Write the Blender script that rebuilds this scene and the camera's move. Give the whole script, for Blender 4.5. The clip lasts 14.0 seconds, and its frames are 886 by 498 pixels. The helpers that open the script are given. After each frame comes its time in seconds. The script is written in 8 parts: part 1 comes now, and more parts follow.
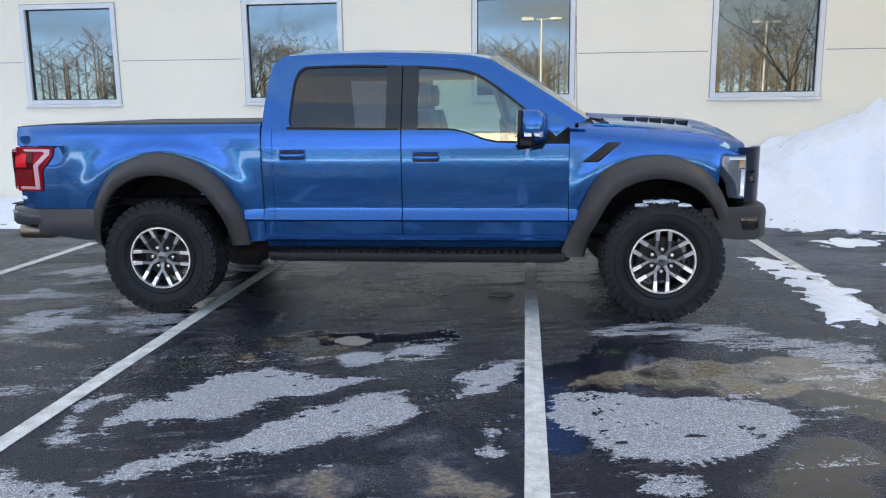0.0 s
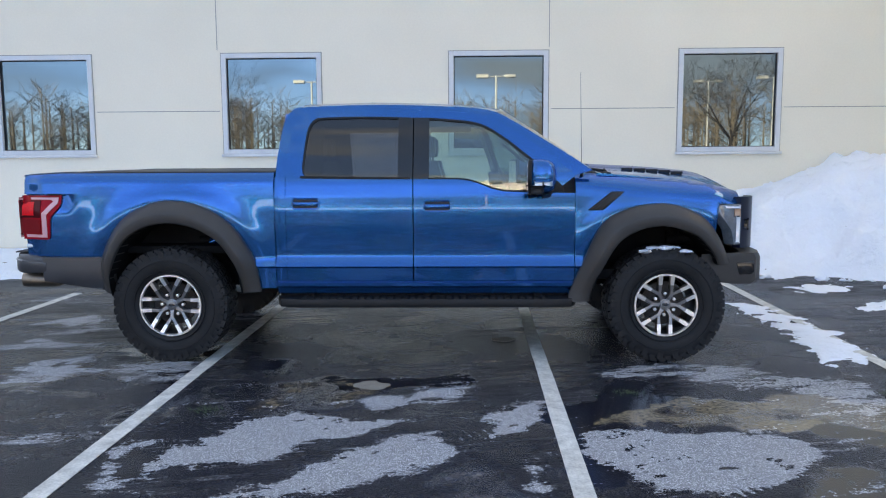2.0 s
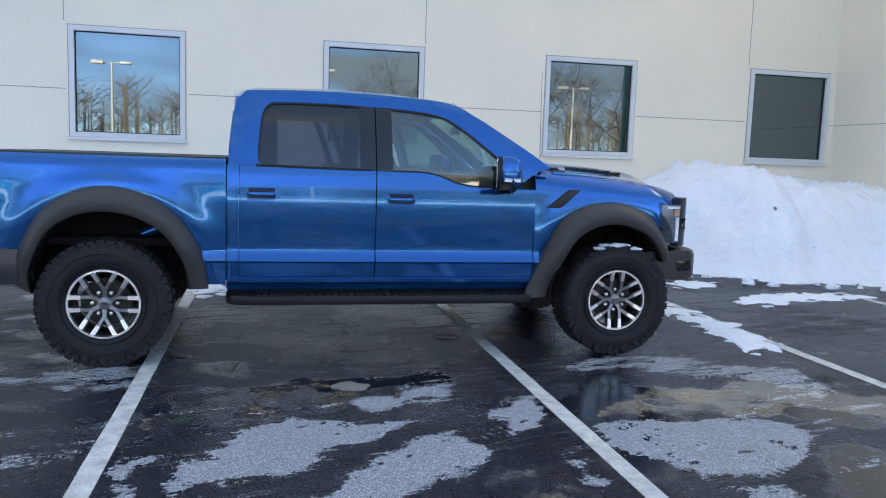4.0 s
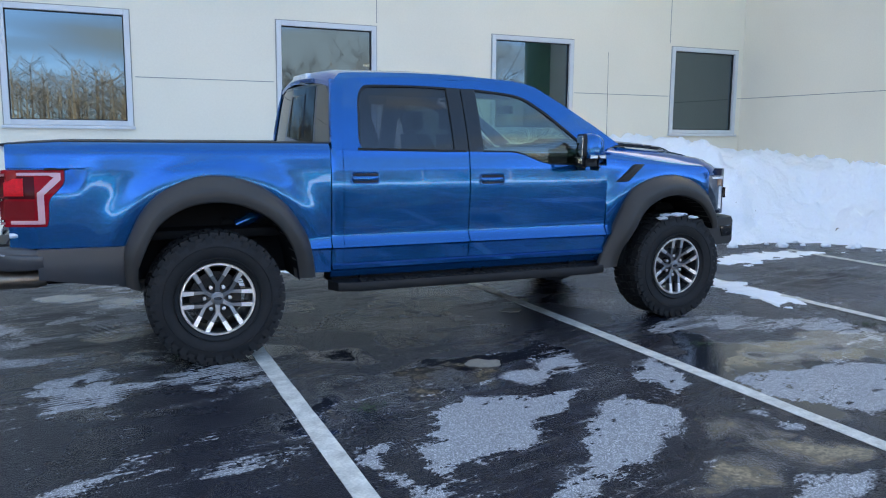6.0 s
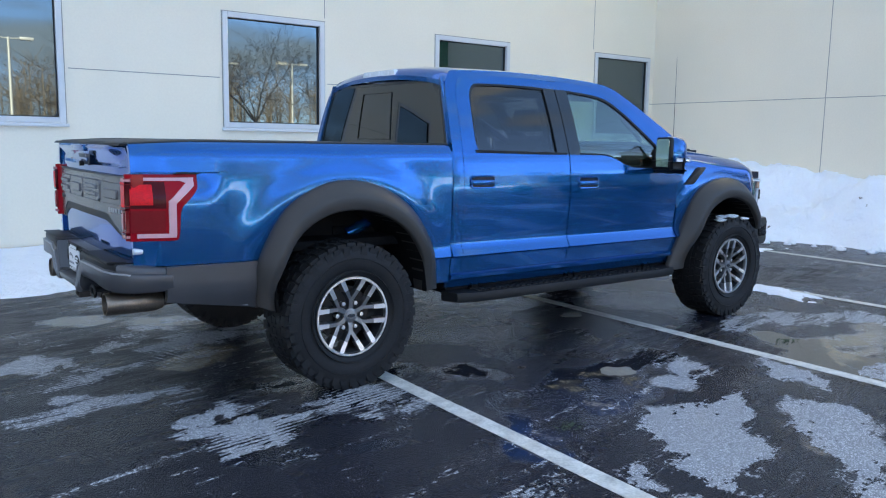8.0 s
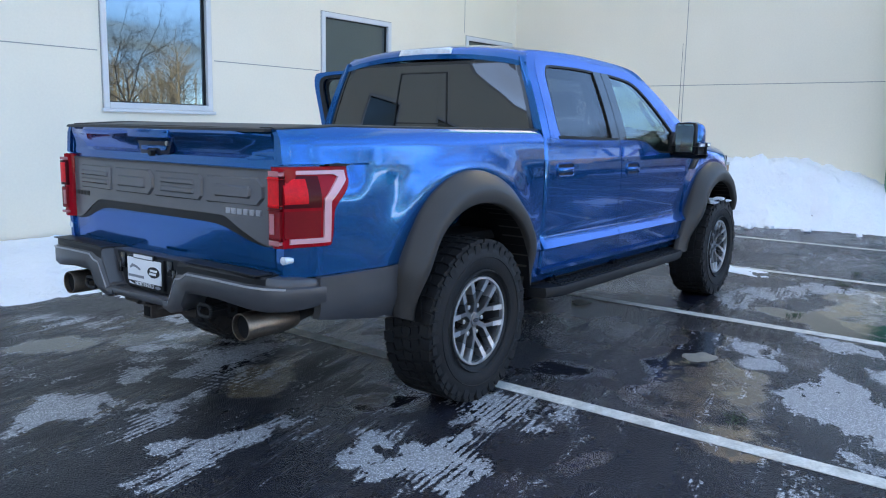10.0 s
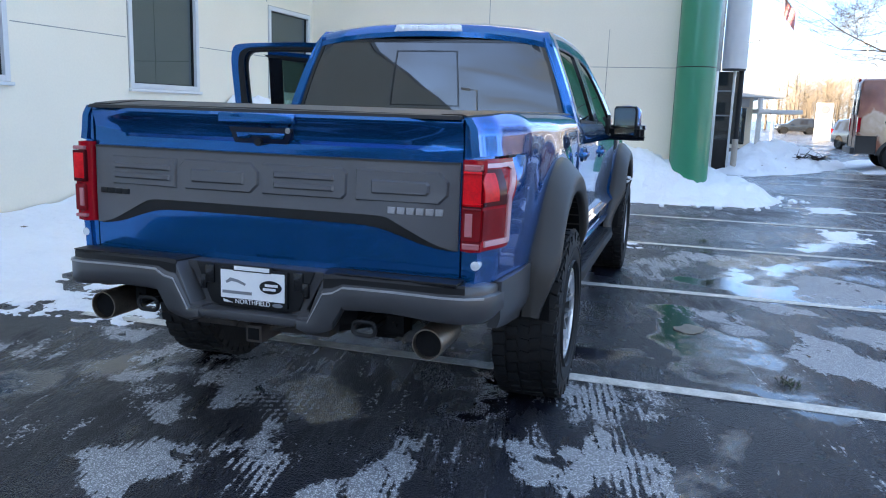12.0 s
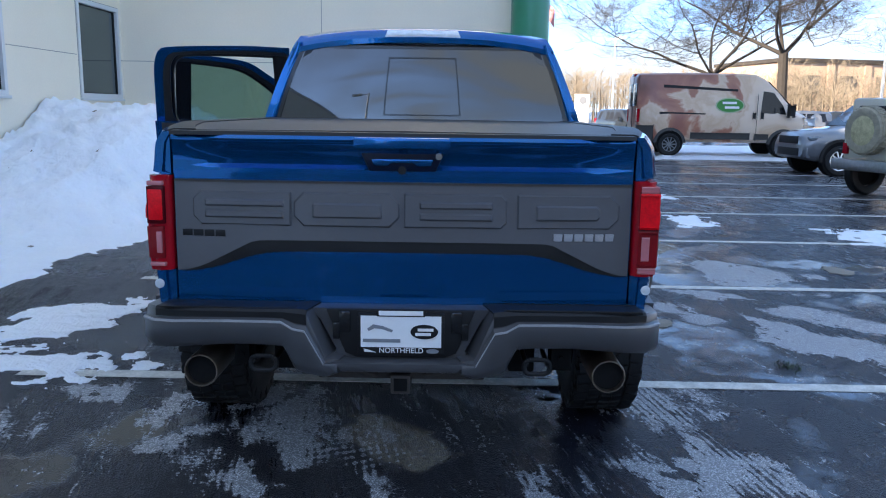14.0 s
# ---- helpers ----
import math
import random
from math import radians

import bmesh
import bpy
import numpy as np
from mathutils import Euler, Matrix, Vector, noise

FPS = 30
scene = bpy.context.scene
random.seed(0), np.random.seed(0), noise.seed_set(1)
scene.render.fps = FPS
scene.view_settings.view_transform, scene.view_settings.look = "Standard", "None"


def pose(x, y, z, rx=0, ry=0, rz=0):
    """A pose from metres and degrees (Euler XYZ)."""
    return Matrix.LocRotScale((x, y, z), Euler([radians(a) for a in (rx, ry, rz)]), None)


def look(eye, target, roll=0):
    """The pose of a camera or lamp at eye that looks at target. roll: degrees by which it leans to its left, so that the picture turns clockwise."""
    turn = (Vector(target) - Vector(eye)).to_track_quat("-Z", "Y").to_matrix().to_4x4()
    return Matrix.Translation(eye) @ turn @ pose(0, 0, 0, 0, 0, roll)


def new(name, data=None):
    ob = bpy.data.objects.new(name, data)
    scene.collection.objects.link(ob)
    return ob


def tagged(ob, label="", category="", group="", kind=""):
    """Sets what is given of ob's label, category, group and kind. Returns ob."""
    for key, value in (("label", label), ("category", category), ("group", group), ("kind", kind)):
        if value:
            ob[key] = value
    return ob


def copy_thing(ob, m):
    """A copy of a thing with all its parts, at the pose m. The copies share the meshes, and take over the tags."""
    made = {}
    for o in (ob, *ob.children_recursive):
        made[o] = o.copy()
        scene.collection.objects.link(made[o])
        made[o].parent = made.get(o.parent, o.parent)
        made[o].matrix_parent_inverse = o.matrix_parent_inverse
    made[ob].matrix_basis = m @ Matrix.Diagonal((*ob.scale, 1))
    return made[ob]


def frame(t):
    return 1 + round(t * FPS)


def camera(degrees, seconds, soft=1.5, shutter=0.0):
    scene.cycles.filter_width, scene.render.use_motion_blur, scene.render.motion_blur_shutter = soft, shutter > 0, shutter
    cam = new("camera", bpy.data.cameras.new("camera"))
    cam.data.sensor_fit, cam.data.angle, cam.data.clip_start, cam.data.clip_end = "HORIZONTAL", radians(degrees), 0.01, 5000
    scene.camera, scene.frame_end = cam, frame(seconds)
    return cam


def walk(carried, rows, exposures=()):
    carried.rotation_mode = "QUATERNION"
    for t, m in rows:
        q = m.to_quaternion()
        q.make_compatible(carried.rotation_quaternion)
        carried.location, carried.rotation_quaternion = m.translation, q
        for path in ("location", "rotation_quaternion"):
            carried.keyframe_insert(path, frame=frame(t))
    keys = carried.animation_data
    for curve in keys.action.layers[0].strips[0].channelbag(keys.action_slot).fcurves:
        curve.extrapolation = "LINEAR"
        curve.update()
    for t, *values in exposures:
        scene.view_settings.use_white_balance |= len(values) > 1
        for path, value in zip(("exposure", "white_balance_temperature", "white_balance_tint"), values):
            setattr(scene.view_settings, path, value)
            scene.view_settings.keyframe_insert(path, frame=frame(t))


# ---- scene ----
cam = camera(58.7, 14.0, 1.1)
PATH = [
    (0, (-0.011, 0.019, 1.554), (-0.216, 1.975, 1.191), -0.6),
    (0.5, (-0.178, -0.017, 1.55), (-0.338, 1.944, 1.189), -0.7),
    (1, (-0.343, -0.114, 1.543), (-0.436, 1.852, 1.192), -0.4),
    (1.5, (-0.419, -0.16, 1.535), (-0.497, 1.823, 1.288), -0.4),
    (2, (-0.453, -0.168, 1.53), (-0.531, 1.817, 1.299), -0.3),
    (2.5, (-0.615, -0.133, 1.51), (-0.688, 1.853, 1.281), 0.2),
    (3, (-0.889, -0.02, 1.509), (-0.902, 1.965, 1.269), 0.6),
    (3.2, (-1.026, 0.004, 1.505), (-0.933, 1.987, 1.264), 1.2),
    (5.3, (-2.767, 0.284, 1.462), (-2.155, 2.174, 1.229), 0.4),
    (5.5, (-2.93, 0.352, 1.46), (-2.299, 2.235, 1.22), 0.3),
    (6, (-3.388, 0.484, 1.462), (-2.6, 2.301, 1.185), 0.5),
    (6.5, (-3.773, 0.79, 1.45), (-2.874, 2.554, 1.165), 0.9),
    (7, (-4.215, 1.042, 1.445), (-3.227, 2.758, 1.163), 1.0),
    (7.5, (-4.571, 1.34, 1.429), (-3.505, 3.01, 1.158), 0.9),
    (7.7, (-4.716, 1.462, 1.445), (-3.621, 3.114, 1.176), 0.9),
    (9.8, (-5.931, 3.071, 1.411), (-4.391, 4.312, 1.113), 1.2),
    (10, (-6.026, 3.246, 1.426), (-4.475, 4.472, 1.124), 1.1),
    (10.5, (-6.304, 3.659, 1.441), (-4.674, 4.775, 1.126), 0.8),
    (11, (-6.424, 4.113, 1.44), (-4.711, 5.093, 1.116), 0.5),
    (11.5, (-6.582, 4.565, 1.454), (-4.794, 5.396, 1.118), 0.8),
    (12, (-6.654, 5.018, 1.431), (-4.778, 5.617, 1.084), 1.8),
    (12.5, (-6.713, 5.465, 1.457), (-4.801, 5.933, 1.104), 1.6),
    (13, (-6.76, 5.87, 1.474), (-4.804, 6.089, 1.122), 1.6),
    (13.5, (-6.678, 6.183, 1.494), (-4.713, 6.315, 1.148), 0.8),
    (14, (-6.661, 6.445, 1.496), (-4.692, 6.481, 1.146), 0.8),
]
walk(cam, [(t, look(eye, target, roll)) for t, eye, target, roll in PATH],
     [(0.0, 3.00, 9200, 15), (1.2, 2.88, 8700, 15), (3.2, 2.74, 8300, 15), (5.3, 2.74, 7500, 10), (10.0, 2.95, 7550, 10), (12.5, 2.84, 7150, 10), (14.0, 2.55, 6700, 10)])

# ---- light ----
SUN_AZ, SUN_EL = 124.0, 25.0
world = bpy.data.worlds.new("world")
scene.world = world
world.use_nodes = True
wn = world.node_tree.nodes
sky = wn.new("ShaderNodeTexSky")
sky.sky_type, sky.sun_disc = "NISHITA", False
sky.sun_elevation, sky.sun_rotation = radians(SUN_EL), radians(90 - SUN_AZ)
sky.air_density, sky.dust_density, sky.ozone_density = 0.45, 0.0, 3.0
# a thin, uneven veil of high cloud over the clear sky
wl = world.node_tree.links
wtc, wmap, wnoise = wn.new("ShaderNodeTexCoord"), wn.new("ShaderNodeMapping"), wn.new("ShaderNodeTexNoise")
wmap.inputs["Scale"].default_value = (1.0, 1.6, 5.0)
wnoise.inputs["Scale"].default_value, wnoise.inputs["Detail"].default_value, wnoise.inputs["Distortion"].default_value = 1.7, 7.0, 0.5
wveil, wmix = wn.new("ShaderNodeMapRange"), wn.new("ShaderNodeMix")
wveil.inputs[1].default_value, wveil.inputs[2].default_value = 0.40, 0.66
wveil.inputs[3].default_value, wveil.inputs[4].default_value = 0.55, 0.94
wmix.data_type = "RGBA"
# the veil is whiter towards the sun and bluer away from it
wdot, wside, wtint = wn.new("ShaderNodeVectorMath"), wn.new("ShaderNodeMapRange"), wn.new("ShaderNodeMix")
wdot.operation = "DOT_PRODUCT"
wdot.inputs[1].default_value = (math.cos(radians(SUN_AZ)) * math.cos(radians(SUN_EL)), math.sin(radians(SUN_AZ)) * math.cos(radians(SUN_EL)), math.sin(radians(SUN_EL)))
wside.inputs[1].default_value, wside.inputs[2].default_value = -0.5, 0.95
wtint.data_type = "RGBA"
wtint.inputs[6].default_value, wtint.inputs[7].default_value = (0.18, 0.42, 0.82, 1), (0.56, 0.66, 0.80, 1)
wl.new(wtc.outputs["Generated"], wdot.inputs[0])
wl.new(wdot.outputs["Value"], wside.inputs[0])
wl.new(wside.outputs[0], wtint.inputs[0])
wl.new(wtint.outputs[2], wmix.inputs[7])
wl.new(wtc.outputs["Generated"], wmap.inputs[0])
wl.new(wmap.outputs[0], wnoise.inputs["Vector"])
wl.new(wnoise.outputs[0], wveil.inputs[0])
wl.new(wveil.outputs[0], wmix.inputs[0])
wl.new(sky.outputs[0], wmix.inputs[6])
wpuff, wcloud = wn.new("ShaderNodeMapRange"), wn.new("ShaderNodeMix")
wpuff.interpolation_type = "SMOOTHSTEP"
wpuff.inputs[1].default_value, wpuff.inputs[2].default_value, wpuff.inputs[4].default_value = 0.50, 0.68, 0.75
wcloud.data_type = "RGBA"
wcloud.inputs[7].default_value = (0.84, 0.93, 1.0, 1)
wl.new(wnoise.outputs[0], wpuff.inputs[0])
wl.new(wpuff.outputs[0], wcloud.inputs[0])
wl.new(wmix.outputs[2], wcloud.inputs[6])
wl.new(wcloud.outputs[2], wn["Background"].inputs[0])
wn["Background"].inputs[1].default_value = 0.25
sun = new("sun", bpy.data.lights.new("sun", "SUN"))
sun.data.energy, sun.data.angle, sun.data.color = 5.0, radians(0.5), (1.0, 0.86, 0.68)
sun.matrix_world = look((80 * math.cos(radians(SUN_AZ)), 80 * math.sin(radians(SUN_AZ)), 80 * math.tan(radians(SUN_EL))), (0, 0, 0))

# ---- materials ----


def material(name, color, rough=0.6, metal=0.0, var=0.15, scale=6.0, fine=60.0, bump=0.0, coat=0.0, coat_rough=0.03, ior=1.5, spec=0.5, random_shift=0.0):
    """Two scales of variation over a base colour, with a little relief."""
    m = bpy.data.materials.new(name)
    m.use_nodes = True
    nt = m.node_tree
    n, l = nt.nodes, nt.links
    b = n["Principled BSDF"]
    tc = n.new("ShaderNodeTexCoord")
    a = n.new("ShaderNodeTexNoise")
    a.inputs["Scale"].default_value, a.inputs["Detail"].default_value = scale, 5
    c = n.new("ShaderNodeTexNoise")
    c.inputs["Scale"].default_value, c.inputs["Detail"].default_value = fine, 3
    for q in (a, c):
        l.new(tc.outputs["Object"], q.inputs["Vector"])
    mx = n.new("ShaderNodeMix")
    mx.data_type = "FLOAT"
    mx.inputs[0].default_value = 0.4
    l.new(a.outputs[0], mx.inputs[2])
    l.new(c.outputs[0], mx.inputs[3])
    src = mx.outputs[0]
    if random_shift:
        oi = n.new("ShaderNodeObjectInfo")
        ad = n.new("ShaderNodeMath")
        ad.operation = "MULTIPLY_ADD"
        l.new(oi.outputs["Random"], ad.inputs[0])
        ad.inputs[1].default_value = random_shift
        l.new(src, ad.inputs[2])
        src = ad.outputs[0]
    rp = n.new("ShaderNodeValToRGB")
    rp.color_ramp.elements[0].position, rp.color_ramp.elements[1].position = 0.25, 0.75
    rp.color_ramp.elements[0].color = (*[max(0, v * (1 - var)) for v in color], 1)
    rp.color_ramp.elements[1].color = (*[min(1, v * (1 + var)) for v in color], 1)
    l.new(src, rp.inputs[0])
    l.new(rp.outputs[0], b.inputs["Base Color"])
    b.inputs["Roughness"].default_value, b.inputs["Metallic"].default_value = rough, metal
    b.inputs["Coat Weight"].default_value, b.inputs["Coat Roughness"].default_value = coat, coat_rough
    b.inputs["IOR"].default_value = ior
    b.inputs["Specular IOR Level"].default_value = spec
    if bump:
        bp = n.new("ShaderNodeBump")
        bp.inputs["Strength"].default_value, bp.inputs["Distance"].default_value = bump, 0.01
        l.new(c.outputs[0], bp.inputs["Height"])
        l.new(bp.outputs[0], b.inputs["Normal"])
    return m


def clear_glass(name, tint, gloss=0.05):
    """A thin pane: tinted see-through with a true gloss on top."""
    m = bpy.data.materials.new(name)
    m.use_nodes = True
    n, l = m.node_tree.nodes, m.node_tree.links
    n.remove(n["Principled BSDF"])
    out = n["Material Output"]
    tr = n.new("ShaderNodeBsdfTransparent")
    tr.inputs[0].default_value = (*tint, 1)
    gl = n.new("ShaderNodeBsdfGlossy")
    gl.inputs["Roughness"].default_value = 0.01
    lw = n.new("ShaderNodeLayerWeight")
    lw.inputs[0].default_value = 0.5
    pw = n.new("ShaderNodeMath")
    pw.operation = "POWER"
    l.new(lw.outputs["Facing"], pw.inputs[0])
    pw.inputs[1].default_value = 5.0
    fr = n.new("ShaderNodeMath")
    fr.operation, fr.use_clamp = "MULTIPLY_ADD", True
    l.new(pw.outputs[0], fr.inputs[0])
    fr.inputs[1].default_value, fr.inputs[2].default_value = 1.0 - gloss, gloss
    mx = n.new("ShaderNodeMixShader")
    l.new(fr.outputs[0], mx.inputs[0])
    l.new(tr.outputs[0], mx.inputs[1])
    l.new(gl.outputs[0], mx.inputs[2])
    l.new(mx.outputs[0], out.inputs[0])
    return m


M_BLUE = material("blue_paint", (0.0002, 0.098, 0.30), 0.13, 0.70, 0.05, 3, 900, 0.0, 1.0, 0.004, spec=0.2)
M_BLUE.node_tree.nodes["Principled BSDF"].inputs["Coat IOR"].default_value = 1.38
M_BLUE.node_tree.nodes["Principled BSDF"].inputs["Specular Tint"].default_value = (0.05, 0.40, 0.85, 1)
M_FLARE = material("dark_grey_flare", (0.048, 0.044, 0.041), 0.45, 0.0, 0.15, 5, 300, 0.03, spec=0.3)
M_BLACK = material("black_plastic", (0.010, 0.010, 0.011), 0.5, 0.0, 0.3, 8, 250, 0.05, spec=0.3)
M_GLOSSB = material("gloss_black", (0.01, 0.01, 0.011), 0.12, 0.0, 0.2, 8, 200, 0.0)
M_BUMPER = material("grey_bumper_steel", (0.050, 0.050, 0.054), 0.33, 0.0, 0.2, 5, 300, 0.02, spec=0.55)
M_APPLIQUE = material("tailgate_grey", (0.098, 0.097, 0.103), 0.27, 0.0, 0.12, 4, 350, 0.02, spec=0.5)
# body blue darkened as shade for handle pockets; also the dark nose surround
M_POCKET = material("shaded_pocket_and_nose_blue", (0.002, 0.006, 0.022), 0.3, 0.0, 0.1, 8, 200, 0.0, spec=0.3)
# pale colour paints sky glints on bumper and skirt edges; also badge silver
M_CREASE = material("edge_glint_and_badge_silver", (0.30, 0.30, 0.31), 0.4, 0.0, 0.25, 12, 200, 0.02)
M_RUBBER = material("tyre_rubber", (0.014, 0.014, 0.015), 0.6, 0.0, 0.45, 6, 80, 0.15, spec=0.25)
M_RIM = material("machined_aluminium", (0.72, 0.73, 0.75), 0.33, 1.0, 0.08, 6, 200)
M_RIMGREY = material("grey_spoke_root", (0.22, 0.225, 0.235), 0.38, 0.9, 0.12, 6, 200)
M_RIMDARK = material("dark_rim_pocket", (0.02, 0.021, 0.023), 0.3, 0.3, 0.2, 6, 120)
M_CHROME = material("worn_steel", (0.33, 0.31, 0.285), 0.32, 1.0, 0.25, 14, 120, 0.03)
M_EXHAUST = material("stained_exhaust_steel", (0.27, 0.22, 0.175), 0.45, 1.0, 0.35, 14, 120, 0.05)
M_RUST = material("dull_steel", (0.06, 0.05, 0.045), 0.7, 0.4, 0.4, 9, 90, 0.1)
M_UNDER = material("underbody_black", (0.006, 0.006, 0.0065), 0.8, 0.0, 0.4, 6, 60, 0.1, spec=0.15)
M_REDLENS = material("red_lens", (0.35, 0.005, 0.013), 0.12, 0.0, 0.12, 6, 90, 0.0, 0.0, spec=0.15)
M_REDDARK = material("dark_red_lens", (0.22, 0.010, 0.014), 0.12, 0.0, 0.15, 6, 90, 0.0, 0.0, spec=0.15)
M_REDDEEP = material("deep_red_bezel", (0.075, 0.004, 0.007), 0.12, 0.0, 0.15, 6, 90, 0.0, 0.0, spec=0.15)
M_REDLIT = material("bright_red_lens", (0.78, 0.006, 0.014), 0.3, 0.0, 0.25, 40, 160, 0.05, 0.0, spec=0.2)
M_PINKLENS = material("pale_rose_lens", (0.50, 0.16, 0.17), 0.2, 0.0, 0.1, 8, 90, 0.0, 0.3)
M_STRIP = material("pale_light_guide", (0.70, 0.36, 0.38), 0.2, 0.0, 0.06, 8, 90, 0.0, 0.5)
M_CLEARLENS = material("clear_lens", (0.72, 0.75, 0.78), 0.12, 0.2, 0.25, 25, 90, 0.0, 1.0)
M_HEADLAMP = material("headlamp_lens", (0.15, 0.18, 0.21), 0.1, 0.3, 0.35, 22, 90, 0.0, 0.6)
M_AMBER = material("amber_lens", (0.5, 0.30, 0.19), 0.15, 0.0, 0.15, 25, 90, 0.0, 1.0)
M_VINYL = material("black_vinyl_cover", (0.03, 0.031, 0.034), 0.55, 0.0, 0.25, 5, 260, 0.08)
M_SEAT = material("black_leather", (0.018, 0.018, 0.02), 0.5, 0.0, 0.3, 8, 150, 0.08)
M_TRIM = material("dark_interior_trim", (0.03, 0.03, 0.032), 0.6, 0.0, 0.2, 8, 150, 0.05)
M_LINER = material("grey_headliner", (0.25, 0.25, 0.25), 0.9, 0.0, 0.1, 8, 150, 0.05)
M_WHITE = material("white_print", (0.78, 0.78, 0.78), 0.4, 0.0, 0.05, 8, 90)
M_GREYPRINT = material("grey_print", (0.2, 0.21, 0.23), 0.4, 0.0, 0.1, 8, 90)
M_WALL = material("cream_precast_wall", (0.79, 0.71, 0.575), 0.75, 0.0, 0.06, 0.7, 35, 0.05)
M_JOINT = material("wall_joint_sealant", (0.3, 0.29, 0.26), 0.8, 0.0, 0.15, 4, 60)
M_FRAME = material("white_aluminium_frame", (0.60, 0.60, 0.60), 0.4, 0.0, 0.06, 4, 60)
M_PANE = material("tinted_window_glass", (0.02, 0.021, 0.02), 0.012, 0.0, 0.1, 1, 10, 0.0, 0.0, 0.03, 2.35, 0.5)
M_PANE.node_tree.nodes["Principled BSDF"].inputs["Specular Tint"].default_value = (0.72, 0.92, 1.0, 1)
M_GREEN = material("green_metal_cladding", (0.012, 0.2, 0.105), 0.35, 0.0, 0.08, 2, 120, 0.01, 0.3, 0.1)
M_PANEL = material("pale_metal_cladding", (0.62, 0.65, 0.68), 0.3, 0.6, 0.08, 2, 90)
M_STONE = material("tan_stone_block", (0.36, 0.31, 0.26), 0.85, 0.0, 0.3, 4, 40, 0.3, random_shift=0.25)
M_BARK = material("bark", (0.018, 0.0145, 0.013), 0.9, 0.0, 0.35, 5, 40, 0.4)
M_TWIG = material("bare_twigs", (0.15, 0.122, 0.092), 0.9, 0.0, 0.3, 0.6, 9)
M_POST = material("galvanised_post", (0.6, 0.6, 0.58), 0.45, 0.2, 0.1, 2, 60)
M_SILVER = material("grey_car_paint", (0.2, 0.21, 0.23), 0.3, 0.5, 0.08, 3, 500, 0.0, 1.0)
M_NAVY = material("dark_car_paint", (0.02, 0.024, 0.03), 0.25, 0.3, 0.1, 3, 500, 0.0, 1.0)
M_CREAM = material("beige_car_paint", (0.5, 0.46, 0.36), 0.35, 0.0, 0.08, 3, 400, 0.0, 0.8)
M_BRICK = material("distant_brick", (0.34, 0.23, 0.17), 0.9, 0.0, 0.2, 0.6, 14)
G_SIDE = clear_glass("front_door_glass", (0.50, 0.63, 0.56), 0.12)
G_TINT = clear_glass("tinted_rear_glass", (0.27, 0.29, 0.32), 0.07)
G_REAR = clear_glass("rear_window_glass", (0.08, 0.085, 0.09), 0.12)
G_SHIELD = clear_glass("windshield_glass", (0.88, 0.93, 0.9))

# ---- builders ----


def part(name, bm, mat, parent=None, label="", smooth=35, fix=True):
    if fix:
        bmesh.ops.remove_doubles(bm, verts=bm.verts, dist=0.0004)
        bmesh.ops.recalc_face_normals(bm, faces=bm.faces)
    me = bpy.data.meshes.new(name)
    bm.to_mesh(me)
    bm.free()
    for f in me.polygons:
        f.use_smooth = smooth > 0
    if smooth:
        me.set_sharp_from_angle(angle=radians(smooth))
    me.materials.append(mat)
    ob = new(name, me)
    if parent is not None:
        ob.parent = parent
    if label:
        tagged(ob, label)
    return ob


def holder(name, m, label, category, group="", kind=""):
    ob = new(name)
    ob.empty_display_size = 0.2
    ob.matrix_world = m
    return tagged(ob, label, category, group, kind)


def bevel(bm, width, seg=2, angle=30):
    es = [e for e in bm.edges if e.is_manifold and e.calc_face_angle(0) > radians(angle)]
    if es and width:
        bmesh.ops.bevel(bm, geom=es, offset=width, segments=seg, profile=0.6, affect="EDGES", clamp_overlap=True)
    return bm


def box(x0, x1, y0, y1, z0, z1, b=0.0, bm=None, m=None):
    one = bmesh.new()
    r = bmesh.ops.create_cube(one, size=1)
    for v in r["verts"]:
        v.co = Vector((x0 + (v.co.x + 0.5) * (x1 - x0), y0 + (v.co.y + 0.5) * (y1 - y0), z0 + (v.co.z + 0.5) * (z1 - z0)))
    if b:
        bevel(one, b)
    if m is not None:
        one.transform(m)
    return merge(bm, one)


def merge(bm, one):
    if bm is None:
        return one
    me = bpy.data.meshes.new("tmp")
    one.to_mesh(me)
    one.free()
    bm.from_mesh(me)
    bpy.data.meshes.remove(me)
    return bm


def cyl(p, q, r0, r1=None, n=20, bm=None, b=0.0):
    """A round bar from p to q."""
    r1 = r0 if r1 is None else r1
    p, q = Vector(p), Vector(q)
    d = q - p
    one = bmesh.new()
    bmesh.ops.create_cone(one, cap_ends=True, segments=n, radius1=r0, radius2=r1, depth=d.length)
    if b:
        bevel(one, b, 2, 50)
    one.transform(Matrix.Translation((p + q) / 2) @ d.to_track_quat("Z", "Y").to_matrix().to_4x4())
    return merge(bm, one)


def prism(poly, h0, h1, axis="y", b=0.0, bm=None):
    """A polygon in the plane across the axis, given thickness from h0 to h1. axis x: points are (y, z); y: (x, z); z: (x, y)."""
    one = bmesh.new()
    put = {"x": lambda u, v, h: (h, u, v), "y": lambda u, v, h: (u, h, v), "z": lambda u, v, h: (u, v, h)}[axis]
    f = one.faces.new([one.verts.new(put(u, v, h0)) for u, v in poly])
    r = bmesh.ops.extrude_face_region(one, geom=[f])
    d = Vector(put(0, 0, h1 - h0))
    for v in r["geom"]:
        if isinstance(v, bmesh.types.BMVert):
            v.co += d
    bmesh.ops.recalc_face_normals(one, faces=one.faces)
    if b:
        bevel(one, b)
    return merge(bm, one)


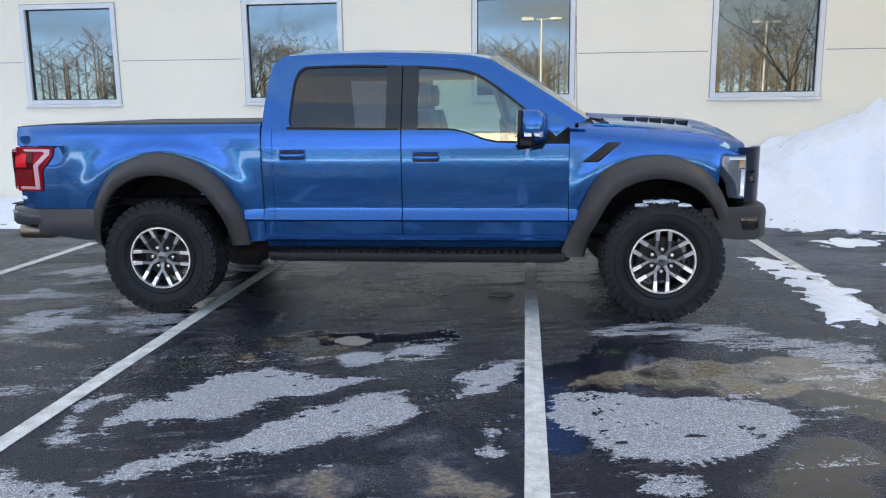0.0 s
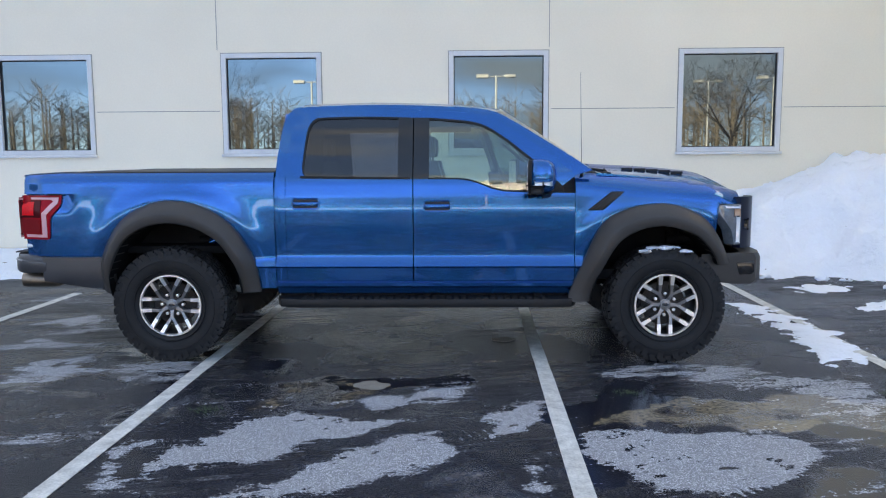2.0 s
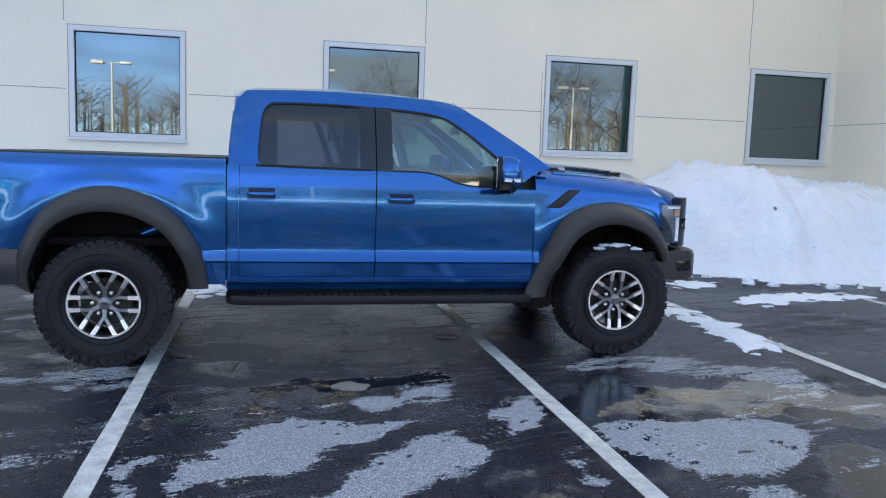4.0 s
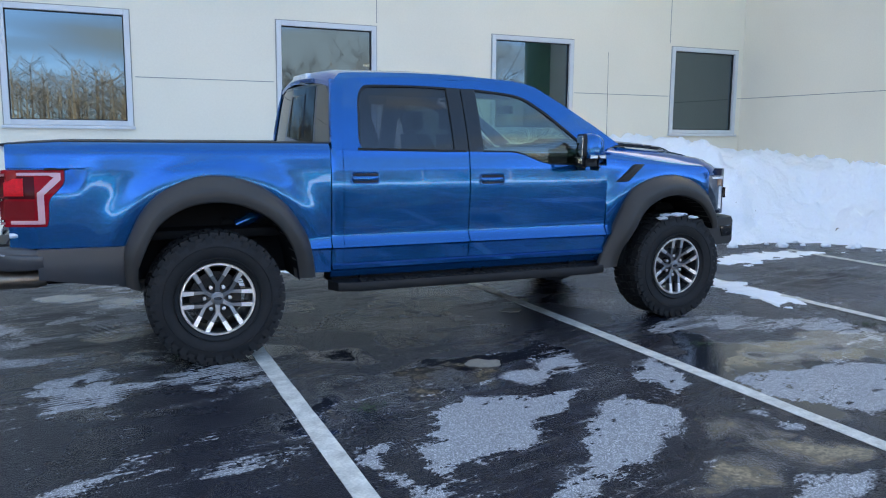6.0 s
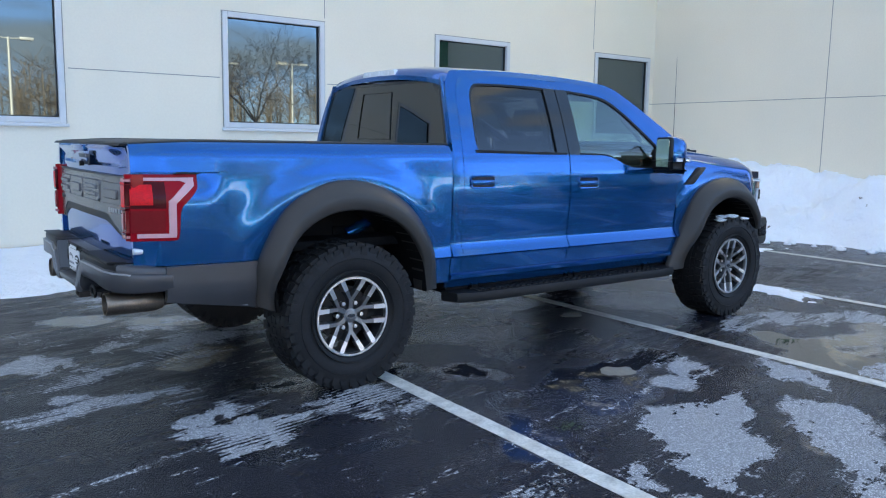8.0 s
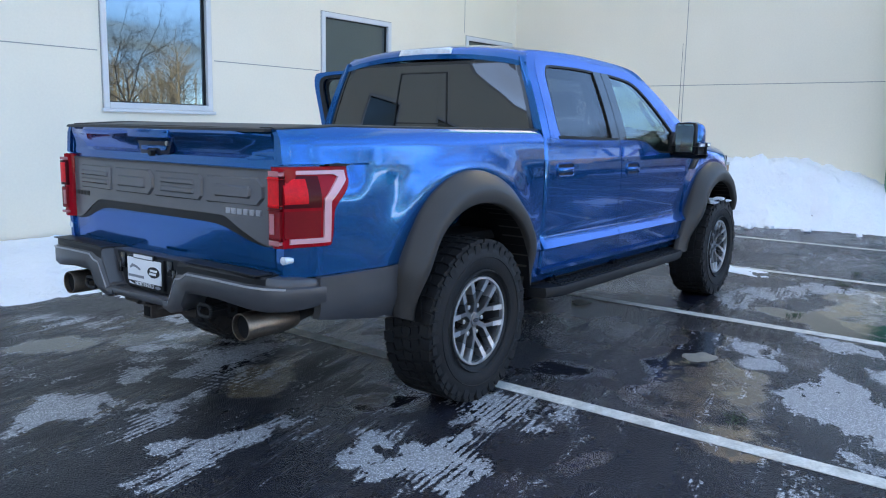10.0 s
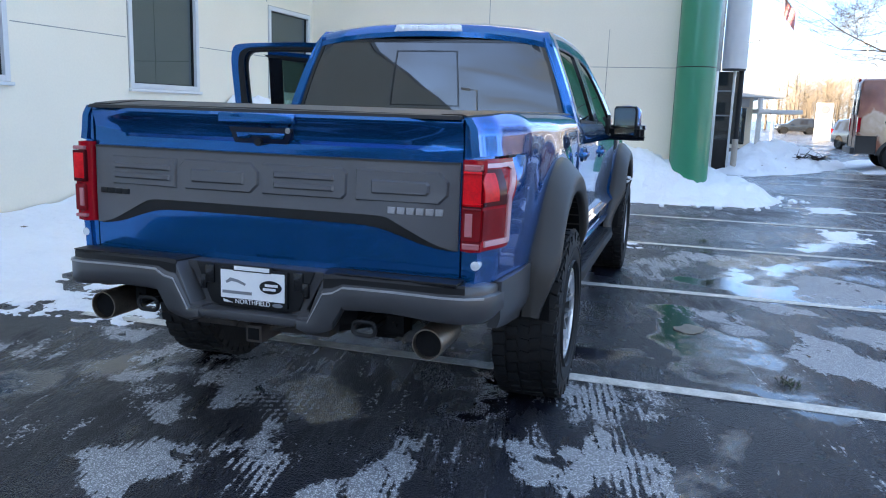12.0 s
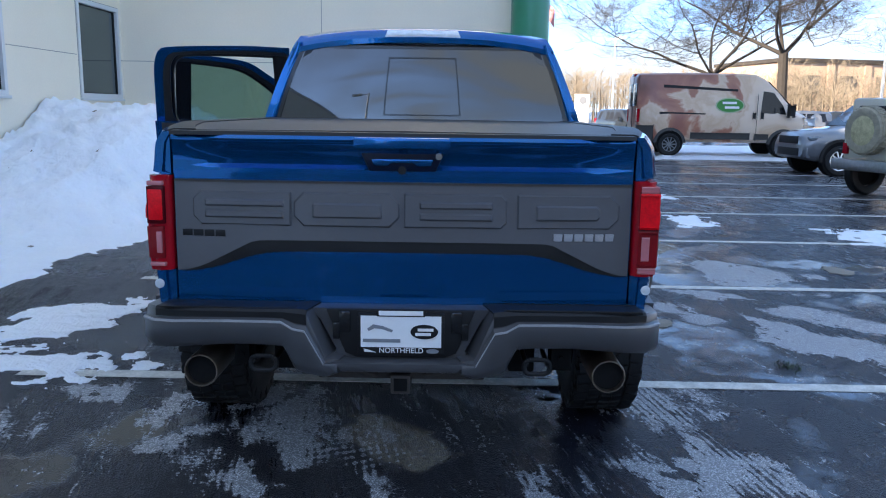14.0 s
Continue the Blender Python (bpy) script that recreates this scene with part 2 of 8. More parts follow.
def loft(rings, closed=True, caps=True, bm=None):
    one = bmesh.new()
    vs = [[one.verts.new(p) for p in r] for r in rings]
    n = len(rings[0])
    for a, c in zip(vs, vs[1:]):
        for i in range(n if closed else n - 1):
            j = (i + 1) % n
            one.faces.new((a[i], a[j], c[j], c[i]))
    if caps and closed:
        one.faces.new(vs[0])
        one.faces.new(vs[-1][::-1])
    return merge(bm, one)


def revolve(profile, n=48, bm=None):
    """Profile of (r, y) turned about the y axis, closed on itself."""
    rings = []
    for k in range(n):
        a = 2 * math.pi * k / n
        rings.append([(r * math.cos(a), y, r * math.sin(a)) for r, y in profile])
    rings.append(rings[0])
    one = loft(rings, closed=True, caps=False)
    bmesh.ops.remove_doubles(one, verts=one.verts, dist=0.0001)
    return merge(bm, one)


def rounded(u0, u1, v0, v1, r, n=5):
    """Outline of a rectangle with round corners."""
    out = []
    for cu, cv, a0 in ((u1 - r, v0 + r, -90), (u1 - r, v1 - r, 0), (u0 + r, v1 - r, 90), (u0 + r, v0 + r, 180)):
        for k in range(n):
            a = radians(a0 + 90 * k / (n - 1))
            out.append((cu + r * math.cos(a), cv + r * math.sin(a)))
    return out


def interp(x, pts):
    return float(np.interp(x, [p[0] for p in pts], [p[1] for p in pts]))


def smooth01(x):
    x = min(1.0, max(0.0, x))
    return x * x * (3 - 2 * x)


def spline(pts, n):
    """Catmull-Rom through the points, n samples evenly along its length."""
    p = np.array(pts, float)
    p = np.vstack([2 * p[0] - p[1], p, 2 * p[-1] - p[-2]])
    out = []
    for i in range(1, len(p) - 2):
        for u in np.linspace(0, 1, 16, endpoint=False):
            a, b, c, d = p[i - 1], p[i], p[i + 1], p[i + 2]
            out.append(0.5 * (2 * b + (c - a) * u + (2 * a - 5 * b + 4 * c - d) * u * u + (3 * b - a - 3 * c + d) * u ** 3))
    out.append(p[-2])
    out = np.array(out)
    s = np.concatenate([[0], np.cumsum(np.linalg.norm(np.diff(out, axis=0), axis=1))])
    t = np.linspace(0, s[-1], n)
    return np.stack([np.interp(t, s, out[:, k]) for k in range(out.shape[1])], 1)


def sheet(grid, thick, inward, bm=None):
    """A grid of points made into a closed shell: the same grid moved by inward * thick behind it."""
    one = bmesh.new()
    d = Vector(inward) * thick
    a = [[one.verts.new(p) for p in r] for r in grid]
    c = [[one.verts.new(Vector(p) + d) for p in r] for r in grid]
    R, C = len(grid), len(grid[0])
    for i in range(R - 1):
        for j in range(C - 1):
            one.faces.new((a[i][j], a[i][j + 1], a[i + 1][j + 1], a[i + 1][j]))
            one.faces.new((c[i][j], c[i + 1][j], c[i + 1][j + 1], c[i][j + 1]))
    for i in range(R - 1):
        one.faces.new((a[i][0], a[i + 1][0], c[i + 1][0], c[i][0]))
        one.faces.new((a[i][-1], c[i][-1], c[i + 1][-1], a[i + 1][-1]))
    for j in range(C - 1):
        one.faces.new((a[0][j], c[0][j], c[0][j + 1], a[0][j + 1]))
        one.faces.new((a[-1][j], a[-1][j + 1], c[-1][j + 1], c[-1][j]))
    bmesh.ops.remove_doubles(one, verts=one.verts, dist=0.0006)
    bmesh.ops.dissolve_degenerate(one, edges=one.edges, dist=0.0006)
    return merge(bm, one)


def column_sheet(xs, zlo, zhi, rows, yf, s, thick):
    """A body panel in columns of x between two lines, at half width yf(x, z) on side s."""
    grid = []
    for x in xs:
        lo, hi = zlo(x), zhi(x)
        grid.append([(x, s * yf(x, min(max(z, lo), hi)), min(max(z, lo), hi)) for z in rows])
    return sheet(grid, thick, (0, -s, 0))

# ---- building ----
# TOP is out of view; height and wing length are set to block sun
WALL_Y, EAST_X, TOP = 12.775, 8.37, 9.8
WINDOWS = [(-12.1, -10.5), (-8.35, -6.71), (-4.56, -2.925), (-0.85, 0.745), (2.815, 4.44), (6.625, 8.235)]
SILL, HEAD = 1.602, 3.222


def wall_with_openings(x0, x1, y0, y1, z0, z1, openings):
    bm = bmesh.new()
    xs = [x0] + [v for o in openings for v in o[:2]] + [x1]
    for k in range(0, len(xs), 2):
        box(xs[k], xs[k + 1], y0, y1, z0, z1, 0, bm)
    for a, b, lo, hi in openings:
        box(a, b, y0, y1, z0, lo, 0, bm)
        box(a, b, y0, y1, hi, z1, 0, bm)
    bmesh.ops.remove_doubles(bm, verts=bm.verts, dist=0.001)
    return bm


WEST_X, LOW = -10.3, 5.7
wall_n = part("wall_north", wall_with_openings(WEST_X, EAST_X, WALL_Y, WALL_Y + 0.3, -0.2, TOP, [(a, b, SILL, HEAD) for a, b in WINDOWS[1:]]), M_WALL, smooth=0, fix=False)
tagged(wall_n, "smooth cream precast concrete wall of a low building", "wall", kind="structure")
wall_l = part("wall_north_low", wall_with_openings(-30, WEST_X, WALL_Y, WALL_Y + 0.3, -0.2, LOW, [(*WINDOWS[0], SILL, HEAD)]), M_WALL, smooth=0, fix=False)
tagged(wall_l, "smooth cream precast wall of the lower west part", "wall", kind="structure")
wall_m = part("wall_step", box(WEST_X, WEST_X + 0.3, WALL_Y + 0.3, 30, LOW, TOP), M_WALL, smooth=0)
tagged(wall_m, "plain wall where the roof steps down", "wall", kind="structure")
wall_e = part("wall_east", box(EAST_X, EAST_X + 0.3, 5.51, WALL_Y, -0.2, TOP), M_WALL, smooth=0)
tagged(wall_e, "blank cream precast wall of the side wing", "wall", kind="structure")
wall_s = part("wall_south", box(EAST_X + 0.5, 20.0, 4.86, 5.16, -0.2, TOP), M_WALL, smooth=0)
tagged(wall_s, "pale wall of the wing facing the open lot", "wall", kind="structure")
wall_b = part("wall_back", box(-30, 26, 30, 30.3, -0.2, LOW, 0, box(WEST_X, 26, 30, 30.3, LOW, TOP)), M_WALL, smooth=0)
tagged(wall_b, "plain rear wall closing the building", "wall", kind="structure")
wall_w = part("wall_west", box(-30.3, -30, WALL_Y, 30.3, -0.2, LOW), M_WALL, smooth=0)
tagged(wall_w, "plain end wall closing the building", "wall", kind="structure")
wall_x = part("wall_far_east", box(25.7, 26, 5.2, 30, -0.2, TOP), M_WALL, smooth=0)
tagged(wall_x, "unseen east end wall closing the wing, which is lengthened for shade", "wall", kind="structure")
roof_low = part("roof_low", box(-30.4, WEST_X - 0.002, WALL_Y - 0.03, 30.4, LOW, LOW + 0.12, 0.02), M_FRAME, smooth=0)
tagged(roof_low, "flat lower roof with a thin metal edge", "roof", kind="structure")
roof_slab = part("roof", box(WEST_X - 0.03, 26.05, WALL_Y - 0.03, 30.4, TOP, TOP + 0.12, 0.02, box(EAST_X - 0.03, 26.05, 4.82, WALL_Y - 0.04, TOP, TOP + 0.12, 0.02)), M_FRAME, smooth=0)
tagged(roof_slab, "unseen flat roof with a thin metal edge, added to block the sun", "roof", kind="structure")
floor_in = part("floor", box(-29.9, 25.6, WALL_Y + 0.3, 29.9, 0.0, 0.1), M_TRIM, smooth=0)
tagged(floor_in, "dark indoor floor behind the windows", "floor", kind="structure")

# sealant joints between the precast panels, as thin dark strips slightly proud of the face
joints = bmesh.new()
edges = [-30.0] + [v for w in WINDOWS for v in (w[0] - 0.05, w[1] + 0.05)] + [EAST_X]
for a, b in zip(edges[0::2], edges[1::2]):
    if b - a > 0.05:
        box(a, b, WALL_Y - 0.003, WALL_Y, 2.295, 2.307, 0, joints)
for x in (-10.4, -4.62, 0.755, 6.57):
    box(x - 0.006, x + 0.006, WALL_Y - 0.003, WALL_Y, 3.28 if x > -10 else 0, TOP if x > -10 else LOW, 0, joints)
box(EAST_X - 0.003, EAST_X, 5.46, WALL_Y - 0.003, 2.295, 2.307, 0, joints)
box(EAST_X - 0.003, EAST_X, 9.02, 9.032, 0, TOP, 0, joints)
jo = part("trim", joints, M_JOINT, smooth=0, fix=False)
tagged(jo, "thin grey sealant joints between precast wall panels", "wall joint", kind="structure")


def window(number, x0, x1):
    """An aluminium-framed fixed window set in the wall."""
    w = holder("window_%d" % number, pose((x0 + x1) / 2, WALL_Y, SILL), "fixed tinted window in a white aluminium frame", "window", kind="structure")
    h, hw = HEAD - SILL, (x1 - x0) / 2
    bm = bmesh.new()
    t = 0.075
    box(-hw, -hw + t, -0.025, 0.12, 0, h, 0.006, bm)
    box(hw - t, hw, -0.025, 0.12, 0, h, 0.006, bm)
    box(-hw + t, hw - t, -0.025, 0.12, h - t, h, 0.006, bm)
    box(-hw + t, hw - t, -0.025, 0.12, 0, t, 0.006, bm)
    part("window_frame", bm, M_FRAME, w, smooth=0, fix=False)
    rim = bmesh.new()
    for a, b, c, d in ((-hw - 0.014, -hw, -0.014, h + 0.014), (hw, hw + 0.014, -0.014, h + 0.014), (-hw, hw, h, h + 0.014)):
        box(a, b, -0.004, 0.0, c, d, 0, rim)
    part("sealant_bead", rim, M_JOINT, w, smooth=0, fix=False)
    part("window_sill", box(-hw - 0.03, hw + 0.03, -0.055, 0.0, -0.045, -0.002, 0.008), M_FRAME, w)
    part("pane", box(-hw + t, hw - t, 0.05, 0.062, t, h - t), M_PANE, w, smooth=0)
    gasket = bmesh.new()
    g = t + 0.014
    box(-hw + t, -hw + g, 0.03, 0.05, t, h - t, 0, gasket)
    box(hw - g, hw - t, 0.03, 0.05, t, h - t, 0, gasket)
    box(-hw + g, hw - g, 0.03, 0.05, t, g, 0, gasket)
    box(-hw + g, hw - g, 0.03, 0.05, h - g, h - t, 0, gasket)
    part("gasket", gasket, M_BLACK, w, smooth=0, fix=False)


for k, (a, b) in enumerate(WINDOWS):
    window(k + 1, a, b)

# green rounded corner pier and its pale metal return
pier = holder("corner_pier", pose(EAST_X - 0.3, 5.53, 0), "green curved metal-clad corner pier rising from the snow bank", "pier", kind="structure")


def pier_rings(z0, z1, r):
    out = []
    for z in (z0, z1):
        ring = [(0.8, 0.0, z), (0.0, 0.0, z)]
        for k in range(17):
            a = math.pi * (0.5 + k / 16)
            ring.append((0.02 + 0.9 * r * math.cos(a), -0.34 + r * math.sin(a), z))
        ring.append((0.8, -0.34 - r, z))
        out.append(ring)
    return out


part("lower_cladding", loft(pier_rings(-0.2, 2.29, 0.335)), M_GREEN, pier, smooth=30)
part("joint_ring", loft(pier_rings(2.29, 2.306, 0.322)), M_BLACK, pier, smooth=30)
part("upper_cladding", loft(pier_rings(2.306, TOP, 0.335)), M_GREEN, pier, smooth=30)
ret = holder("metal_return", pose(EAST_X + 0.5, 4.80, 0), "pale brushed metal panels beside the green pier", "cladding", kind="structure")
for k in range(5):
    for z0, z1 in ((-0.2, 2.29), (2.31, 4.8), (4.82, TOP)):
        part("panel", box(2.2 * k + 0.006, 2.2 * k + 2.194, 0.0, 0.068, z0, z1, 0.006), M_PANEL, ret)
# tan stone-faced end of the wing, laid in courses
stone = holder("stone_pier", pose(19.6, 4.62, 0), "tan split-face stone pier beside the entrance", "pier", kind="structure")
part("core", box(0.03, 0.6, 0.03, 0.95, 0, TOP), M_JOINT, stone)
rng = random.Random(17)
for k in range(30):
    z0 = 0.0 + 0.2 * k
    y = 0.0 + (0.12 if k % 2 else 0.0)
    cuts = [0.0, 0.28 + 0.2 * rng.random(), 0.66 + 0.1 * rng.random(), 0.95]
    for c0, c1 in zip(cuts, cuts[1:]):
        d = 0.02 * rng.random()
        part("stone", box(-d, 0.03, c0 + 0.006, c1 - 0.006, z0 + 0.006, z0 + 0.194, 0.012), M_STONE, stone)
    c = 0.25 + 0.15 * rng.random()
    d = 0.02 * rng.random()
    part("stone", box(0.036, c - 0.006, -d, 0.03, z0 + 0.006, z0 + 0.194, 0.012), M_STONE, stone)
    part("stone", box(c + 0.006, 0.6, -0.02 + d, 0.03, z0 + 0.006, z0 + 0.194, 0.012), M_STONE, stone)
# rounded white drum over the glazed entrance lobby
lobby = holder("entrance_lobby", pose(16.2, 4.33, 0), "rounded white drum above a glazed entrance lobby", "entrance", kind="structure")
part("drum", cyl((0, 0, 2.75), (0, 0, 4.55), 0.315, None, 32, cyl((0, 0, 4.57), (0, 0, TOP), 0.315, None, 32)), M_FRAME, lobby)
part("drum_joint", cyl((0, 0, 4.55), (0, 0, 4.57), 0.305, None, 32), M_JOINT, lobby)
part("soffit", cyl((0, 0, 2.70), (0, 0, 2.75), 0.30, None, 32), M_TRIM, lobby)
part("dark_column", cyl((0.1, -0.20, 0.9), (0.1, -0.20, 2.7), 0.075, None, 16), M_BLACK, lobby)
part("column_foot", cyl((0.1, -0.20, 0), (0.1, -0.20, 0.9), 0.08, None, 16), M_STONE, lobby)
part("door_post", box(-0.02, 0.05, -0.06, 0.0, 0, 2.7, 0.01), M_FRAME, lobby)
part("glass_panel", box(0.05, 0.07, 0.0, 0.5, 0.9, 2.68), M_PANE, lobby)
part("glass_panel", box(0.05, 0.07, -0.18, -0.07, 0.9, 2.68), M_PANE, lobby)
part("kick_panel", box(0.04, 0.08, 0.0, 0.5, 0.0, 0.88, 0.01), M_BLACK, lobby)
for z in (1.5, 2.15):
    part("glazing_bar", box(0.03, 0.06, 0.0, 0.5, z, z + 0.04, 0.004), M_GREYPRINT, lobby)

def inside(px, py, poly):
    r = np.zeros(px.shape, bool)
    for (x0, y0), (x1, y1) in zip(poly, poly[1:] + poly[:1]):
        if y0 != y1:
            hit = ((y0 > py) != (y1 > py)) & (px < (x1 - x0) * (py - y0) / (y1 - y0) + x0)
            r ^= hit
    return r


def edge_distance(px, py, line):
    d = np.full(px.shape, 1e9)
    for (x0, y0), (x1, y1) in zip(line, line[1:]):
        dx, dy = x1 - x0, y1 - y0
        t = np.clip(((px - x0) * dx + (py - y0) * dy) / (dx * dx + dy * dy), 0, 1)
        d = np.minimum(d, np.hypot(px - x0 - t * dx, py - y0 - t * dy))
    return d


# ---- ground ----


def ground_material():
    """Old asphalt with damp areas, frost film where the mask says so, and grit."""
    m = bpy.data.materials.new("frosted_asphalt")
    m.use_nodes = True
    n, l = m.node_tree.nodes, m.node_tree.links
    b = n["Principled BSDF"]
    tc = n.new("ShaderNodeTexCoord")

    def noise_tex(scale, detail=6.0, rough=0.6, stretch=None):
        q = n.new("ShaderNodeTexNoise")
        q.inputs["Scale"].default_value, q.inputs["Detail"].default_value, q.inputs["Roughness"].default_value = scale, detail, rough
        src = tc.outputs["Object"]
        if stretch:
            mp = n.new("ShaderNodeMapping")
            mp.vector_type = "TEXTURE"
            mp.inputs["Scale"].default_value = [1 / v for v in stretch[:3]]
            mp.inputs["Rotation"].default_value = (0, 0, radians(stretch[3]))
            l.new(src, mp.inputs[0])
            src = mp.outputs[0]
        l.new(src, q.inputs["Vector"])
        return q.outputs[0]

    def math_node(op, a, c, clamp=False):
        q = n.new("ShaderNodeMath")
        q.operation, q.use_clamp = op, clamp
        for k, v in enumerate((a, c)):
            if v is None:
                continue
            if hasattr(v, "links"):
                l.new(v, q.inputs[k])
            else:
                q.inputs[k].default_value = v
        return q.outputs[0]

    def ramp(src, p0, p1):
        q = n.new("ShaderNodeMapRange")
        q.interpolation_type = "SMOOTHSTEP"
        l.new(src, q.inputs[0])
        q.inputs[1].default_value, q.inputs[2].default_value = p0, p1
        return q.outputs[0]

    def mix(f, a, c):
        q = n.new("ShaderNodeMix")
        q.data_type = "RGBA"
        l.new(f, q.inputs[0])
        for k, v in ((6, a), (7, c)):
            if hasattr(v, "links"):
                l.new(v, q.inputs[k])
            else:
                q.inputs[k].default_value = (*v, 1)
        return q.outputs[2]

    at = n.new("ShaderNodeAttribute")
    at.attribute_name = "frost"
    wet_at = n.new("ShaderNodeAttribute")
    wet_at.attribute_name = "wet"
    grit = noise_tex(220, 2)
    stone = n.new("ShaderNodeTexVoronoi")
    stone.inputs["Scale"].default_value = 130
    l.new(tc.outputs["Object"], stone.inputs["Vector"])
    mid = noise_tex(2.2, 8, 0.65)
    broad = noise_tex(0.35, 5)
    streaky = noise_tex(3.0, 8, 0.7, (1.0, 2.6, 1.0, 20))
    speck = noise_tex(38, 4, 0.7)
    # frost amount: mask pushed about by streaks, broken by grit
    f0 = math_node("ADD", at.outputs["Fac"], math_node("MULTIPLY", math_node("SUBTRACT", streaky, 0.5), 0.9))
    f1 = math_node("ADD", f0, math_node("MULTIPLY", math_node("SUBTRACT", speck, 0.5), 0.85))
    tread_at = n.new("ShaderNodeAttribute")
    tread_at.attribute_name = "tread"
    cross_at = n.new("ShaderNodeAttribute")
    cross_at.attribute_name = "cross_tread"
    broken = ramp(noise_tex(3.0, 5, 0.65), 0.46, 0.60)
    for where, angle, scale in ((tread_at, 11, 8.5), (cross_at, 116, 5.5)):
        wave = n.new("ShaderNodeTexWave")
        wave.bands_direction = "Y"
        wave.inputs["Scale"].default_value, wave.inputs["Distortion"].default_value, wave.inputs["Detail"].default_value, wave.inputs["Detail Scale"].default_value = scale, 1.6, 3.0, 1.6
        turn = n.new("ShaderNodeMapping")
        turn.vector_type = "TEXTURE"
        turn.inputs["Rotation"].default_value = (0, 0, radians(angle))
        l.new(tc.outputs["Object"], turn.inputs[0])
        l.new(turn.outputs[0], wave.inputs["Vector"])
        ribs = math_node("MULTIPLY", where.outputs["Fac"], math_node("SUBTRACT", wave.outputs["Fac"], 0.52))
        f1 = math_node("ADD", f1, math_node("MULTIPLY", math_node("MULTIPLY", ribs, broken), 0.55))
    thin = noise_tex(1.6, 9, 0.75, (0.7, 5.5, 1.0, 12))
    f1 = math_node("ADD", f1, math_node("MULTIPLY", math_node("SUBTRACT", thin, 0.5), 1.7))
    holes = ramp(noise_tex(5.5, 4, 0.6, (1.0, 1.7, 1.0, 30)), 0.60, 0.66)
    f1 = math_node("SUBTRACT", f1, math_node("MULTIPLY", holes, 0.4))
    # thin frost drawn along the seams of the crazed surface
    craze = n.new("ShaderNodeTexVoronoi")
    craze.feature = "DISTANCE_TO_EDGE"
    craze.inputs["Scale"].default_value = 24
    warp = n.new("ShaderNodeVectorMath")
    warp.operation = "MULTIPLY_ADD"
    wn_tex = n.new("ShaderNodeTexNoise")
    wn_tex.inputs["Scale"].default_value, wn_tex.inputs["Detail"].default_value = 9, 4
    l.new(tc.outputs["Object"], wn_tex.inputs["Vector"])
    l.new(wn_tex.outputs["Color"], warp.inputs[0])
    warp.inputs[1].default_value = (0.12, 0.12, 0.0)
    l.new(tc.outputs["Object"], warp.inputs[2])
    l.new(warp.outputs[0], craze.inputs["Vector"])
    seam = math_node("MULTIPLY", ramp(craze.outputs["Distance"], 0.10, 0.02), ramp(noise_tex(0.8, 5, 0.6), 0.44, 0.58))
    f1 = math_node("ADD", f1, math_node("MULTIPLY", seam, 0.15))
    frost = ramp(f1, 0.53, 0.64)
    dry = ramp(math_node("ADD", math_node("MULTIPLY", broad, 0.6), math_node("MULTIPLY", thin, 0.5)), 0.55, 0.66)
    pool = ramp(math_node("ADD", wet_at.outputs["Fac"], math_node("MULTIPLY", math_node("SUBTRACT", mid, 0.5), 1.3)), 0.35, 0.65)
    dry = math_node("MULTIPLY", dry, math_node("SUBTRACT", 1.0, math_node("MULTIPLY", pool, 0.85)))
    asphalt = mix(ramp(mid, 0.3, 0.7), (0.005, 0.006, 0.012), (0.014, 0.015, 0.022))
    asphalt = mix(ramp(grit, 0.60, 0.72), asphalt, (0.10, 0.10, 0.11))
    asphalt = mix(math_node("MULTIPLY", dry, 0.20), asphalt, (0.10, 0.092, 0.082))
    silt_sheen_at = n.new("ShaderNodeAttribute")
    silt_sheen_at.attribute_name = "silt_sheen"
    silt_sheen = ramp(math_node("ADD", math_node("MULTIPLY", silt_sheen_at.outputs["Fac"], 0.8), math_node("MULTIPLY", math_node("SUBTRACT", mid, 0.5), 0.9)), 0.36, 0.52)
    # tan is partly silty ground, partly the cream wall's reflection painted in
    tan_asphalt = mix(math_node("MULTIPLY", silt_sheen, math_node("ADD", math_node("MULTIPLY", ramp(speck, 0.35, 0.65), 0.55), 0.35)), asphalt, (0.27, 0.215, 0.14))
    col = mix(math_node("MULTIPLY", frost, math_node("ADD", math_node("MULTIPLY", math_node("MULTIPLY", ramp(speck, 0.25, 0.6), ramp(stone.outputs["Distance"], 0.62, 0.12)), 0.66), 0.26, True)), tan_asphalt, (0.80, 0.82, 0.85))
    l.new(col, b.inputs["Base Color"])
    damp = ramp(noise_tex(0.9, 6, 0.6), 0.42, 0.62)
    rough = math_node("SUBTRACT", 0.30, math_node("MULTIPLY", damp, 0.12))
    rough = math_node("ADD", rough, math_node("MULTIPLY", dry, 0.3))
    rough = math_node("ADD", rough, math_node("MULTIPLY", frost, 0.3))
    wet = math_node("MULTIPLY", pool, math_node("SUBTRACT", 1.0, frost))
    rough = math_node("SUBTRACT", rough, math_node("MULTIPLY", wet, 0.28))
    rough = math_node("SUBTRACT", rough, math_node("MULTIPLY", silt_sheen, 0.12))
    rough = math_node("MAXIMUM", rough, 0.08)
    l.new(rough, b.inputs["Roughness"])
    bp = n.new("ShaderNodeBump")
    bp.inputs["Distance"].default_value = 0.005
    l.new(math_node("SUBTRACT", 0.95, math_node("MULTIPLY", wet, 0.88)), bp.inputs["Strength"])
    l.new(math_node("ADD", stone.outputs["Distance"], math_node("MULTIPLY", speck, 0.6)), bp.inputs["Height"])
    l.new(bp.outputs[0], b.inputs["Normal"])
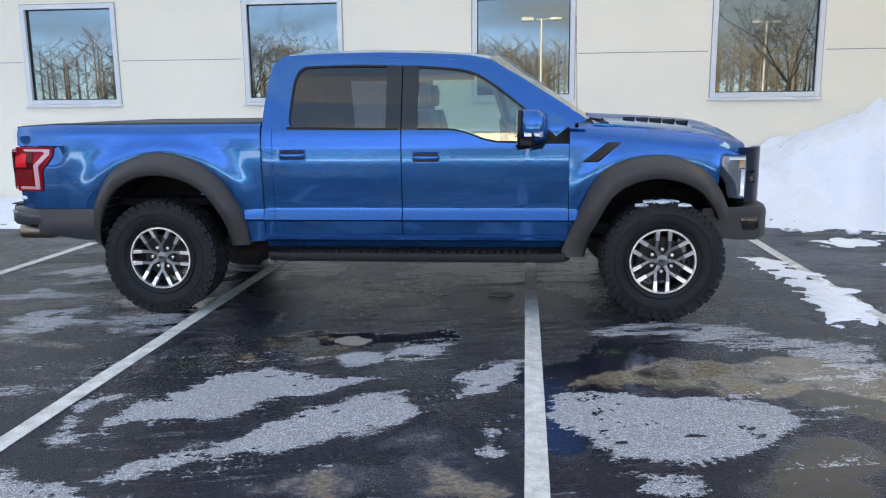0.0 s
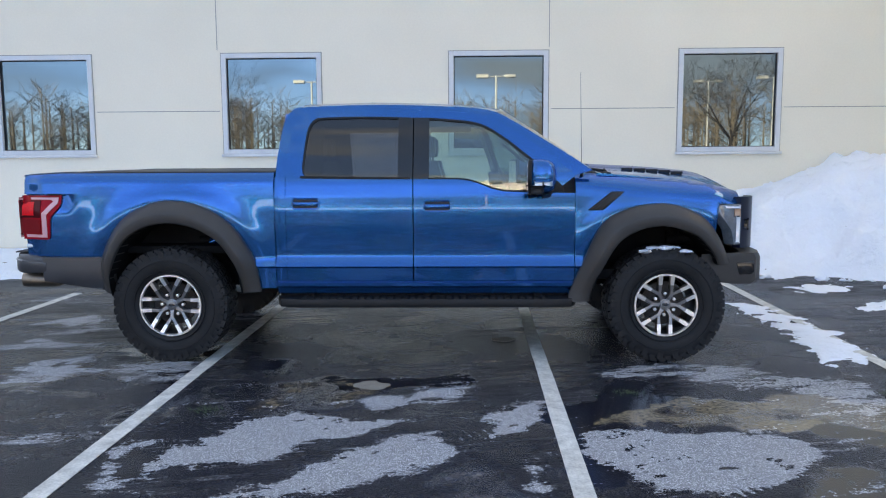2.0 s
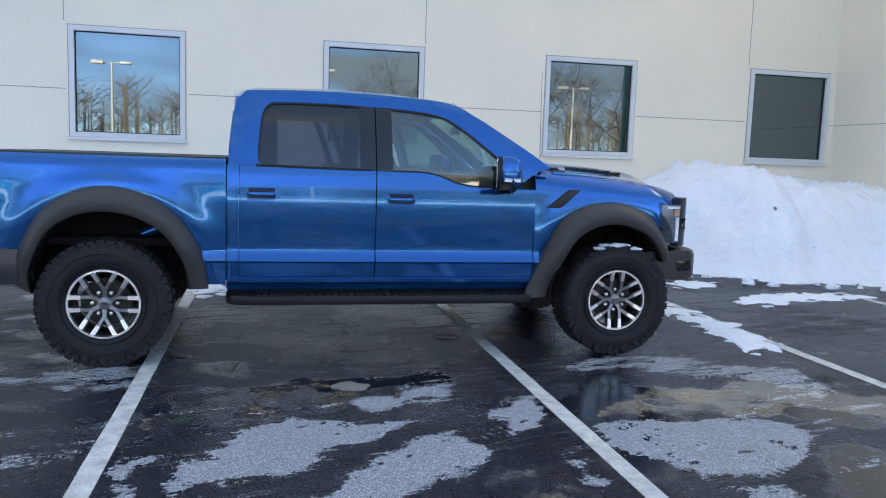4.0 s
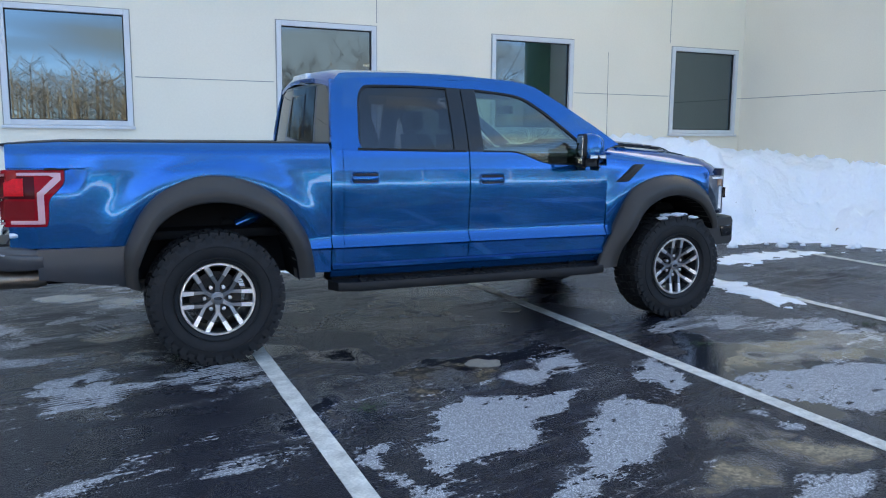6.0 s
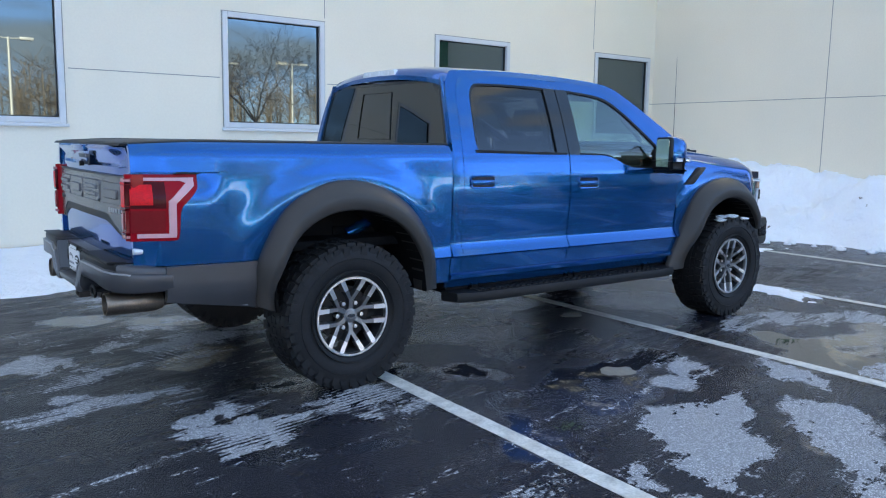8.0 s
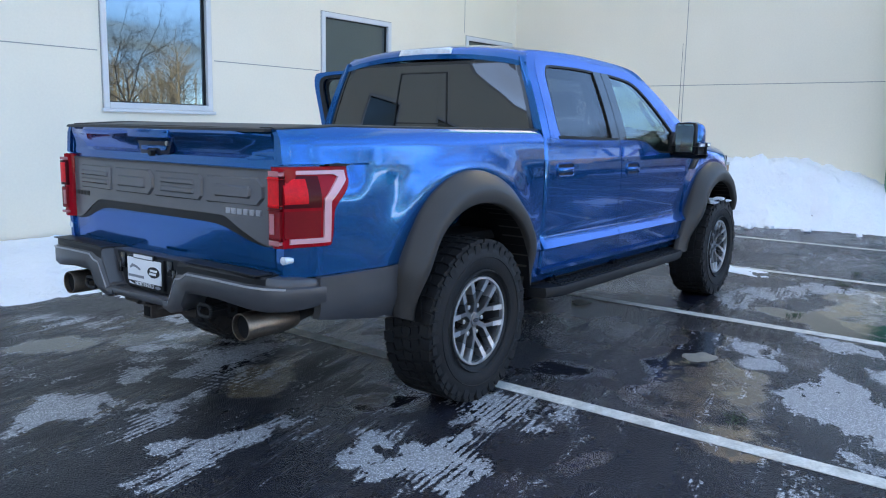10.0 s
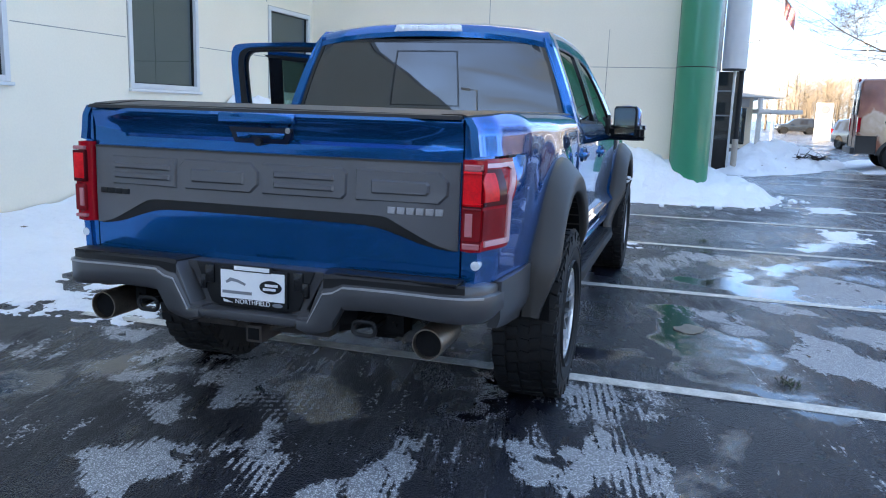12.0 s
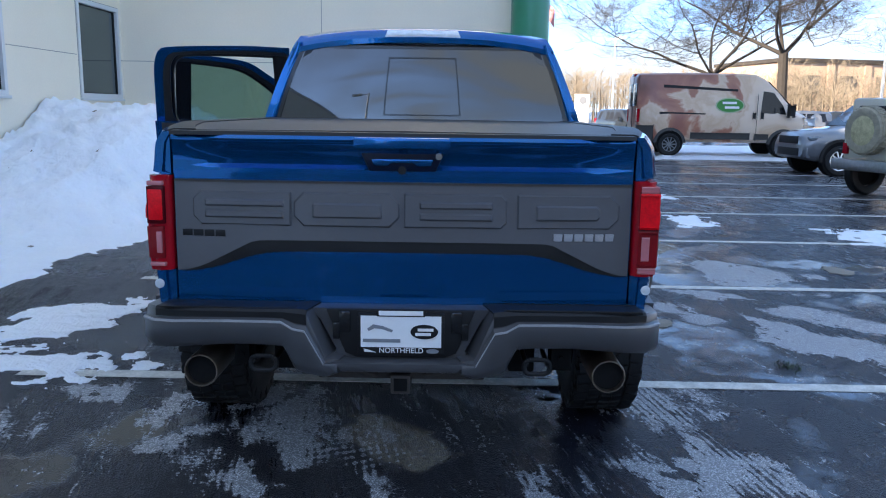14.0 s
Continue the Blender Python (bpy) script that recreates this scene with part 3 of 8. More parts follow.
    l.new(math_node("ADD", 0.14, math_node("MULTIPLY", wet, 0.36)), b.inputs["Specular IOR Level"])
    return m


M_GROUND = ground_material()
FROST, WET, TREAD, SILT_SHEEN, PATCHES = [], [], [], [], []


def frost(x0, y0, x1, y1, width, amount=0.55):
    FROST.append((x0, y0, x1, y1, width, amount))


def wet(x0, y0, x1, y1, width, amount=0.8):
    WET.append((x0, y0, x1, y1, width, amount))


# frost films left between wheel tracks
PATCHES.append(([(-1.95, 3.85), (-1.85, 4.25), (-1.55, 4.50), (-1.27, 4.44), (-0.87, 4.34), (-1.15, 3.95), (-1.42, 3.85), (-1.68, 3.65), (-2.04, 3.45), (-2.05, 3.77)], 0.9))
PATCHES.append(([(-1.18, 4.60), (-1.07, 4.76), (-0.80, 4.68), (-0.51, 4.65), (-0.75, 4.52), (-1.10, 4.50)], 0.85))
PATCHES.append(([(-0.82, 4.95), (-0.50, 5.08), (-0.58, 4.72), (-0.76, 4.66)], 0.85))
PATCHES.append(([(-0.68, 4.11), (-0.45, 3.85), (-0.63, 3.62), (-0.96, 3.38), (-1.14, 3.24), (-1.44, 3.08), (-1.32, 3.55), (-1.10, 3.74), (-0.95, 3.93)], 0.9))
PATCHES.append(([(-0.48, 4.28), (-0.28, 4.56), (-0.04, 4.68), (-0.02, 4.22), (-0.25, 4.03)], 0.85))
PATCHES.append(([(0.14, 4.10), (0.50, 4.17), (1.02, 4.16), (1.36, 4.06), (1.52, 3.78), (1.20, 3.60), (0.98, 3.50), (0.70, 3.30), (0.42, 3.36), (0.28, 3.55), (0.15, 3.75)], 0.9))
PATCHES.append(([(0.41, 3.18), (0.69, 3.24), (0.85, 3.07), (0.62, 2.95), (0.43, 3.03)], 0.75))
PATCHES.append(([(-1.84, 3.06), (-1.64, 3.24), (-1.20, 3.32), (-1.40, 3.12), (-1.68, 2.90)], 0.8))
PATCHES.append(([(-0.73, 2.89), (-0.50, 2.92), (-0.19, 2.80), (-0.46, 2.59), (-0.87, 2.74)], 0.8))
PATCHES.append(([(0.36, 5.40), (0.86, 5.58), (1.41, 5.54), (1.74, 5.29), (2.31, 5.10), (1.90, 4.35), (1.61, 4.91), (0.96, 5.15), (0.38, 5.18)], 0.62))
PATCHES.append(([(-0.29, 3.39), (-0.16, 3.62), (-0.09, 3.56), (-0.21, 3.25)], 0.8))
PATCHES.append(([(-2.38, 3.98), (-2.2, 3.9), (-2.15, 3.4), (-2.3, 3.3)], 0.8))
PATCHES.append(([(-2.4, 3.1), (-1.9, 2.95), (-1.7, 2.6), (-2.2, 2.5)], 0.8))
PATCHES.append(([(-4.55, 7.10), (-4.34, 7.30), (-4.14, 7.30), (-3.90, 7.13), (-4.08, 6.92), (-4.23, 6.86), (-4.49, 6.90)], 0.9))
PATCHES.append(([(-4.24, 6.52), (-4.03, 6.71), (-3.73, 6.78), (-3.68, 6.68), (-3.87, 6.66), (-4.07, 6.56), (-4.22, 6.42)], 0.85))
PATCHES.append(([(-4.44, 5.94), (-4.19, 6.10), (-3.98, 6.22), (-3.75, 6.26), (-3.89, 6.08), (-4.12, 5.97), (-4.37, 5.84)], 0.9))
PATCHES.append(([(-3.60, 7.10), (-3.32, 7.40), (-3.02, 7.40), (-2.62, 7.30), (-2.66, 7.16), (-3.12, 6.98), (-3.44, 6.90)], 0.72))
PATCHES.append(([(-3.67, 5.66), (-3.44, 5.76), (-3.30, 5.69), (-3.74, 5.37), (-3.80, 5.46)], 0.85))
PATCHES.append(([(-3.03, 5.66), (-2.71, 5.64), (-2.53, 5.56), (-2.53, 5.25), (-2.98, 5.18), (-3.02, 5.34)], 0.68))
PATCHES.append(([(-3.33, 5.44), (-3.28, 5.26), (-3.44, 5.00), (-3.69, 4.96), (-3.80, 5.12), (-3.55, 5.30)], 0.82))
PATCHES.append(([(-2.98, 6.94), (-2.94, 6.77), (-3.42, 6.67), (-3.44, 6.82)], 0.66))
PATCHES.append(([(-2.65, 8.59), (-2.48, 8.11), (-2.87, 8.16), (-2.9, 8.42)], 0.8))
PATCHES.append(([(-3.67, 7.52), (-3.52, 7.28), (-3.68, 7.08), (-3.84, 7.22)], 0.8))
# wet hollows between them: silty tan, partly the wall's reflection put into the colour
SILT_SHEEN_AREAS = []
SILT_SHEEN_AREAS.append(([(0.20, 4.37), (0.98, 4.85), (1.98, 4.46), (1.42, 4.08), (0.65, 4.20), (0.24, 4.16), (0.12, 3.90), (0.10, 4.05)], 0.62))
SILT_SHEEN_AREAS.append(([(-0.49, 3.63), (-0.26, 3.54), (-0.32, 3.22), (-0.11, 3.13), (-0.01, 2.94), (-0.18, 2.82), (-0.51, 2.95), (-0.84, 2.84), (-1.26, 2.93), (-0.94, 3.28)], 0.52))
SILT_SHEEN_AREAS.append(([(-1.93, 5.13), (-1.18, 5.08), (-0.86, 4.80), (-1.30, 4.56), (-1.85, 4.32), (-2.14, 4.12), (-2.35, 4.18), (-2.29, 4.51), (-2.25, 4.63), (-2.21, 4.94)], 0.50))
frost(-3.75, 5.1, -3.3, 5.35, 0.10, 0.6)
frost(-3.1, 5.42, -2.45, 5.42, 0.14, 0.55)
frost(-4.5, 6.95, -3.95, 7.0, 0.14, 0.7)
frost(-4.1, 6.7, -3.7, 6.75, 0.06, 0.6)
frost(-4.45, 6.0, -3.85, 6.17, 0.10, 0.6)
frost(-3.8, 5.55, -3.45, 5.62, 0.09, 0.6)
frost(-3.7, 5.1, -3.35, 5.25, 0.12, 0.5)
frost(-3.05, 5.3, -2.5, 5.2, 0.15, 0.5)
frost(-1.9, 4.0, -1.4, 4.0, 0.2, 0.4)
frost(-3.2, 7.4, -3.45, 7.0, 0.22, 0.5)
frost(-3.45, 7.6, -3.6, 7.3, 0.14, 0.55)
frost(-3.05, 7.9, -2.7, 7.8, 0.12, 0.6)
frost(-3.35, 6.3, -3.6, 6.0, 0.18, 0.42)
frost(-3.35, 5.4, -3.6, 5.15, 0.12, 0.4)
frost(-3.2, 8.6, -3.5, 9.1, 0.3, 0.5)
frost(1.5, 4.6, 3.2, 3.4, 0.35, 0.4)
frost(1.2, 2.4, 3.5, 2.0, 0.4, 0.42)
frost(3.4, 4.2, 4.8, 2.2, 0.35, 0.42)
frost(-4.6, 4.2, -3.2, 3.9, 0.25, 0.35)
frost(-5.2, 8.2, -4.2, 8.0, 0.25, 0.45)
frost(-3.35, 7.75, -3.15, 7.6, 0.12, 0.75)
frost(-2.95, 7.5, -2.7, 7.4, 0.10, 0.7)
frost(-3.75, 5.4, -3.45, 5.3, 0.10, 0.8)
frost(-3.0, 5.3, -2.8, 5.2, 0.08, 0.6)
frost(-4.3, 7.2, -4.05, 7.1, 0.16, 0.85)
frost(-3.95, 6.8, -3.75, 6.68, 0.07, 0.75)
frost(-4.1, 6.25, -3.95, 6.1, 0.11, 0.8)
frost(-3.6, 5.62, -3.5, 5.55, 0.10, 0.75)
frost(-3.45, 5.4, -3.2, 5.3, 0.07, 0.75)
frost(-3.35, 7.15, -3.1, 6.9, 0.16, 0.62)
frost(-3.5, 6.3, -3.7, 6.15, 0.12, 0.6)
frost(-3.65, 6.75, -3.8, 6.7, 0.08, 0.7)
frost(-2.6, 4.0, -2.9, 3.9, 0.2, 0.6)
frost(-3.3, 4.1, -3.6, 3.9, 0.15, 0.6)
# marks of tyre treads pressed into the frost
CROSS = []
for x0, y0, x1, y1, w in ((-4.3, 5.9, -3.2, 6.15, 0.20), (-3.5, 6.25, -2.7, 6.4, 0.18), (-3.75, 5.2, -2.6, 5.45, 0.18), (-3.4, 5.75, -2.6, 5.9, 0.14), (-4.4, 6.6, -3.3, 6.8, 0.18), (-4.4, 7.1, -3.6, 7.25, 0.16), (-3.4, 7.1, -2.8, 7.25, 0.14), (-3.3, 4.1, -2.8, 4.3, 0.18), (-3.9, 7.9, -3.2, 8.1, 0.16), (0.9, 5.2, 1.6, 5.3, 0.2)):
    TREAD.append((x0, y0, x1, y1, w, 0.9))
for x0, y0, x1, y1, w in ((-0.45, 4.1, -0.1, 3.35, 0.18), (-3.35, 7.0, -3.5, 6.6, 0.14), (-1.7, 4.2, -1.5, 3.75, 0.12), (0.5, 3.9, 0.8, 3.4, 0.14)):
    CROSS.append((x0, y0, x1, y1, w, 0.9))
# more of this silty, reflection-like tan in the low places
SILT_SHEEN.append((1.6, 4.6, 2.2, 4.2, 0.35, 0.8))
SILT_SHEEN.append((-3.1, 6.9, -3.4, 6.6, 0.25, 0.7))
# damp hollows
wet(0.15, 4.3, 0.6, 5.0, 0.22, 0.9)
wet(0.45, 4.9, 0.9, 4.6, 0.22, 0.8)
wet(-0.45, 3.5, -0.5, 3.0, 0.25, 0.5)
wet(-2.4, 4.15, -2.15, 4.95, 0.14, 0.55)
wet(-2.1, 4.95, -1.45, 5.02, 0.14, 0.6)
wet(-1.95, 4.5, -1.5, 4.68, 0.13, 0.6)
wet(-1.35, 3.55, -1.1, 3.75, 0.14, 0.55)
wet(0.1, 4.5, 0.2, 3.5, 0.22, 0.7)
wet(1.6, 4.2, 2.3, 3.4, 0.25, 0.65)
wet(3.0, 3.8, 4.2, 3.0, 0.3, 0.65)
wet(0.5, 4.5, 0.5, 3.8, 0.28, 0.8)
wet(1.4, 3.4, 1.0, 2.4, 0.4, 0.6)
wet(-1.4, 5.05, -1.6, 4.5, 0.22, 0.4)
wet(-2.5, 6.0, -1.9, 5.4, 0.3, 0.5)
wet(-1.5, 5.12, -2.45, 4.35, 0.20, 0.5)
wet(-1.3, 4.95, -0.6, 5.15, 0.18, 0.9)
wet(-3.6, 5.0, -2.9, 4.7, 0.2, 0.5)
wet(-3.2, 7.9, -3.8, 8.3, 0.35, 0.6)
wet(-3.1, 6.05, -2.4, 5.8, 0.35, 0.55)


def blob(x, y, items):
    v = 0.0
    for x0, y0, x1, y1, w, a in items:
        dx, dy = x1 - x0, y1 - y0
        t = np.clip(((x - x0) * dx + (y - y0) * dy) / (dx * dx + dy * dy), 0, 1)
        d = np.hypot(x - x0 - t * dx, y - y0 - t * dy)
        v = np.maximum(v, a * np.clip(1.35 - d / w, 0, 1))
    return v


def ground_sheet():
    def axis(lo, hi, a, b, fine):
        inner = np.arange(a, b + 1e-6, fine)
        out_l = a - np.cumsum(fine * 1.22 ** np.arange(1, 60))
        out_r = b + np.cumsum(fine * 1.22 ** np.arange(1, 60))
        return np.concatenate([[lo], out_l[out_l > lo][::-1], inner, out_r[out_r < hi], [hi]])
    xs, ys = axis(-900, 1500, -6.0, 3.5, 0.035), axis(-900, 900, 2.0, 9.2, 0.035)
    X, Y = np.meshgrid(xs, ys, indexing="ij")
    co = np.stack([X.ravel(), Y.ravel(), np.zeros(X.size)], 1)
    nx, ny = len(xs), len(ys)
    i = (np.arange(nx - 1)[:, None] * ny + np.arange(ny - 1)[None, :]).ravel()
    quads = np.stack([i, i + ny, i + ny + 1, i + 1], 1)
    me = bpy.data.meshes.new("ground")
    me.from_pydata(co.tolist(), [], quads.tolist())
    wob = np.array([[noise.fractal((x * 1.7, y * 1.7, 2.0), 0.8, 2.1, 4), noise.fractal((x * 1.7, y * 1.7, 7.0), 0.8, 2.1, 4), noise.fractal((x * 7, y * 9, 3.0), 0.8, 2.1, 3)] for x, y in zip(X.ravel(), Y.ravel())]) if X.size < 400000 else np.zeros((X.size, 3))
    wx, wy, wz = [wob[:, k].reshape(X.shape) for k in range(3)]
    for name, items, base in (("frost", FROST, 0.31), ("wet", WET, 0.0), ("tread", TREAD, 0.0), ("cross_tread", CROSS, 0.0), ("silt_sheen", SILT_SHEEN, 0.0)):
        at = me.attributes.new(name, "FLOAT", "POINT")
        ux, uy = X + 0.14 * wx + 0.05 * wz, Y + 0.12 * wy + 0.05 * wz
        v = np.maximum(blob(ux, uy, items), base)
        if name == "frost":
            v = np.maximum(blob(ux, uy, items), base - 0.03 * np.clip((X + 3.0) / 1.0, 0, 1) + 0.15 * np.clip((X - 3.0) / 3.0, 0, 1))
        if name == "wet":
            v = np.maximum(v, 0.30 * np.clip((X + 2.2) / 1.5, 0, 1) * (Y < 5.4))
        if name == "wet":
            for poly, _ in SILT_SHEEN_AREAS:
                d = edge_distance(ux, uy, poly + poly[:1]) * np.where(inside(ux, uy, poly), 1, -1)
                v = np.maximum(v, 0.55 * np.clip(0.5 + d / 0.16, 0, 1))
        if name == "silt_sheen":
            for poly, amount in SILT_SHEEN_AREAS:
                d = edge_distance(ux, uy, poly + poly[:1]) * np.where(inside(ux, uy, poly), 1, -1)
                v = np.maximum(v, amount * np.clip(0.5 + d / 0.16, 0, 1))
        if name == "frost":
            for poly, amount in PATCHES:
                d = edge_distance(ux, uy, poly + poly[:1]) * np.where(inside(ux, uy, poly), 1, -1)
                v = np.maximum(v, amount * np.clip(0.55 + d / 0.16, 0, 1))
        at.data.foreach_set("value", np.asarray(v, dtype=np.float32).ravel())
    me.materials.append(M_GROUND)
    return tagged(new("ground", me), "dark asphalt car park with frost films and damp hollows", "ground", kind="structure")


ground_sheet()

M_LINE = material("worn_white_line_paint", (0.52, 0.51, 0.47), 0.7, 0.0, 0.5, 11, 70, 0.35)
LINES = [(-13.4, -4, 8.6), (-10.7, -4, 8.6), (-8.0, -2, 8.6), (-5.0, 3, 8.6), (-2.45, 2, 8.9), (0.05, 2, 9.2), (2.56, -9, 9.4), (5.2, -9, 8.4), (7.6, -9, 3.6), (10.3, -9, 3.4), (13.0, -9, 3.4), (15.8, -9, 3.2), (18.4, -9, 2.6)]
for x, y0, y1 in LINES:
    bm = bmesh.new()
    n = int((y1 - y0) / 0.25)
    rings = []
    for k in range(n + 1):
        y = y0 + (y1 - y0) * k / n
        w = 0.052 + 0.004 * noise.noise((x, y * 3, 0))
        c = x + 0.006 * noise.noise((x, y * 0.7, 5))
        rings.append([(c - w, y, 0.0005), (c - w, y, 0.004), (c + w, y, 0.004), (c + w, y, 0.0005)])
    ln = part("parking_line", loft(rings, caps=True), M_LINE, smooth=0)
    tagged(ln, "worn white painted parking bay line on asphalt", "parking line", "parking lines", "structure")

# ---- snow ----


def snow_material():
    m = material("old_snow", (0.80, 0.83, 0.88), 0.6, 0.0, 0.05, 1.2, 30, 0.0)
    n, l = m.node_tree.nodes, m.node_tree.links
    b = n["Principled BSDF"]
    tc = n["Texture Coordinate"]
    a, c = n.new("ShaderNodeTexNoise"), n.new("ShaderNodeTexNoise")
    a.inputs["Scale"].default_value, a.inputs["Detail"].default_value = 7, 8
    c.inputs["Scale"].default_value, c.inputs["Detail"].default_value = 60, 3
    for q in (a, c):
        l.new(tc.outputs["Object"], q.inputs["Vector"])
    ad = n.new("ShaderNodeMath")
    ad.operation = "MULTIPLY_ADD"
    l.new(c.outputs[0], ad.inputs[0])
    ad.inputs[1].default_value = 0.25
    l.new(a.outputs[0], ad.inputs[2])
    bp = n.new("ShaderNodeBump")
    bp.inputs["Strength"].default_value, bp.inputs["Distance"].default_value = 0.9, 0.07
    l.new(ad.outputs[0], bp.inputs["Height"])
    l.new(bp.outputs[0], b.inputs["Normal"])
    # scattered bits of dirt and twig caught in the snow
    vo = n.new("ShaderNodeTexVoronoi")
    vo.inputs["Scale"].default_value = 2.6
    l.new(tc.outputs["Object"], vo.inputs["Vector"])
    wobble = n.new("ShaderNodeMath")
    wobble.operation = "MULTIPLY_ADD"
    l.new(c.outputs[0], wobble.inputs[0])
    wobble.inputs[1].default_value = 0.16
    l.new(vo.outputs["Distance"], wobble.inputs[2])
    pick = n.new("ShaderNodeSeparateColor")
    l.new(vo.outputs["Color"], pick.inputs[0])
    size = n.new("ShaderNodeMath")
    size.operation = "MULTIPLY"
    l.new(pick.outputs[0], size.inputs[0])
    size.inputs[1].default_value = 0.19
    lt = n.new("ShaderNodeMath")
    lt.operation = "LESS_THAN"
    l.new(wobble.outputs[0], lt.inputs[0])
    l.new(size.outputs[0], lt.inputs[1])
    dirt = n.new("ShaderNodeMix")
    dirt.data_type = "RGBA"
    l.new(lt.outputs[0], dirt.inputs[0])
    l.new(n["Color Ramp"].outputs[0], dirt.inputs[6])
    dirt.inputs[7].default_value = (0.16, 0.14, 0.12, 1)
    l.new(dirt.outputs[2], b.inputs["Base Color"])
    b.inputs["Subsurface Weight"].default_value = 0.15
    b.inputs["Subsurface Radius"].default_value = (0.05, 0.06, 0.08)
    return m


M_SNOW = snow_material()


def snow_field(name, x0, x1, y0, y1, step, edge, closing, peak, run, label, seed=0.0, rough=1.0, ragged=0.3, pitch=1.1):
    """A bank of snow: it rises from its ragged edge towards the heights that peak(x, y) names."""
    xs, ys = np.arange(x0, x1, step), np.arange(y0, y1, step)
    X, Y = np.meshgrid(xs, ys, indexing="ij")
    d = edge_distance(X, Y, edge) * np.where(inside(X, Y, edge + closing), 1, -1)
    co, Z = [], np.zeros(X.shape)
    for i in range(X.shape[0]):
        for j in range(X.shape[1]):
            x, y = X[i, j], Y[i, j]
            big = noise.fractal((x * 0.9, y * 0.9, seed), 1.0, 2.0, 4)
            dd = d[i, j] + ragged * noise.fractal((x * pitch, y * pitch, seed + 4), 0.8, 2.1, 5)
            if dd <= 0:
                z = max(-0.12, dd * 0.3) - 0.01
            else:
                u = min(1.0, dd / run)
                top = peak(x, y)
                lump = 0.12 * big + 0.075 * noise.fractal((x * 3.3, y * 3.3, seed + 9), 0.8, 2.2, 4) + 0.06 * abs(noise.noise((x * 8, y * 8, seed)))
                z = min(0.025, 0.006 + 0.1 * top) + top * (0.55 * u + 0.45 * u * u * (3 - 2 * u)) + rough * lump * min(1, 0.15 + top) * min(1.0, dd * 2.5)
            Z[i, j] = z
    keep = np.full((len(xs), len(ys)), -1)
    for i in range(len(xs)):
        for j in range(len(ys)):
            w = Z[max(0, i - 1):i + 2, max(0, j - 1):j + 2]
            if w.max() > -0.02:
                keep[i, j] = len(co)
                co.append((X[i, j], Y[i, j], Z[i, j]))
    quads = []
    for i in range(len(xs) - 1):
        for j in range(len(ys) - 1):
            q = (keep[i, j], keep[i + 1, j], keep[i + 1, j + 1], keep[i, j + 1])
            if min(q) >= 0:
                quads.append([int(v) for v in q])
    me = bpy.data.meshes.new(name)
    me.from_pydata(co, [], quads)
    for f in me.polygons:
        f.use_smooth = True
    me.materials.append(M_SNOW)
    return tagged(new(name, me), label, "snow", kind="stuff")


EDGE = [(-20, 9.5), (-6.8, 9.6), (-3.4, 9.55), (-2.6, 9.5), (-2.2, 9.3), (-1.4, 9.95), (-0.2, 10.1), (1.0, 10.2), (1.85, 9.9), (3.0, 10.15), (4.2, 9.6), (5.4, 9.05), (6.4, 8.75), (6.55, 7.6), (6.7, 6.7), (7.0, 5.5), (7.15, 4.35), (8.2, 3.55), (9.0, 3.5), (9.6, 4.2), (12.4, 4.4), (14.0, 5.0), (18.5, 5.2)]


def bank_height(x, y):
    a = interp(x, [(-20, 0.02), (-2.5, 0.04), (0.0, 0.04), (0.7, 0.06), (1.3, 0.10), (1.95, 0.20), (2.6, 0.40), (3.3, 0.66), (4.2, 1.02), (4.7, 1.20), (5.2, 1.40), (5.7, 1.47), (6.3, 1.40), (7.0, 1.32), (7.7, 1.25), (8.4, 1.10), (9.2, 0.8), (12, 0.25), (18, 0.12)])
    if x > 5.5:
        a = min(a, interp(y, [(3.2, 0.35), (4.6, 0.5), (5.5, 0.68), (6.3, 0.85), (7.0, 1.0), (9.5, 1.0), (10.5, 1.08), (11.5, 1.25), (12.3, 1.48)]))
    return a


snow_field("snow_bank", -20, 18.4, 3.0, 12.77, 0.075, EDGE, [(18.5, 12.9), (-20, 12.9)], bank_height, 1.25, "large ploughed white snow bank heaped against the building wall", 0.0, 1.2)


def thin_snow(x0, x1, y0, y1, edge, label, seed, ragged=0.2):
    snow_field("snow_patch", x0, x1, y0, y1, 0.025, edge + edge[:1], [], lambda x, y: 0.004, 0.15, label, seed, 0.12, ragged, 5.0)


thin_snow(1.8, 3.0, 5.2, 8.4, [(2.17, 8.09), (2.43, 7.93), (2.58, 7.2), (2.66, 6.62), (2.6, 6.2), (2.5, 5.62), (2.1, 5.62), (2.22, 6.2), (2.28, 6.73), (2.22, 7.63)], "thin leftover strip of snow along the parking line", 3.0, 0.2)
thin_snow(3.0, 4.2, 8.3, 9.5, [(3.29, 9.1), (3.64, 9.25), (3.94, 9.1), (3.65, 8.68), (3.25, 8.7)], "thin leftover patch of snow on the asphalt", 7.0)
thin_snow(3.1, 5.8, 7.2, 8.6, [(3.4, 7.72), (3.5, 8.0), (4.0, 8.25), (4.9, 8.3), (5.5, 7.98), (4.5, 7.85), (3.7, 7.6)], "thin leftover streak of snow on the asphalt", 11.0)
thin_snow(-2.2, -0.3, 8.4, 9.7, [(-1.95, 9.5), (-1.0, 9.6), (-0.75, 8.75), (-1.3, 8.78), (-1.75, 9.0)], "thin snow left beside the ploughed bank", 15.0)
thin_snow(-2.9, -1.8, 8.0, 9.7, [(-2.6, 9.5), (-2.0, 9.5), (-2.05, 8.7), (-2.3, 8.3), (-2.52, 8.5)], "thin snow left on the parking line", 19.0, 0.35)
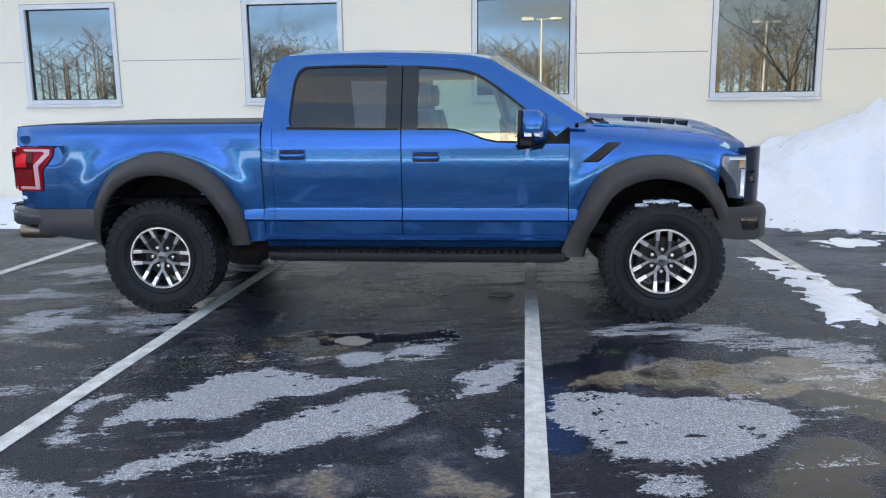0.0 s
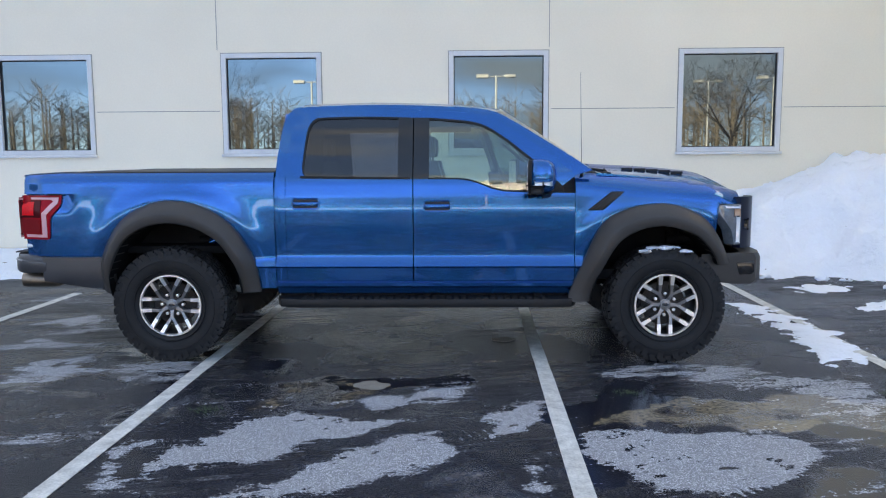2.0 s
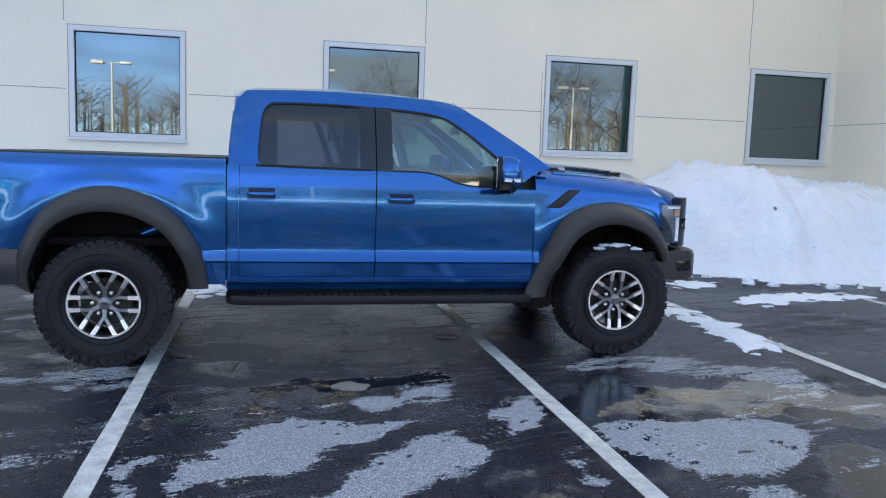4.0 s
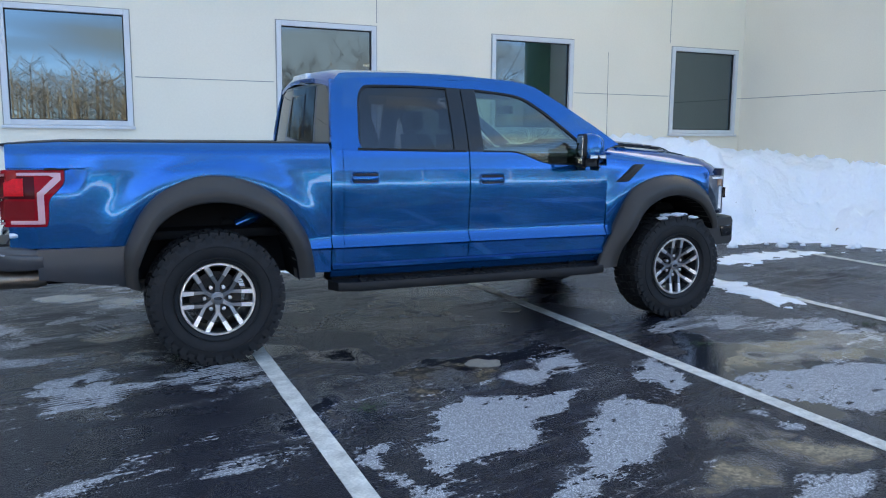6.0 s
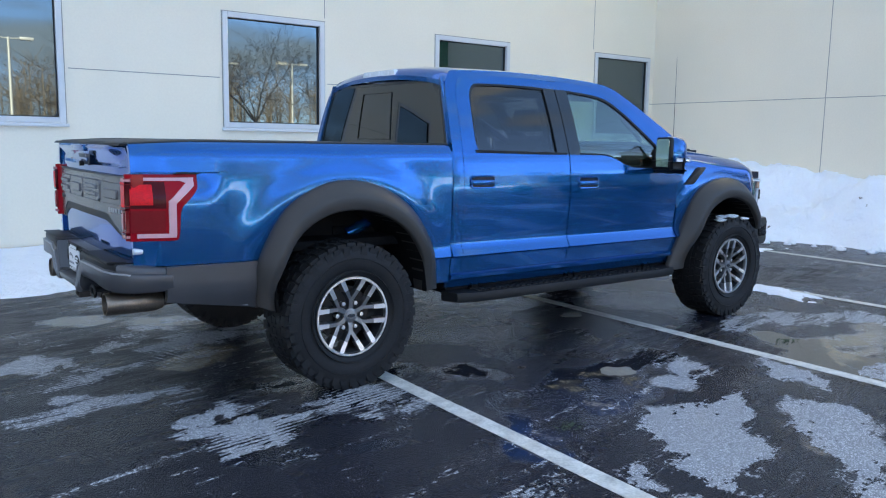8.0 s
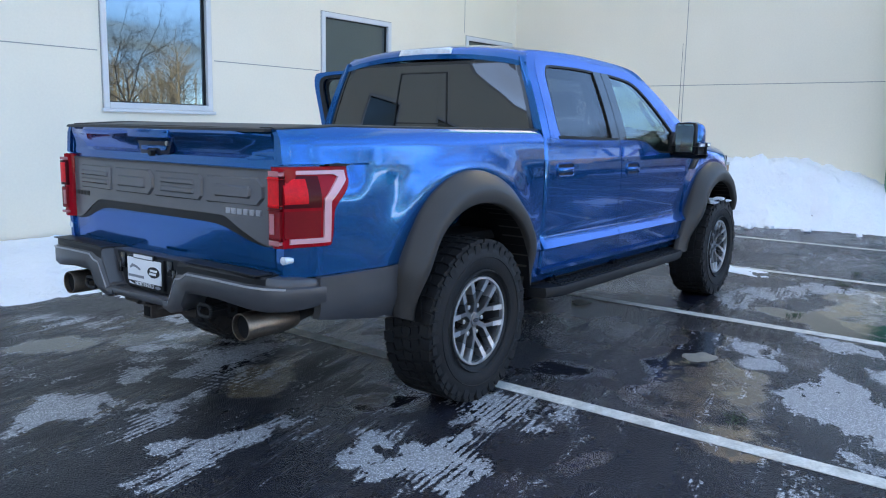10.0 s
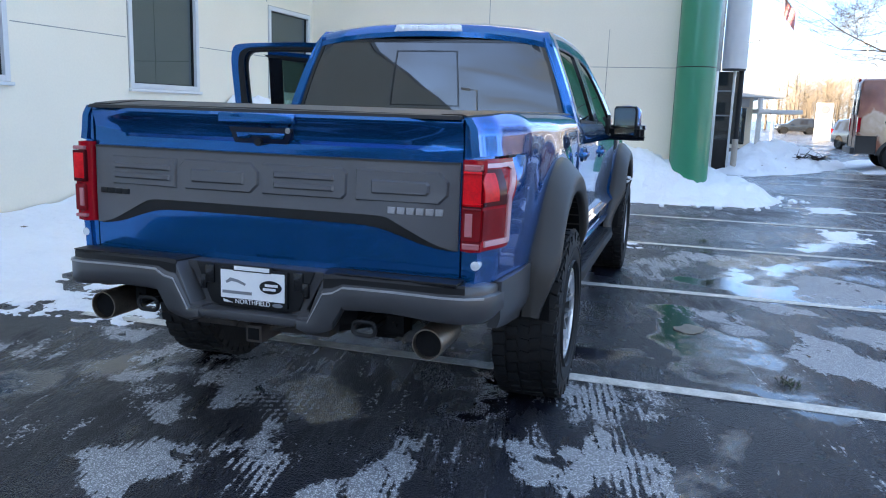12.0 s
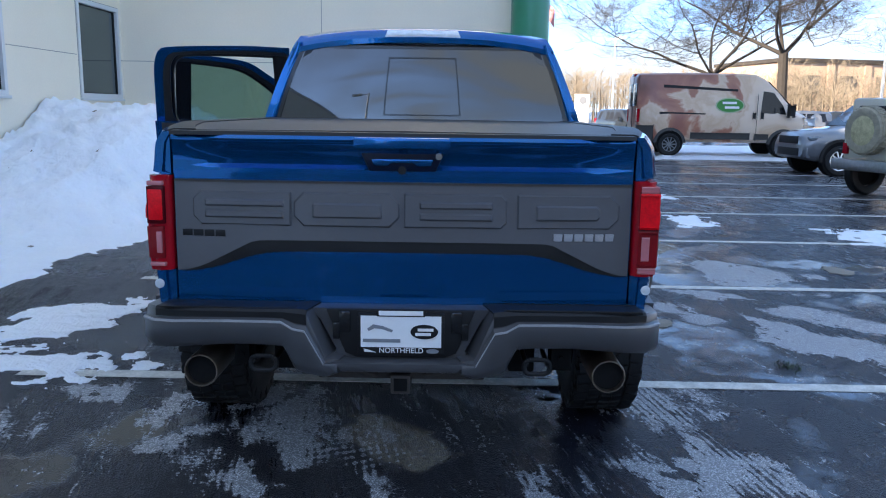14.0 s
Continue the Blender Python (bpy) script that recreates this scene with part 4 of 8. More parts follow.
thin_snow(6.4, 8.2, 2.2, 3.6, [(6.9, 3.3), (7.8, 3.2), (8.0, 2.7), (7.2, 2.6)], "thin leftover patch of snow on the asphalt", 27.0)
thin_snow(3.4, 5.2, 2.6, 3.8, [(3.7, 3.5), (4.8, 3.4), (4.9, 3.0), (3.9, 3.0)], "thin leftover patch of snow on the asphalt", 29.0, 0.3)
thin_snow(2.2, 4.0, 0.4, 2.0, [(2.5, 1.7), (3.6, 1.6), (3.7, 0.9), (2.7, 0.9)], "thin leftover patch of snow on the asphalt", 33.0, 0.4)

# ---- pickup truck: x forward from the rear axle, y to its left ----
truck = holder("pickup_truck", pose(-2.751, 6.655, 0, 0, 0, 0.8), "blue crew-cab off-road pickup truck with dark grey flares", "pickup truck")

SIDE = [(0.50, 0.90), (0.545, 0.925), (0.562, 0.962), (0.585, 0.966), (0.60, 0.945), (0.70, 0.958), (0.715, 0.985), (0.775, 0.950), (0.80, 0.947), (0.90, 0.957), (1.02, 0.967), (1.15, 0.971), (1.25, 0.966), (1.34, 0.953), (1.40, 0.938), (1.44, 0.915)]
ROWS_Z = [1.262, 1.2685, 0.50, 0.53, 0.545, 0.562, 0.585, 0.60, 0.65, 0.70, 0.715, 0.745, 0.775, 0.80, 0.85, 0.90, 0.96, 1.02, 1.06, 1.10, 1.15, 1.19, 1.22, 1.25, 1.28, 1.31, 1.34, 1.37, 1.40, 1.42, 1.44]
ROWS_Z.sort()
WB = 3.708


def side_y(x, z):
    return interp(z, SIDE)


def bed_y(x, z):
    base = interp(z, [(0.50, 0.93), (0.70, 0.945), (0.715, 0.965), (0.775, 0.945), (0.95, 0.957), (1.15, 0.962), (1.25, 0.961), (1.34, 0.955), (1.37, 0.951), (1.39, 0.942), (1.41, 0.925), (1.425, 0.908), (1.44, 0.90)])
    r = math.hypot(x - 0.02, z - 0.47)
    swell = 0.022 * math.exp(-((r - 0.74) / 0.10) ** 2) * smooth01((0.9 - abs(x)) / 0.5)
    # a sharp shoulder under the taillight and a tuck towards the tailgate
    return base + swell - 0.035 * smooth01((-0.62 - x) / 0.5) - 0.045 * smooth01((-1.0 - x) / 0.18) - smooth01((-0.62 - x) / 0.5) * interp(z, [(1.19, 0.0), (1.30, 0.012), (1.42, 0.015)]) - 0.030 * smooth01((1.2685 - z) / 0.006) * smooth01((z - 1.12) / 0.14) * smooth01((-0.72 - x) / 0.10)


def bed_top(x):
    return interp(x, [(-1.17, 1.407), (-0.85, 1.425), (0.8, 1.425)])


def fender_y(x, z):
    top = fender_top(x)
    base = interp(z, SIDE) - 0.012
    r = math.hypot(x - 3.66, z - 0.45)
    swell = 0.024 * math.exp(-((r - 0.72) / 0.11) ** 2)
    nose = 0.10 * smooth01((x - 4.0) / 0.34) ** 1.5
    roll = 0.12 * max(0.0, (z - (top - 0.11)) / 0.11) ** 2
    return base + swell - nose - roll


def fender_top(x):
    return interp(x, [(3.0, 1.425), (3.2, 1.405), (3.5, 1.378), (3.8, 1.352), (4.05, 1.322), (4.2, 1.292), (4.3, 1.262)])


R_OUT = [(-0.535, 0.53), (-0.545, 0.66), (-0.53, 0.80), (-0.40, 1.045), (-0.21, 1.175), (0.0, 1.22), (0.24, 1.175), (0.45, 1.04), (0.59, 0.84), (0.64, 0.70), (0.665, 0.52)]
R_IN = [(-0.45, 0.50), (-0.465, 0.58), (-0.455, 0.68), (-0.35, 0.90), (-0.19, 1.015), (0.0, 1.05), (0.20, 1.015), (0.375, 0.91), (0.48, 0.76), (0.515, 0.66), (0.535, 0.52)]
F_OUT = [(2.985, 0.44), (3.02, 0.55), (3.08, 0.69), (3.24, 1.03), (3.44, 1.15), (3.66, 1.185), (3.84, 1.155), (4.0, 1.07), (4.10, 0.94), (4.16, 0.81), (4.185, 0.74)]
F_IN = [(3.155, 0.45), (3.175, 0.54), (3.21, 0.64), (3.34, 0.88), (3.49, 0.985), (3.66, 1.02), (3.81, 0.995), (3.935, 0.94), (4.02, 0.85), (4.07, 0.77), (4.085, 0.73)]


def arch_line(a, b, f):
    p, q = spline(a, 40), spline(b, 40)
    return [tuple(v) for v in p * (1 - f) + q * f]


R_CUT, F_CUT = arch_line(R_OUT, R_IN, 0.35), arch_line(F_OUT, F_IN, 0.35)


def over_arch(x, cut, low):
    if x <= cut[0][0] or x >= cut[-1][0]:
        return low
    return max(low, interp(x, cut))


for s in (-1, 1):
    # bed side: behind, over and in front of the wheel
    xs = sorted(set([round(v, 3) for v in np.linspace(-1.165, 0.780, 78)] + [-0.47, -0.5]))
    bm = column_sheet(xs, lambda x: over_arch(x, R_CUT, 0.79 if x < -0.45 else 0.545), bed_top, ROWS_Z, bed_y, s, 0.03)
    part("bed_side", bm, M_BLUE, truck, smooth=28)
    # front fender
    xs = np.linspace(3.045, 4.30, 54)
    bm = column_sheet(xs, lambda x: over_arch(x, F_CUT, 0.545 if x < 3.3 else (0.93 if x < 4.10 else 1.174)), fender_top, ROWS_Z, fender_y, s, 0.03)
    part("front_fender", bm, M_BLUE, truck, smooth=28)
    # lower grey quarter skirt behind the rear flare
    bm = column_sheet(np.linspace(-1.02, -0.46, 12), lambda x: interp(x, [(-1.02, 0.60), (-0.55, 0.525), (-0.46, 0.515)]), lambda x: 0.787, [0.5, 0.53, 0.56, 0.6, 0.64, 0.70, 0.76, 0.775, 0.787], lambda x, z: 0.962 - 0.05 * smooth01((0.64 - z) / 0.12) - 0.03 * smooth01((-0.75 - x) / 0.4), s, 0.04)
    part("quarter_skirt", bm, M_BUMPER, truck, "dark grey lower quarter panel")
    # pale strip stands in for the sky glint along the skirt's lower lip
    rings = [[(x, s * (y - 0.004), z - 0.005), (x, s * (y + 0.004), z - 0.004), (x, s * (y + 0.004), z + 0.004), (x, s * (y - 0.004), z + 0.005)] for x, y, z in ((-0.92, 0.905, 0.592), (-0.75, 0.912, 0.566), (-0.58, 0.914, 0.540))]
    part("skirt_lip_glint", loft(rings), M_CREASE, truck, "pale strip painted as sky glint on the lip")
    # sill under the doors
    bm = column_sheet(np.linspace(0.787, 3.06, 24), lambda x: 0.50, lambda x: 0.60, [0.50, 0.53, 0.545, 0.562, 0.585, 0.60], lambda x, z: side_y(x, z) - 0.004, s, 0.03)
    part("rocker_panel", bm, M_BLUE, truck)
    # cab corner behind the rear door, below the belt line
    bm = column_sheet(np.linspace(0.787, 0.868, 6), lambda x: 0.58, lambda x: 1.388, ROWS_Z, lambda x, z: side_y(x, z) - 0.006 * smooth01((0.81 - x) / 0.02), s, 0.03)
    part("cab_corner", bm, M_BLUE, truck, smooth=28)
    # wheel-arch flares
    for o, i in ((R_OUT, R_IN), (F_OUT, F_IN)):
        p, q = spline(o, 44), spline(i, 44)
        rings = []
        for a, b in zip(p, q):
            ring = []
            for f, y in ((0.0, 0.93), (0.0, 0.985), (0.05, 1.012), (0.40, 1.068), (0.52, 1.082), (0.60, 1.086), (0.93, 1.080), (0.98, 1.074), (1.0, 1.060), (1.0, 0.90)):
                c = a * (1 - f) + b * f
                # the legs tuck in towards their lower ends
                ring.append((c[0], s * (0.955 + (y - 0.955) * (0.30 + 0.70 * smooth01((a[1] - 0.48) / 0.42)) if y > 0.955 else y), c[1]))
            rings.append(ring)
        part("wheel_flare", loft(rings), M_FLARE, truck, "dark grey moulded wheel-arch flare", smooth=50)
    # dark liners inside the arches
    for cx, line in ((0.0, R_IN), (WB, F_IN)):
        p = spline(line, 26)
        grid = [[(c[0], s * y, c[1]) for y in (0.52, 0.75, 1.04)] for c in p]
        part("wheel_liner", sheet(grid, 0.02, (0, 0, 1)), M_UNDER, truck)


for s in (-1, 1):
    part("inner_wheelhouse", box(-0.70, 0.74, s * 0.60, s * 0.62, 0.52, 1.38, 0.01), M_UNDER, truck)
    part("inner_wheelhouse", box(3.10, 4.2, s * 0.50, s * 0.53, 0.55, 1.30, 0.01), M_UNDER, truck)

# wheels


def tyre_mesh():
    bm = revolve([(0.232, -0.118), (0.245, -0.135), (0.30, -0.155), (0.345, -0.158), (0.385, -0.150), (0.412, -0.136), (0.421, -0.115), (0.425, 0.0), (0.421, 0.115), (0.412, 0.136), (0.385, 0.150), (0.345, 0.158), (0.30, 0.155), (0.245, 0.135), (0.232, 0.118)], 72)
    n = 42
    for k in range(n):
        a = 2 * math.pi * k / n
        rot = Matrix.Rotation(a, 4, "Y")
        long = 0.148 if k % 2 else 0.141
        for sgn in (-1, 1):
            box(0.398, 0.431, sgn * 0.088, sgn * long, -0.0255, 0.0255, 0, bm, rot @ Matrix.Rotation(sgn * 0.15, 4, "X"))
            box(0.362 if k % 2 else 0.376, 0.412, sgn * 0.135, sgn * (0.1545 if k % 2 else 0.1505), -0.0225, 0.0195, 0, bm, rot)
        rot2 = Matrix.Rotation(a + math.pi / n, 4, "Y")
        for y0, y1, sk in ((-0.080, -0.034, 0.5), (-0.026, 0.022, -0.5), (0.030, 0.080, 0.5)):
            box(0.405, 0.4335, y0, y1, -0.0195, 0.0195, 0, bm, rot2 @ Matrix.Rotation(sk * 0.35, 4, "X"))
    for r0 in (0.262, 0.335):
        revolve([(r0, -0.150), (r0 + 0.006, -0.162), (r0 + 0.012, -0.150)], 60, bm)
    return bm


def spoke_bar(pts, wid, deep, rot, bm):
    """A bar along points (r, across, depth), flat in front with sloping flanks."""
    rings = []
    for (r, t, y), w in zip(pts, wid):
        rings.append([(r, y, t - w), (r, y, t + w), (r, y + deep, t + w * 1.35), (r, y + deep, t - w * 1.35)])
    one = loft(rings)
    one.transform(rot)
    return merge(bm, one)


def rim_lip_mesh():
    return revolve([(0.2185, -0.128), (0.222, -0.142), (0.234, -0.142), (0.238, -0.134), (0.234, -0.118), (0.22, -0.118)], 72)


def wheel(x, s):
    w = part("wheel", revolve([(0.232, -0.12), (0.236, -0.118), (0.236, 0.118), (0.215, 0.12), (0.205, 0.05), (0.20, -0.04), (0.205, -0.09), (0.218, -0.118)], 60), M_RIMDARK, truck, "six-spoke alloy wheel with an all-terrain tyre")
    w.matrix_basis = pose(x, s * 0.922, 0.432, 0, 0, 0 if s < 0 else 180) @ Matrix.Rotation(radians(1 if x > 1 else 31), 4, "Y")
    tagged(part("tyre", tyre_mesh(), M_RUBBER, w, smooth=40, fix=False), "chunky black all-terrain tyre", kind="stuff")
    part("rim", rim_lip_mesh(), M_RIM, w, "machined silver rim lip", smooth=30)
    # twelve parallel bars in six pairs, bright outside and grey inside; neighbours meet in six short stems round the hub
    for k in range(12):
        sgn = -1 if k % 2 else 1
        rot = Matrix.Rotation(2 * math.pi * (k // 2) / 6 + math.pi / 2, 4, "Y")
        part("spoke", spoke_bar([(0.148, sgn * 0.0430, -0.127), (0.190, sgn * 0.0430, -0.133), (0.227, sgn * 0.0432, -0.138)], [0.0128, 0.0138, 0.0155], 0.04, rot, bmesh.new()), M_RIM, w, smooth=30)
        part("spoke_root", spoke_bar([(0.070, sgn * 0.0445, -0.112), (0.10, sgn * 0.0440, -0.118), (0.149, sgn * 0.0430, -0.1265)], [0.0095, 0.0105, 0.0118], 0.04, rot, bmesh.new()), M_RIMGREY, w, smooth=30)
        if k % 2:
            stem = Matrix.Rotation(2 * math.pi * (k // 2 + 0.5) / 6 + math.pi / 2, 4, "Y")
            part("stem", spoke_bar([(0.036, 0.0, -0.106), (0.066, 0.0, -0.112), (0.088, 0.0, -0.1135)], [0.016, 0.0125, 0.014], 0.04, stem, bmesh.new()), M_RIMGREY, w, smooth=30)
    part("hub", cyl((0, -0.109, 0), (0, -0.07, 0), 0.043, 0.050, 24, None, 0.004), M_RIMGREY, w)
    part("hub_cap", cyl((0, -0.116, 0), (0, -0.10, 0), 0.033, 0.037, 24, None, 0.003), M_RIMGREY, w)
    badge = [(0.026 * math.cos(2 * math.pi * k / 20), 0.0115 * math.sin(2 * math.pi * k / 20)) for k in range(20)]
    oval = part("cap_oval", prism(badge, -0.1175, -0.115, "y"), M_NAVY, w, "plain dark oval")
    oval.matrix_basis = Matrix.Rotation(radians(-1 if x > 1 else -31), 4, "Y")
    for k in range(6):
        a = 2 * math.pi * k / 6 + math.pi / 2
        part("lug_nut", cyl((0.080 * math.cos(a), -0.100, 0.080 * math.sin(a)), (0.080 * math.cos(a), -0.06, 0.080 * math.sin(a)), 0.0125, 0.0105, 10, None, 0.002), M_RIM, w)
    bm = cyl((0, -0.03, 0), (0, -0.01, 0), 0.165, None, 40, None, 0.003)
    cyl((0, -0.08, 0), (0, 0.1, 0), 0.075, None, 24, bm)
    part("brake_disc", bm, M_RUST, w)


for x in (0.0, WB):
    for s in (-1, 1):
        wheel(x, s)

# underbody
bm = box(-1.0, 4.15, -0.50, -0.40, 0.50, 0.66, 0.01)
box(-1.0, 4.15, 0.40, 0.50, 0.50, 0.66, 0.01, bm)
for x in (-0.9, -0.3, 0.7, 1.8, 2.8, 4.0):
    box(x, x + 0.09, -0.42, 0.42, 0.52, 0.62, 0.01, bm)
part("chassis_frame", bm, M_UNDER, truck)
part("floor_pan", box(0.6, 4.1, -0.88, 0.88, 0.60, 0.68, 0.02, box(-1.05, 0.75, -0.84, 0.84, 0.80, 0.86, 0.02)), M_UNDER, truck)
for x in (0.0, WB):
    bm = cyl((x, -0.85, 0.43), (x, 0.85, 0.43), 0.045)
    cyl((x - 0.13, 0.12, 0.43), (x + 0.13, 0.12, 0.43), 0.15, 0.11, 20, bm, 0.02)
    part("axle", bm, M_RUST, truck)
    for s in (-1, 1):
        bm = cyl((x + 0.16, s * 0.58, 0.42), (x + 0.16, s * 0.54, 1.0), 0.035)
        k = cyl((x + 0.16, s * 0.575, 0.60), (x + 0.16, s * 0.545, 0.95), 0.055, None, 14, bm)
        cyl((x + 0.10, s * 0.60, 0.88), (x + 0.30, s * 0.60, 0.88), 0.04, None, 12, bm)
        part("shock_absorber", bm, M_UNDER, truck)
sp = part("spare_wheel", revolve([(0.20, -0.12), (0.25, -0.14), (0.36, -0.14), (0.40, -0.10), (0.41, 0.0), (0.40, 0.10), (0.36, 0.14), (0.25, 0.14), (0.20, 0.12)], 40), M_RUBBER, truck, "spare tyre slung under the bed")
sp.matrix_basis = pose(-0.62, 0, 0.62, 90, 0, 0)

# cab: greenhouse rings. Half width of the leaning glass surface by height


def gy(z):
    d = max(0.0, z - 1.37)
    return 0.945 - 0.30 * d - 0.18 * d * d


CAB = [(0.795, 1.385), (0.80, 1.5), (0.822, 1.7), (0.845, 1.82), (0.885, 1.885), (0.97, 1.918), (1.5, 1.934), (2.0, 1.922), (2.40, 1.888), (2.60, 1.795), (2.80, 1.672), (3.0, 1.545), (3.17, 1.43)]
DOOR = [(0.872, 1.385), (0.88, 1.5), (0.90, 1.7), (0.922, 1.80), (0.96, 1.86), (1.05, 1.884), (1.5, 1.897), (2.0, 1.885), (2.36, 1.85), (2.55, 1.755), (2.745, 1.63), (2.93, 1.49), (3.045, 1.395)]
GLASS = [(0.985, 1.385), (0.995, 1.5), (1.012, 1.68), (1.03, 1.77), (1.07, 1.822), (1.14, 1.838), (1.5, 1.843), (2.0, 1.828), (2.31, 1.792), (2.49, 1.70), (2.655, 1.575), (2.82, 1.44), (2.945, 1.315)]


def strip(a, b, n, s, off0, off1, thick):
    p, q = spline(a, n), spline(b, n)
    grid = []
    for u, v in zip(p, q):
        row = []
        for f in (0, 0.33, 0.67, 1.0):
            c = u * (1 - f) + v * f
            row.append((c[0], s * (gy(c[1]) + off0 * (1 - f) + off1 * f), c[1]))
        grid.append(row)
    return sheet(grid, thick, (0, -s, 0))


def cut(line, x, keep_below):
    """The part of a line of points on one side of x, ended exactly there (the line rises in x)."""
    z = interp(x, line)
    return [p for p in line if p[0] < x] + [(x, z)] if keep_below else [(x, z)] + [p for p in line if p[0] > x]


def belt(x):
    return interp(x, [(0.8, 1.388), (1.83, 1.370), (2.17, 1.366), (2.25, 1.358), (2.33, 1.332), (2.42, 1.295), (2.52, 1.274), (2.7, 1.268), (3.06, 1.262)])


GAP = 0.004
for s in (-1, 1):
    part("cab_side_frame", strip(CAB, DOOR, 70, s, 0.0, 0.004, 0.05), M_BLUE, truck, smooth=40)
    for which in ("rear", "front"):
        x0, x1 = (0.872, 1.83 - GAP) if which == "rear" else (1.83 + GAP, 3.04)
        n = 26
        bm = column_sheet(np.linspace(x0, x1, n), lambda x: 0.602, belt, ROWS_Z, lambda x, z: side_y(x, z), s, 0.09)
        door = part("door", bm, M_BLUE, truck, "blue %s door%s" % (which, "" if s < 0 else " swung wide open"), smooth=28)
        d, g = cut(DOOR, 1.83, which == "rear"), cut(GLASS, 1.83, which == "rear")
        if which == "rear":
            g = [(1.085, 1.372), (1.035, 1.380), (1.004, 1.408), (0.994, 1.45)] + g[1:]
        part("window_frame", strip(d, g, 44, s, 0.006, 0.0, 0.045), M_BLUE, door, smooth=40)
        part("frame_lining", strip([(p[0] + (0.06 if p[0] < 1.2 else -0.035), p[1] - 0.032) for p in d], g, 44, s, -0.046, -0.05, 0.012), M_BLACK, door)
        # inner black channel round the glass
        ins = [(p[0] + (0.012 if p[0] < 1.2 else -0.008), p[1] - 0.014) for p in g]
        part("window_seal", strip(g, ins, 44, s, 0.001, -0.004, 0.03), M_BLACK, door)
        a, b = (1.715, 1.83 - GAP) if which == "rear" else (1.83 + GAP, 1.95)
        bm = column_sheet(np.linspace(a, b, 4), belt, lambda x: interp(x, GLASS), [1.25 + 0.04 * k for k in range(16)], lambda x, z: gy(z) + 0.001, s, 0.05)
        part("pillar_cover", bm, M_GLOSSB, door, "gloss black pillar trim")
        a, b = (0.995, 1.72) if which == "rear" else (1.945, 2.93)
        if s > 0 and which == "rear":
            b = 1.0  # this pane is wound down, only its end shows
        gl = part("window_glass", column_sheet(np.linspace(a, b, 30), lambda x: belt(x) - 0.004, lambda x: max(belt(x), min(interp(x, GLASS) - 0.004, 3.2 if x > 1.03 else 1.70)), [1.24 + 0.02 * k for k in range(31)], lambda x, z: gy(z) - 0.012, s, 0.004), G_TINT if which == "rear" else G_SIDE, door, "dark tinted glass" if which == "rear" else "lightly green tinted glass")
        bm = column_sheet(np.linspace(x0 + 0.11, x1 - 0.02, 16), lambda x: belt(x) - 0.006, lambda x: belt(x) + 0.012, [1.25 + 0.006 * k for k in range(28)], lambda x, z: gy(1.38) + 0.004, s, 0.012)
        part("belt_moulding", bm, M_BLACK, door)
        if which == "front":
            bm = prism([(2.76, 1.268), (2.955, 1.268), (2.955, 1.31), (2.82, 1.435), (2.775, 1.40)], s * 0.925, s * 0.952, "y", 0.004)
            part("mirror_base_cover", bm, M_BLACK, door)
        # handle: dark recess, bar above it
        hx = 0.915 if which == "rear" else 1.905
        hz = 1.145 if which == "rear" else 1.125
        # rounded recess rim, bowl inside it with shade put into its colour, pull bar across
        outer_r, inner_r = rounded(hx, hx + 0.215, hz, hz + 0.088, 0.026), rounded(hx + 0.012, hx + 0.203, hz + 0.011, hz + 0.077, 0.020)
        rings = [[(x, s * side_y(x, z) - s * 0.004, z) for x, z in outer_r], [(x, s * (side_y(x, z) + 0.009), z) for x, z in rounded(hx + 0.004, hx + 0.211, hz + 0.004, hz + 0.084, 0.024)],
                 [(x, s * (side_y(x, z) + 0.008), z) for x, z in inner_r], [(x, s * (side_y(x, z) - 0.004), z) for x, z in inner_r]]
        part("handle_surround", loft(rings, True, False), M_BLUE, door, smooth=40)
        h = part("handle_recess", prism(inner_r, s * 0.955, s * 0.9715, "y"), M_POCKET, door, "bowl behind the pull in blue darkened as shade")
        rings = []
        for u in np.linspace(0, 1, 15):
            xx = hx + 0.010 + 0.195 * u
            out = 0.979 + 0.026 * math.sin(math.pi * u) ** 0.45
            rings.append([(xx, s * (out - 0.016), hz + 0.027), (xx, s * (out - 0.002), hz + 0.029), (xx, s * out, hz + 0.036), (xx, s * out, hz + 0.052), (xx, s * (out - 0.003), hz + 0.058), (xx, s * (out - 0.016), hz + 0.060)])
        part("door_handle", loft(rings), M_BLUE, door, "blue pull handle", smooth=50)
        # inner trim panel
        bm = column_sheet(np.linspace(x0 + 0.05, x1 - 0.05, 8), lambda x: 0.66, lambda x: belt(x) - 0.01, [0.66, 0.8, 0.95, 1.05, 1.2, 1.25, 1.27, 1.36, 1.38], lambda x, z: side_y(x, z) - 0.093 - 0.03 * smooth01((1.2 - z) / 0.1), s, 0.02)
        part("door_trim", bm, M_TRIM, door, "black inner door lining")
        if s > 0:
            hxx = 1.83 if which == "rear" else 3.04
            door.matrix_basis = Matrix.Translation((hxx, 0.95, 0)) @ Matrix.Rotation(radians(-86 if which == "rear" else -67), 4, "Z") @ Matrix.Translation((-hxx, -0.95, 0))
    # pillar behind the doors
    bm = column_sheet(np.linspace(1.76, 1.90, 4), lambda x: 0.60, lambda x: 1.9, [0.6, 0.9, 1.2, 1.37, 1.5, 1.7, 1.88], lambda x, z: (side_y(x, z) if z < 1.37 else gy(z)) - 0.10, s, 0.05)
    part("centre_pillar", bm, M_TRIM, truck)

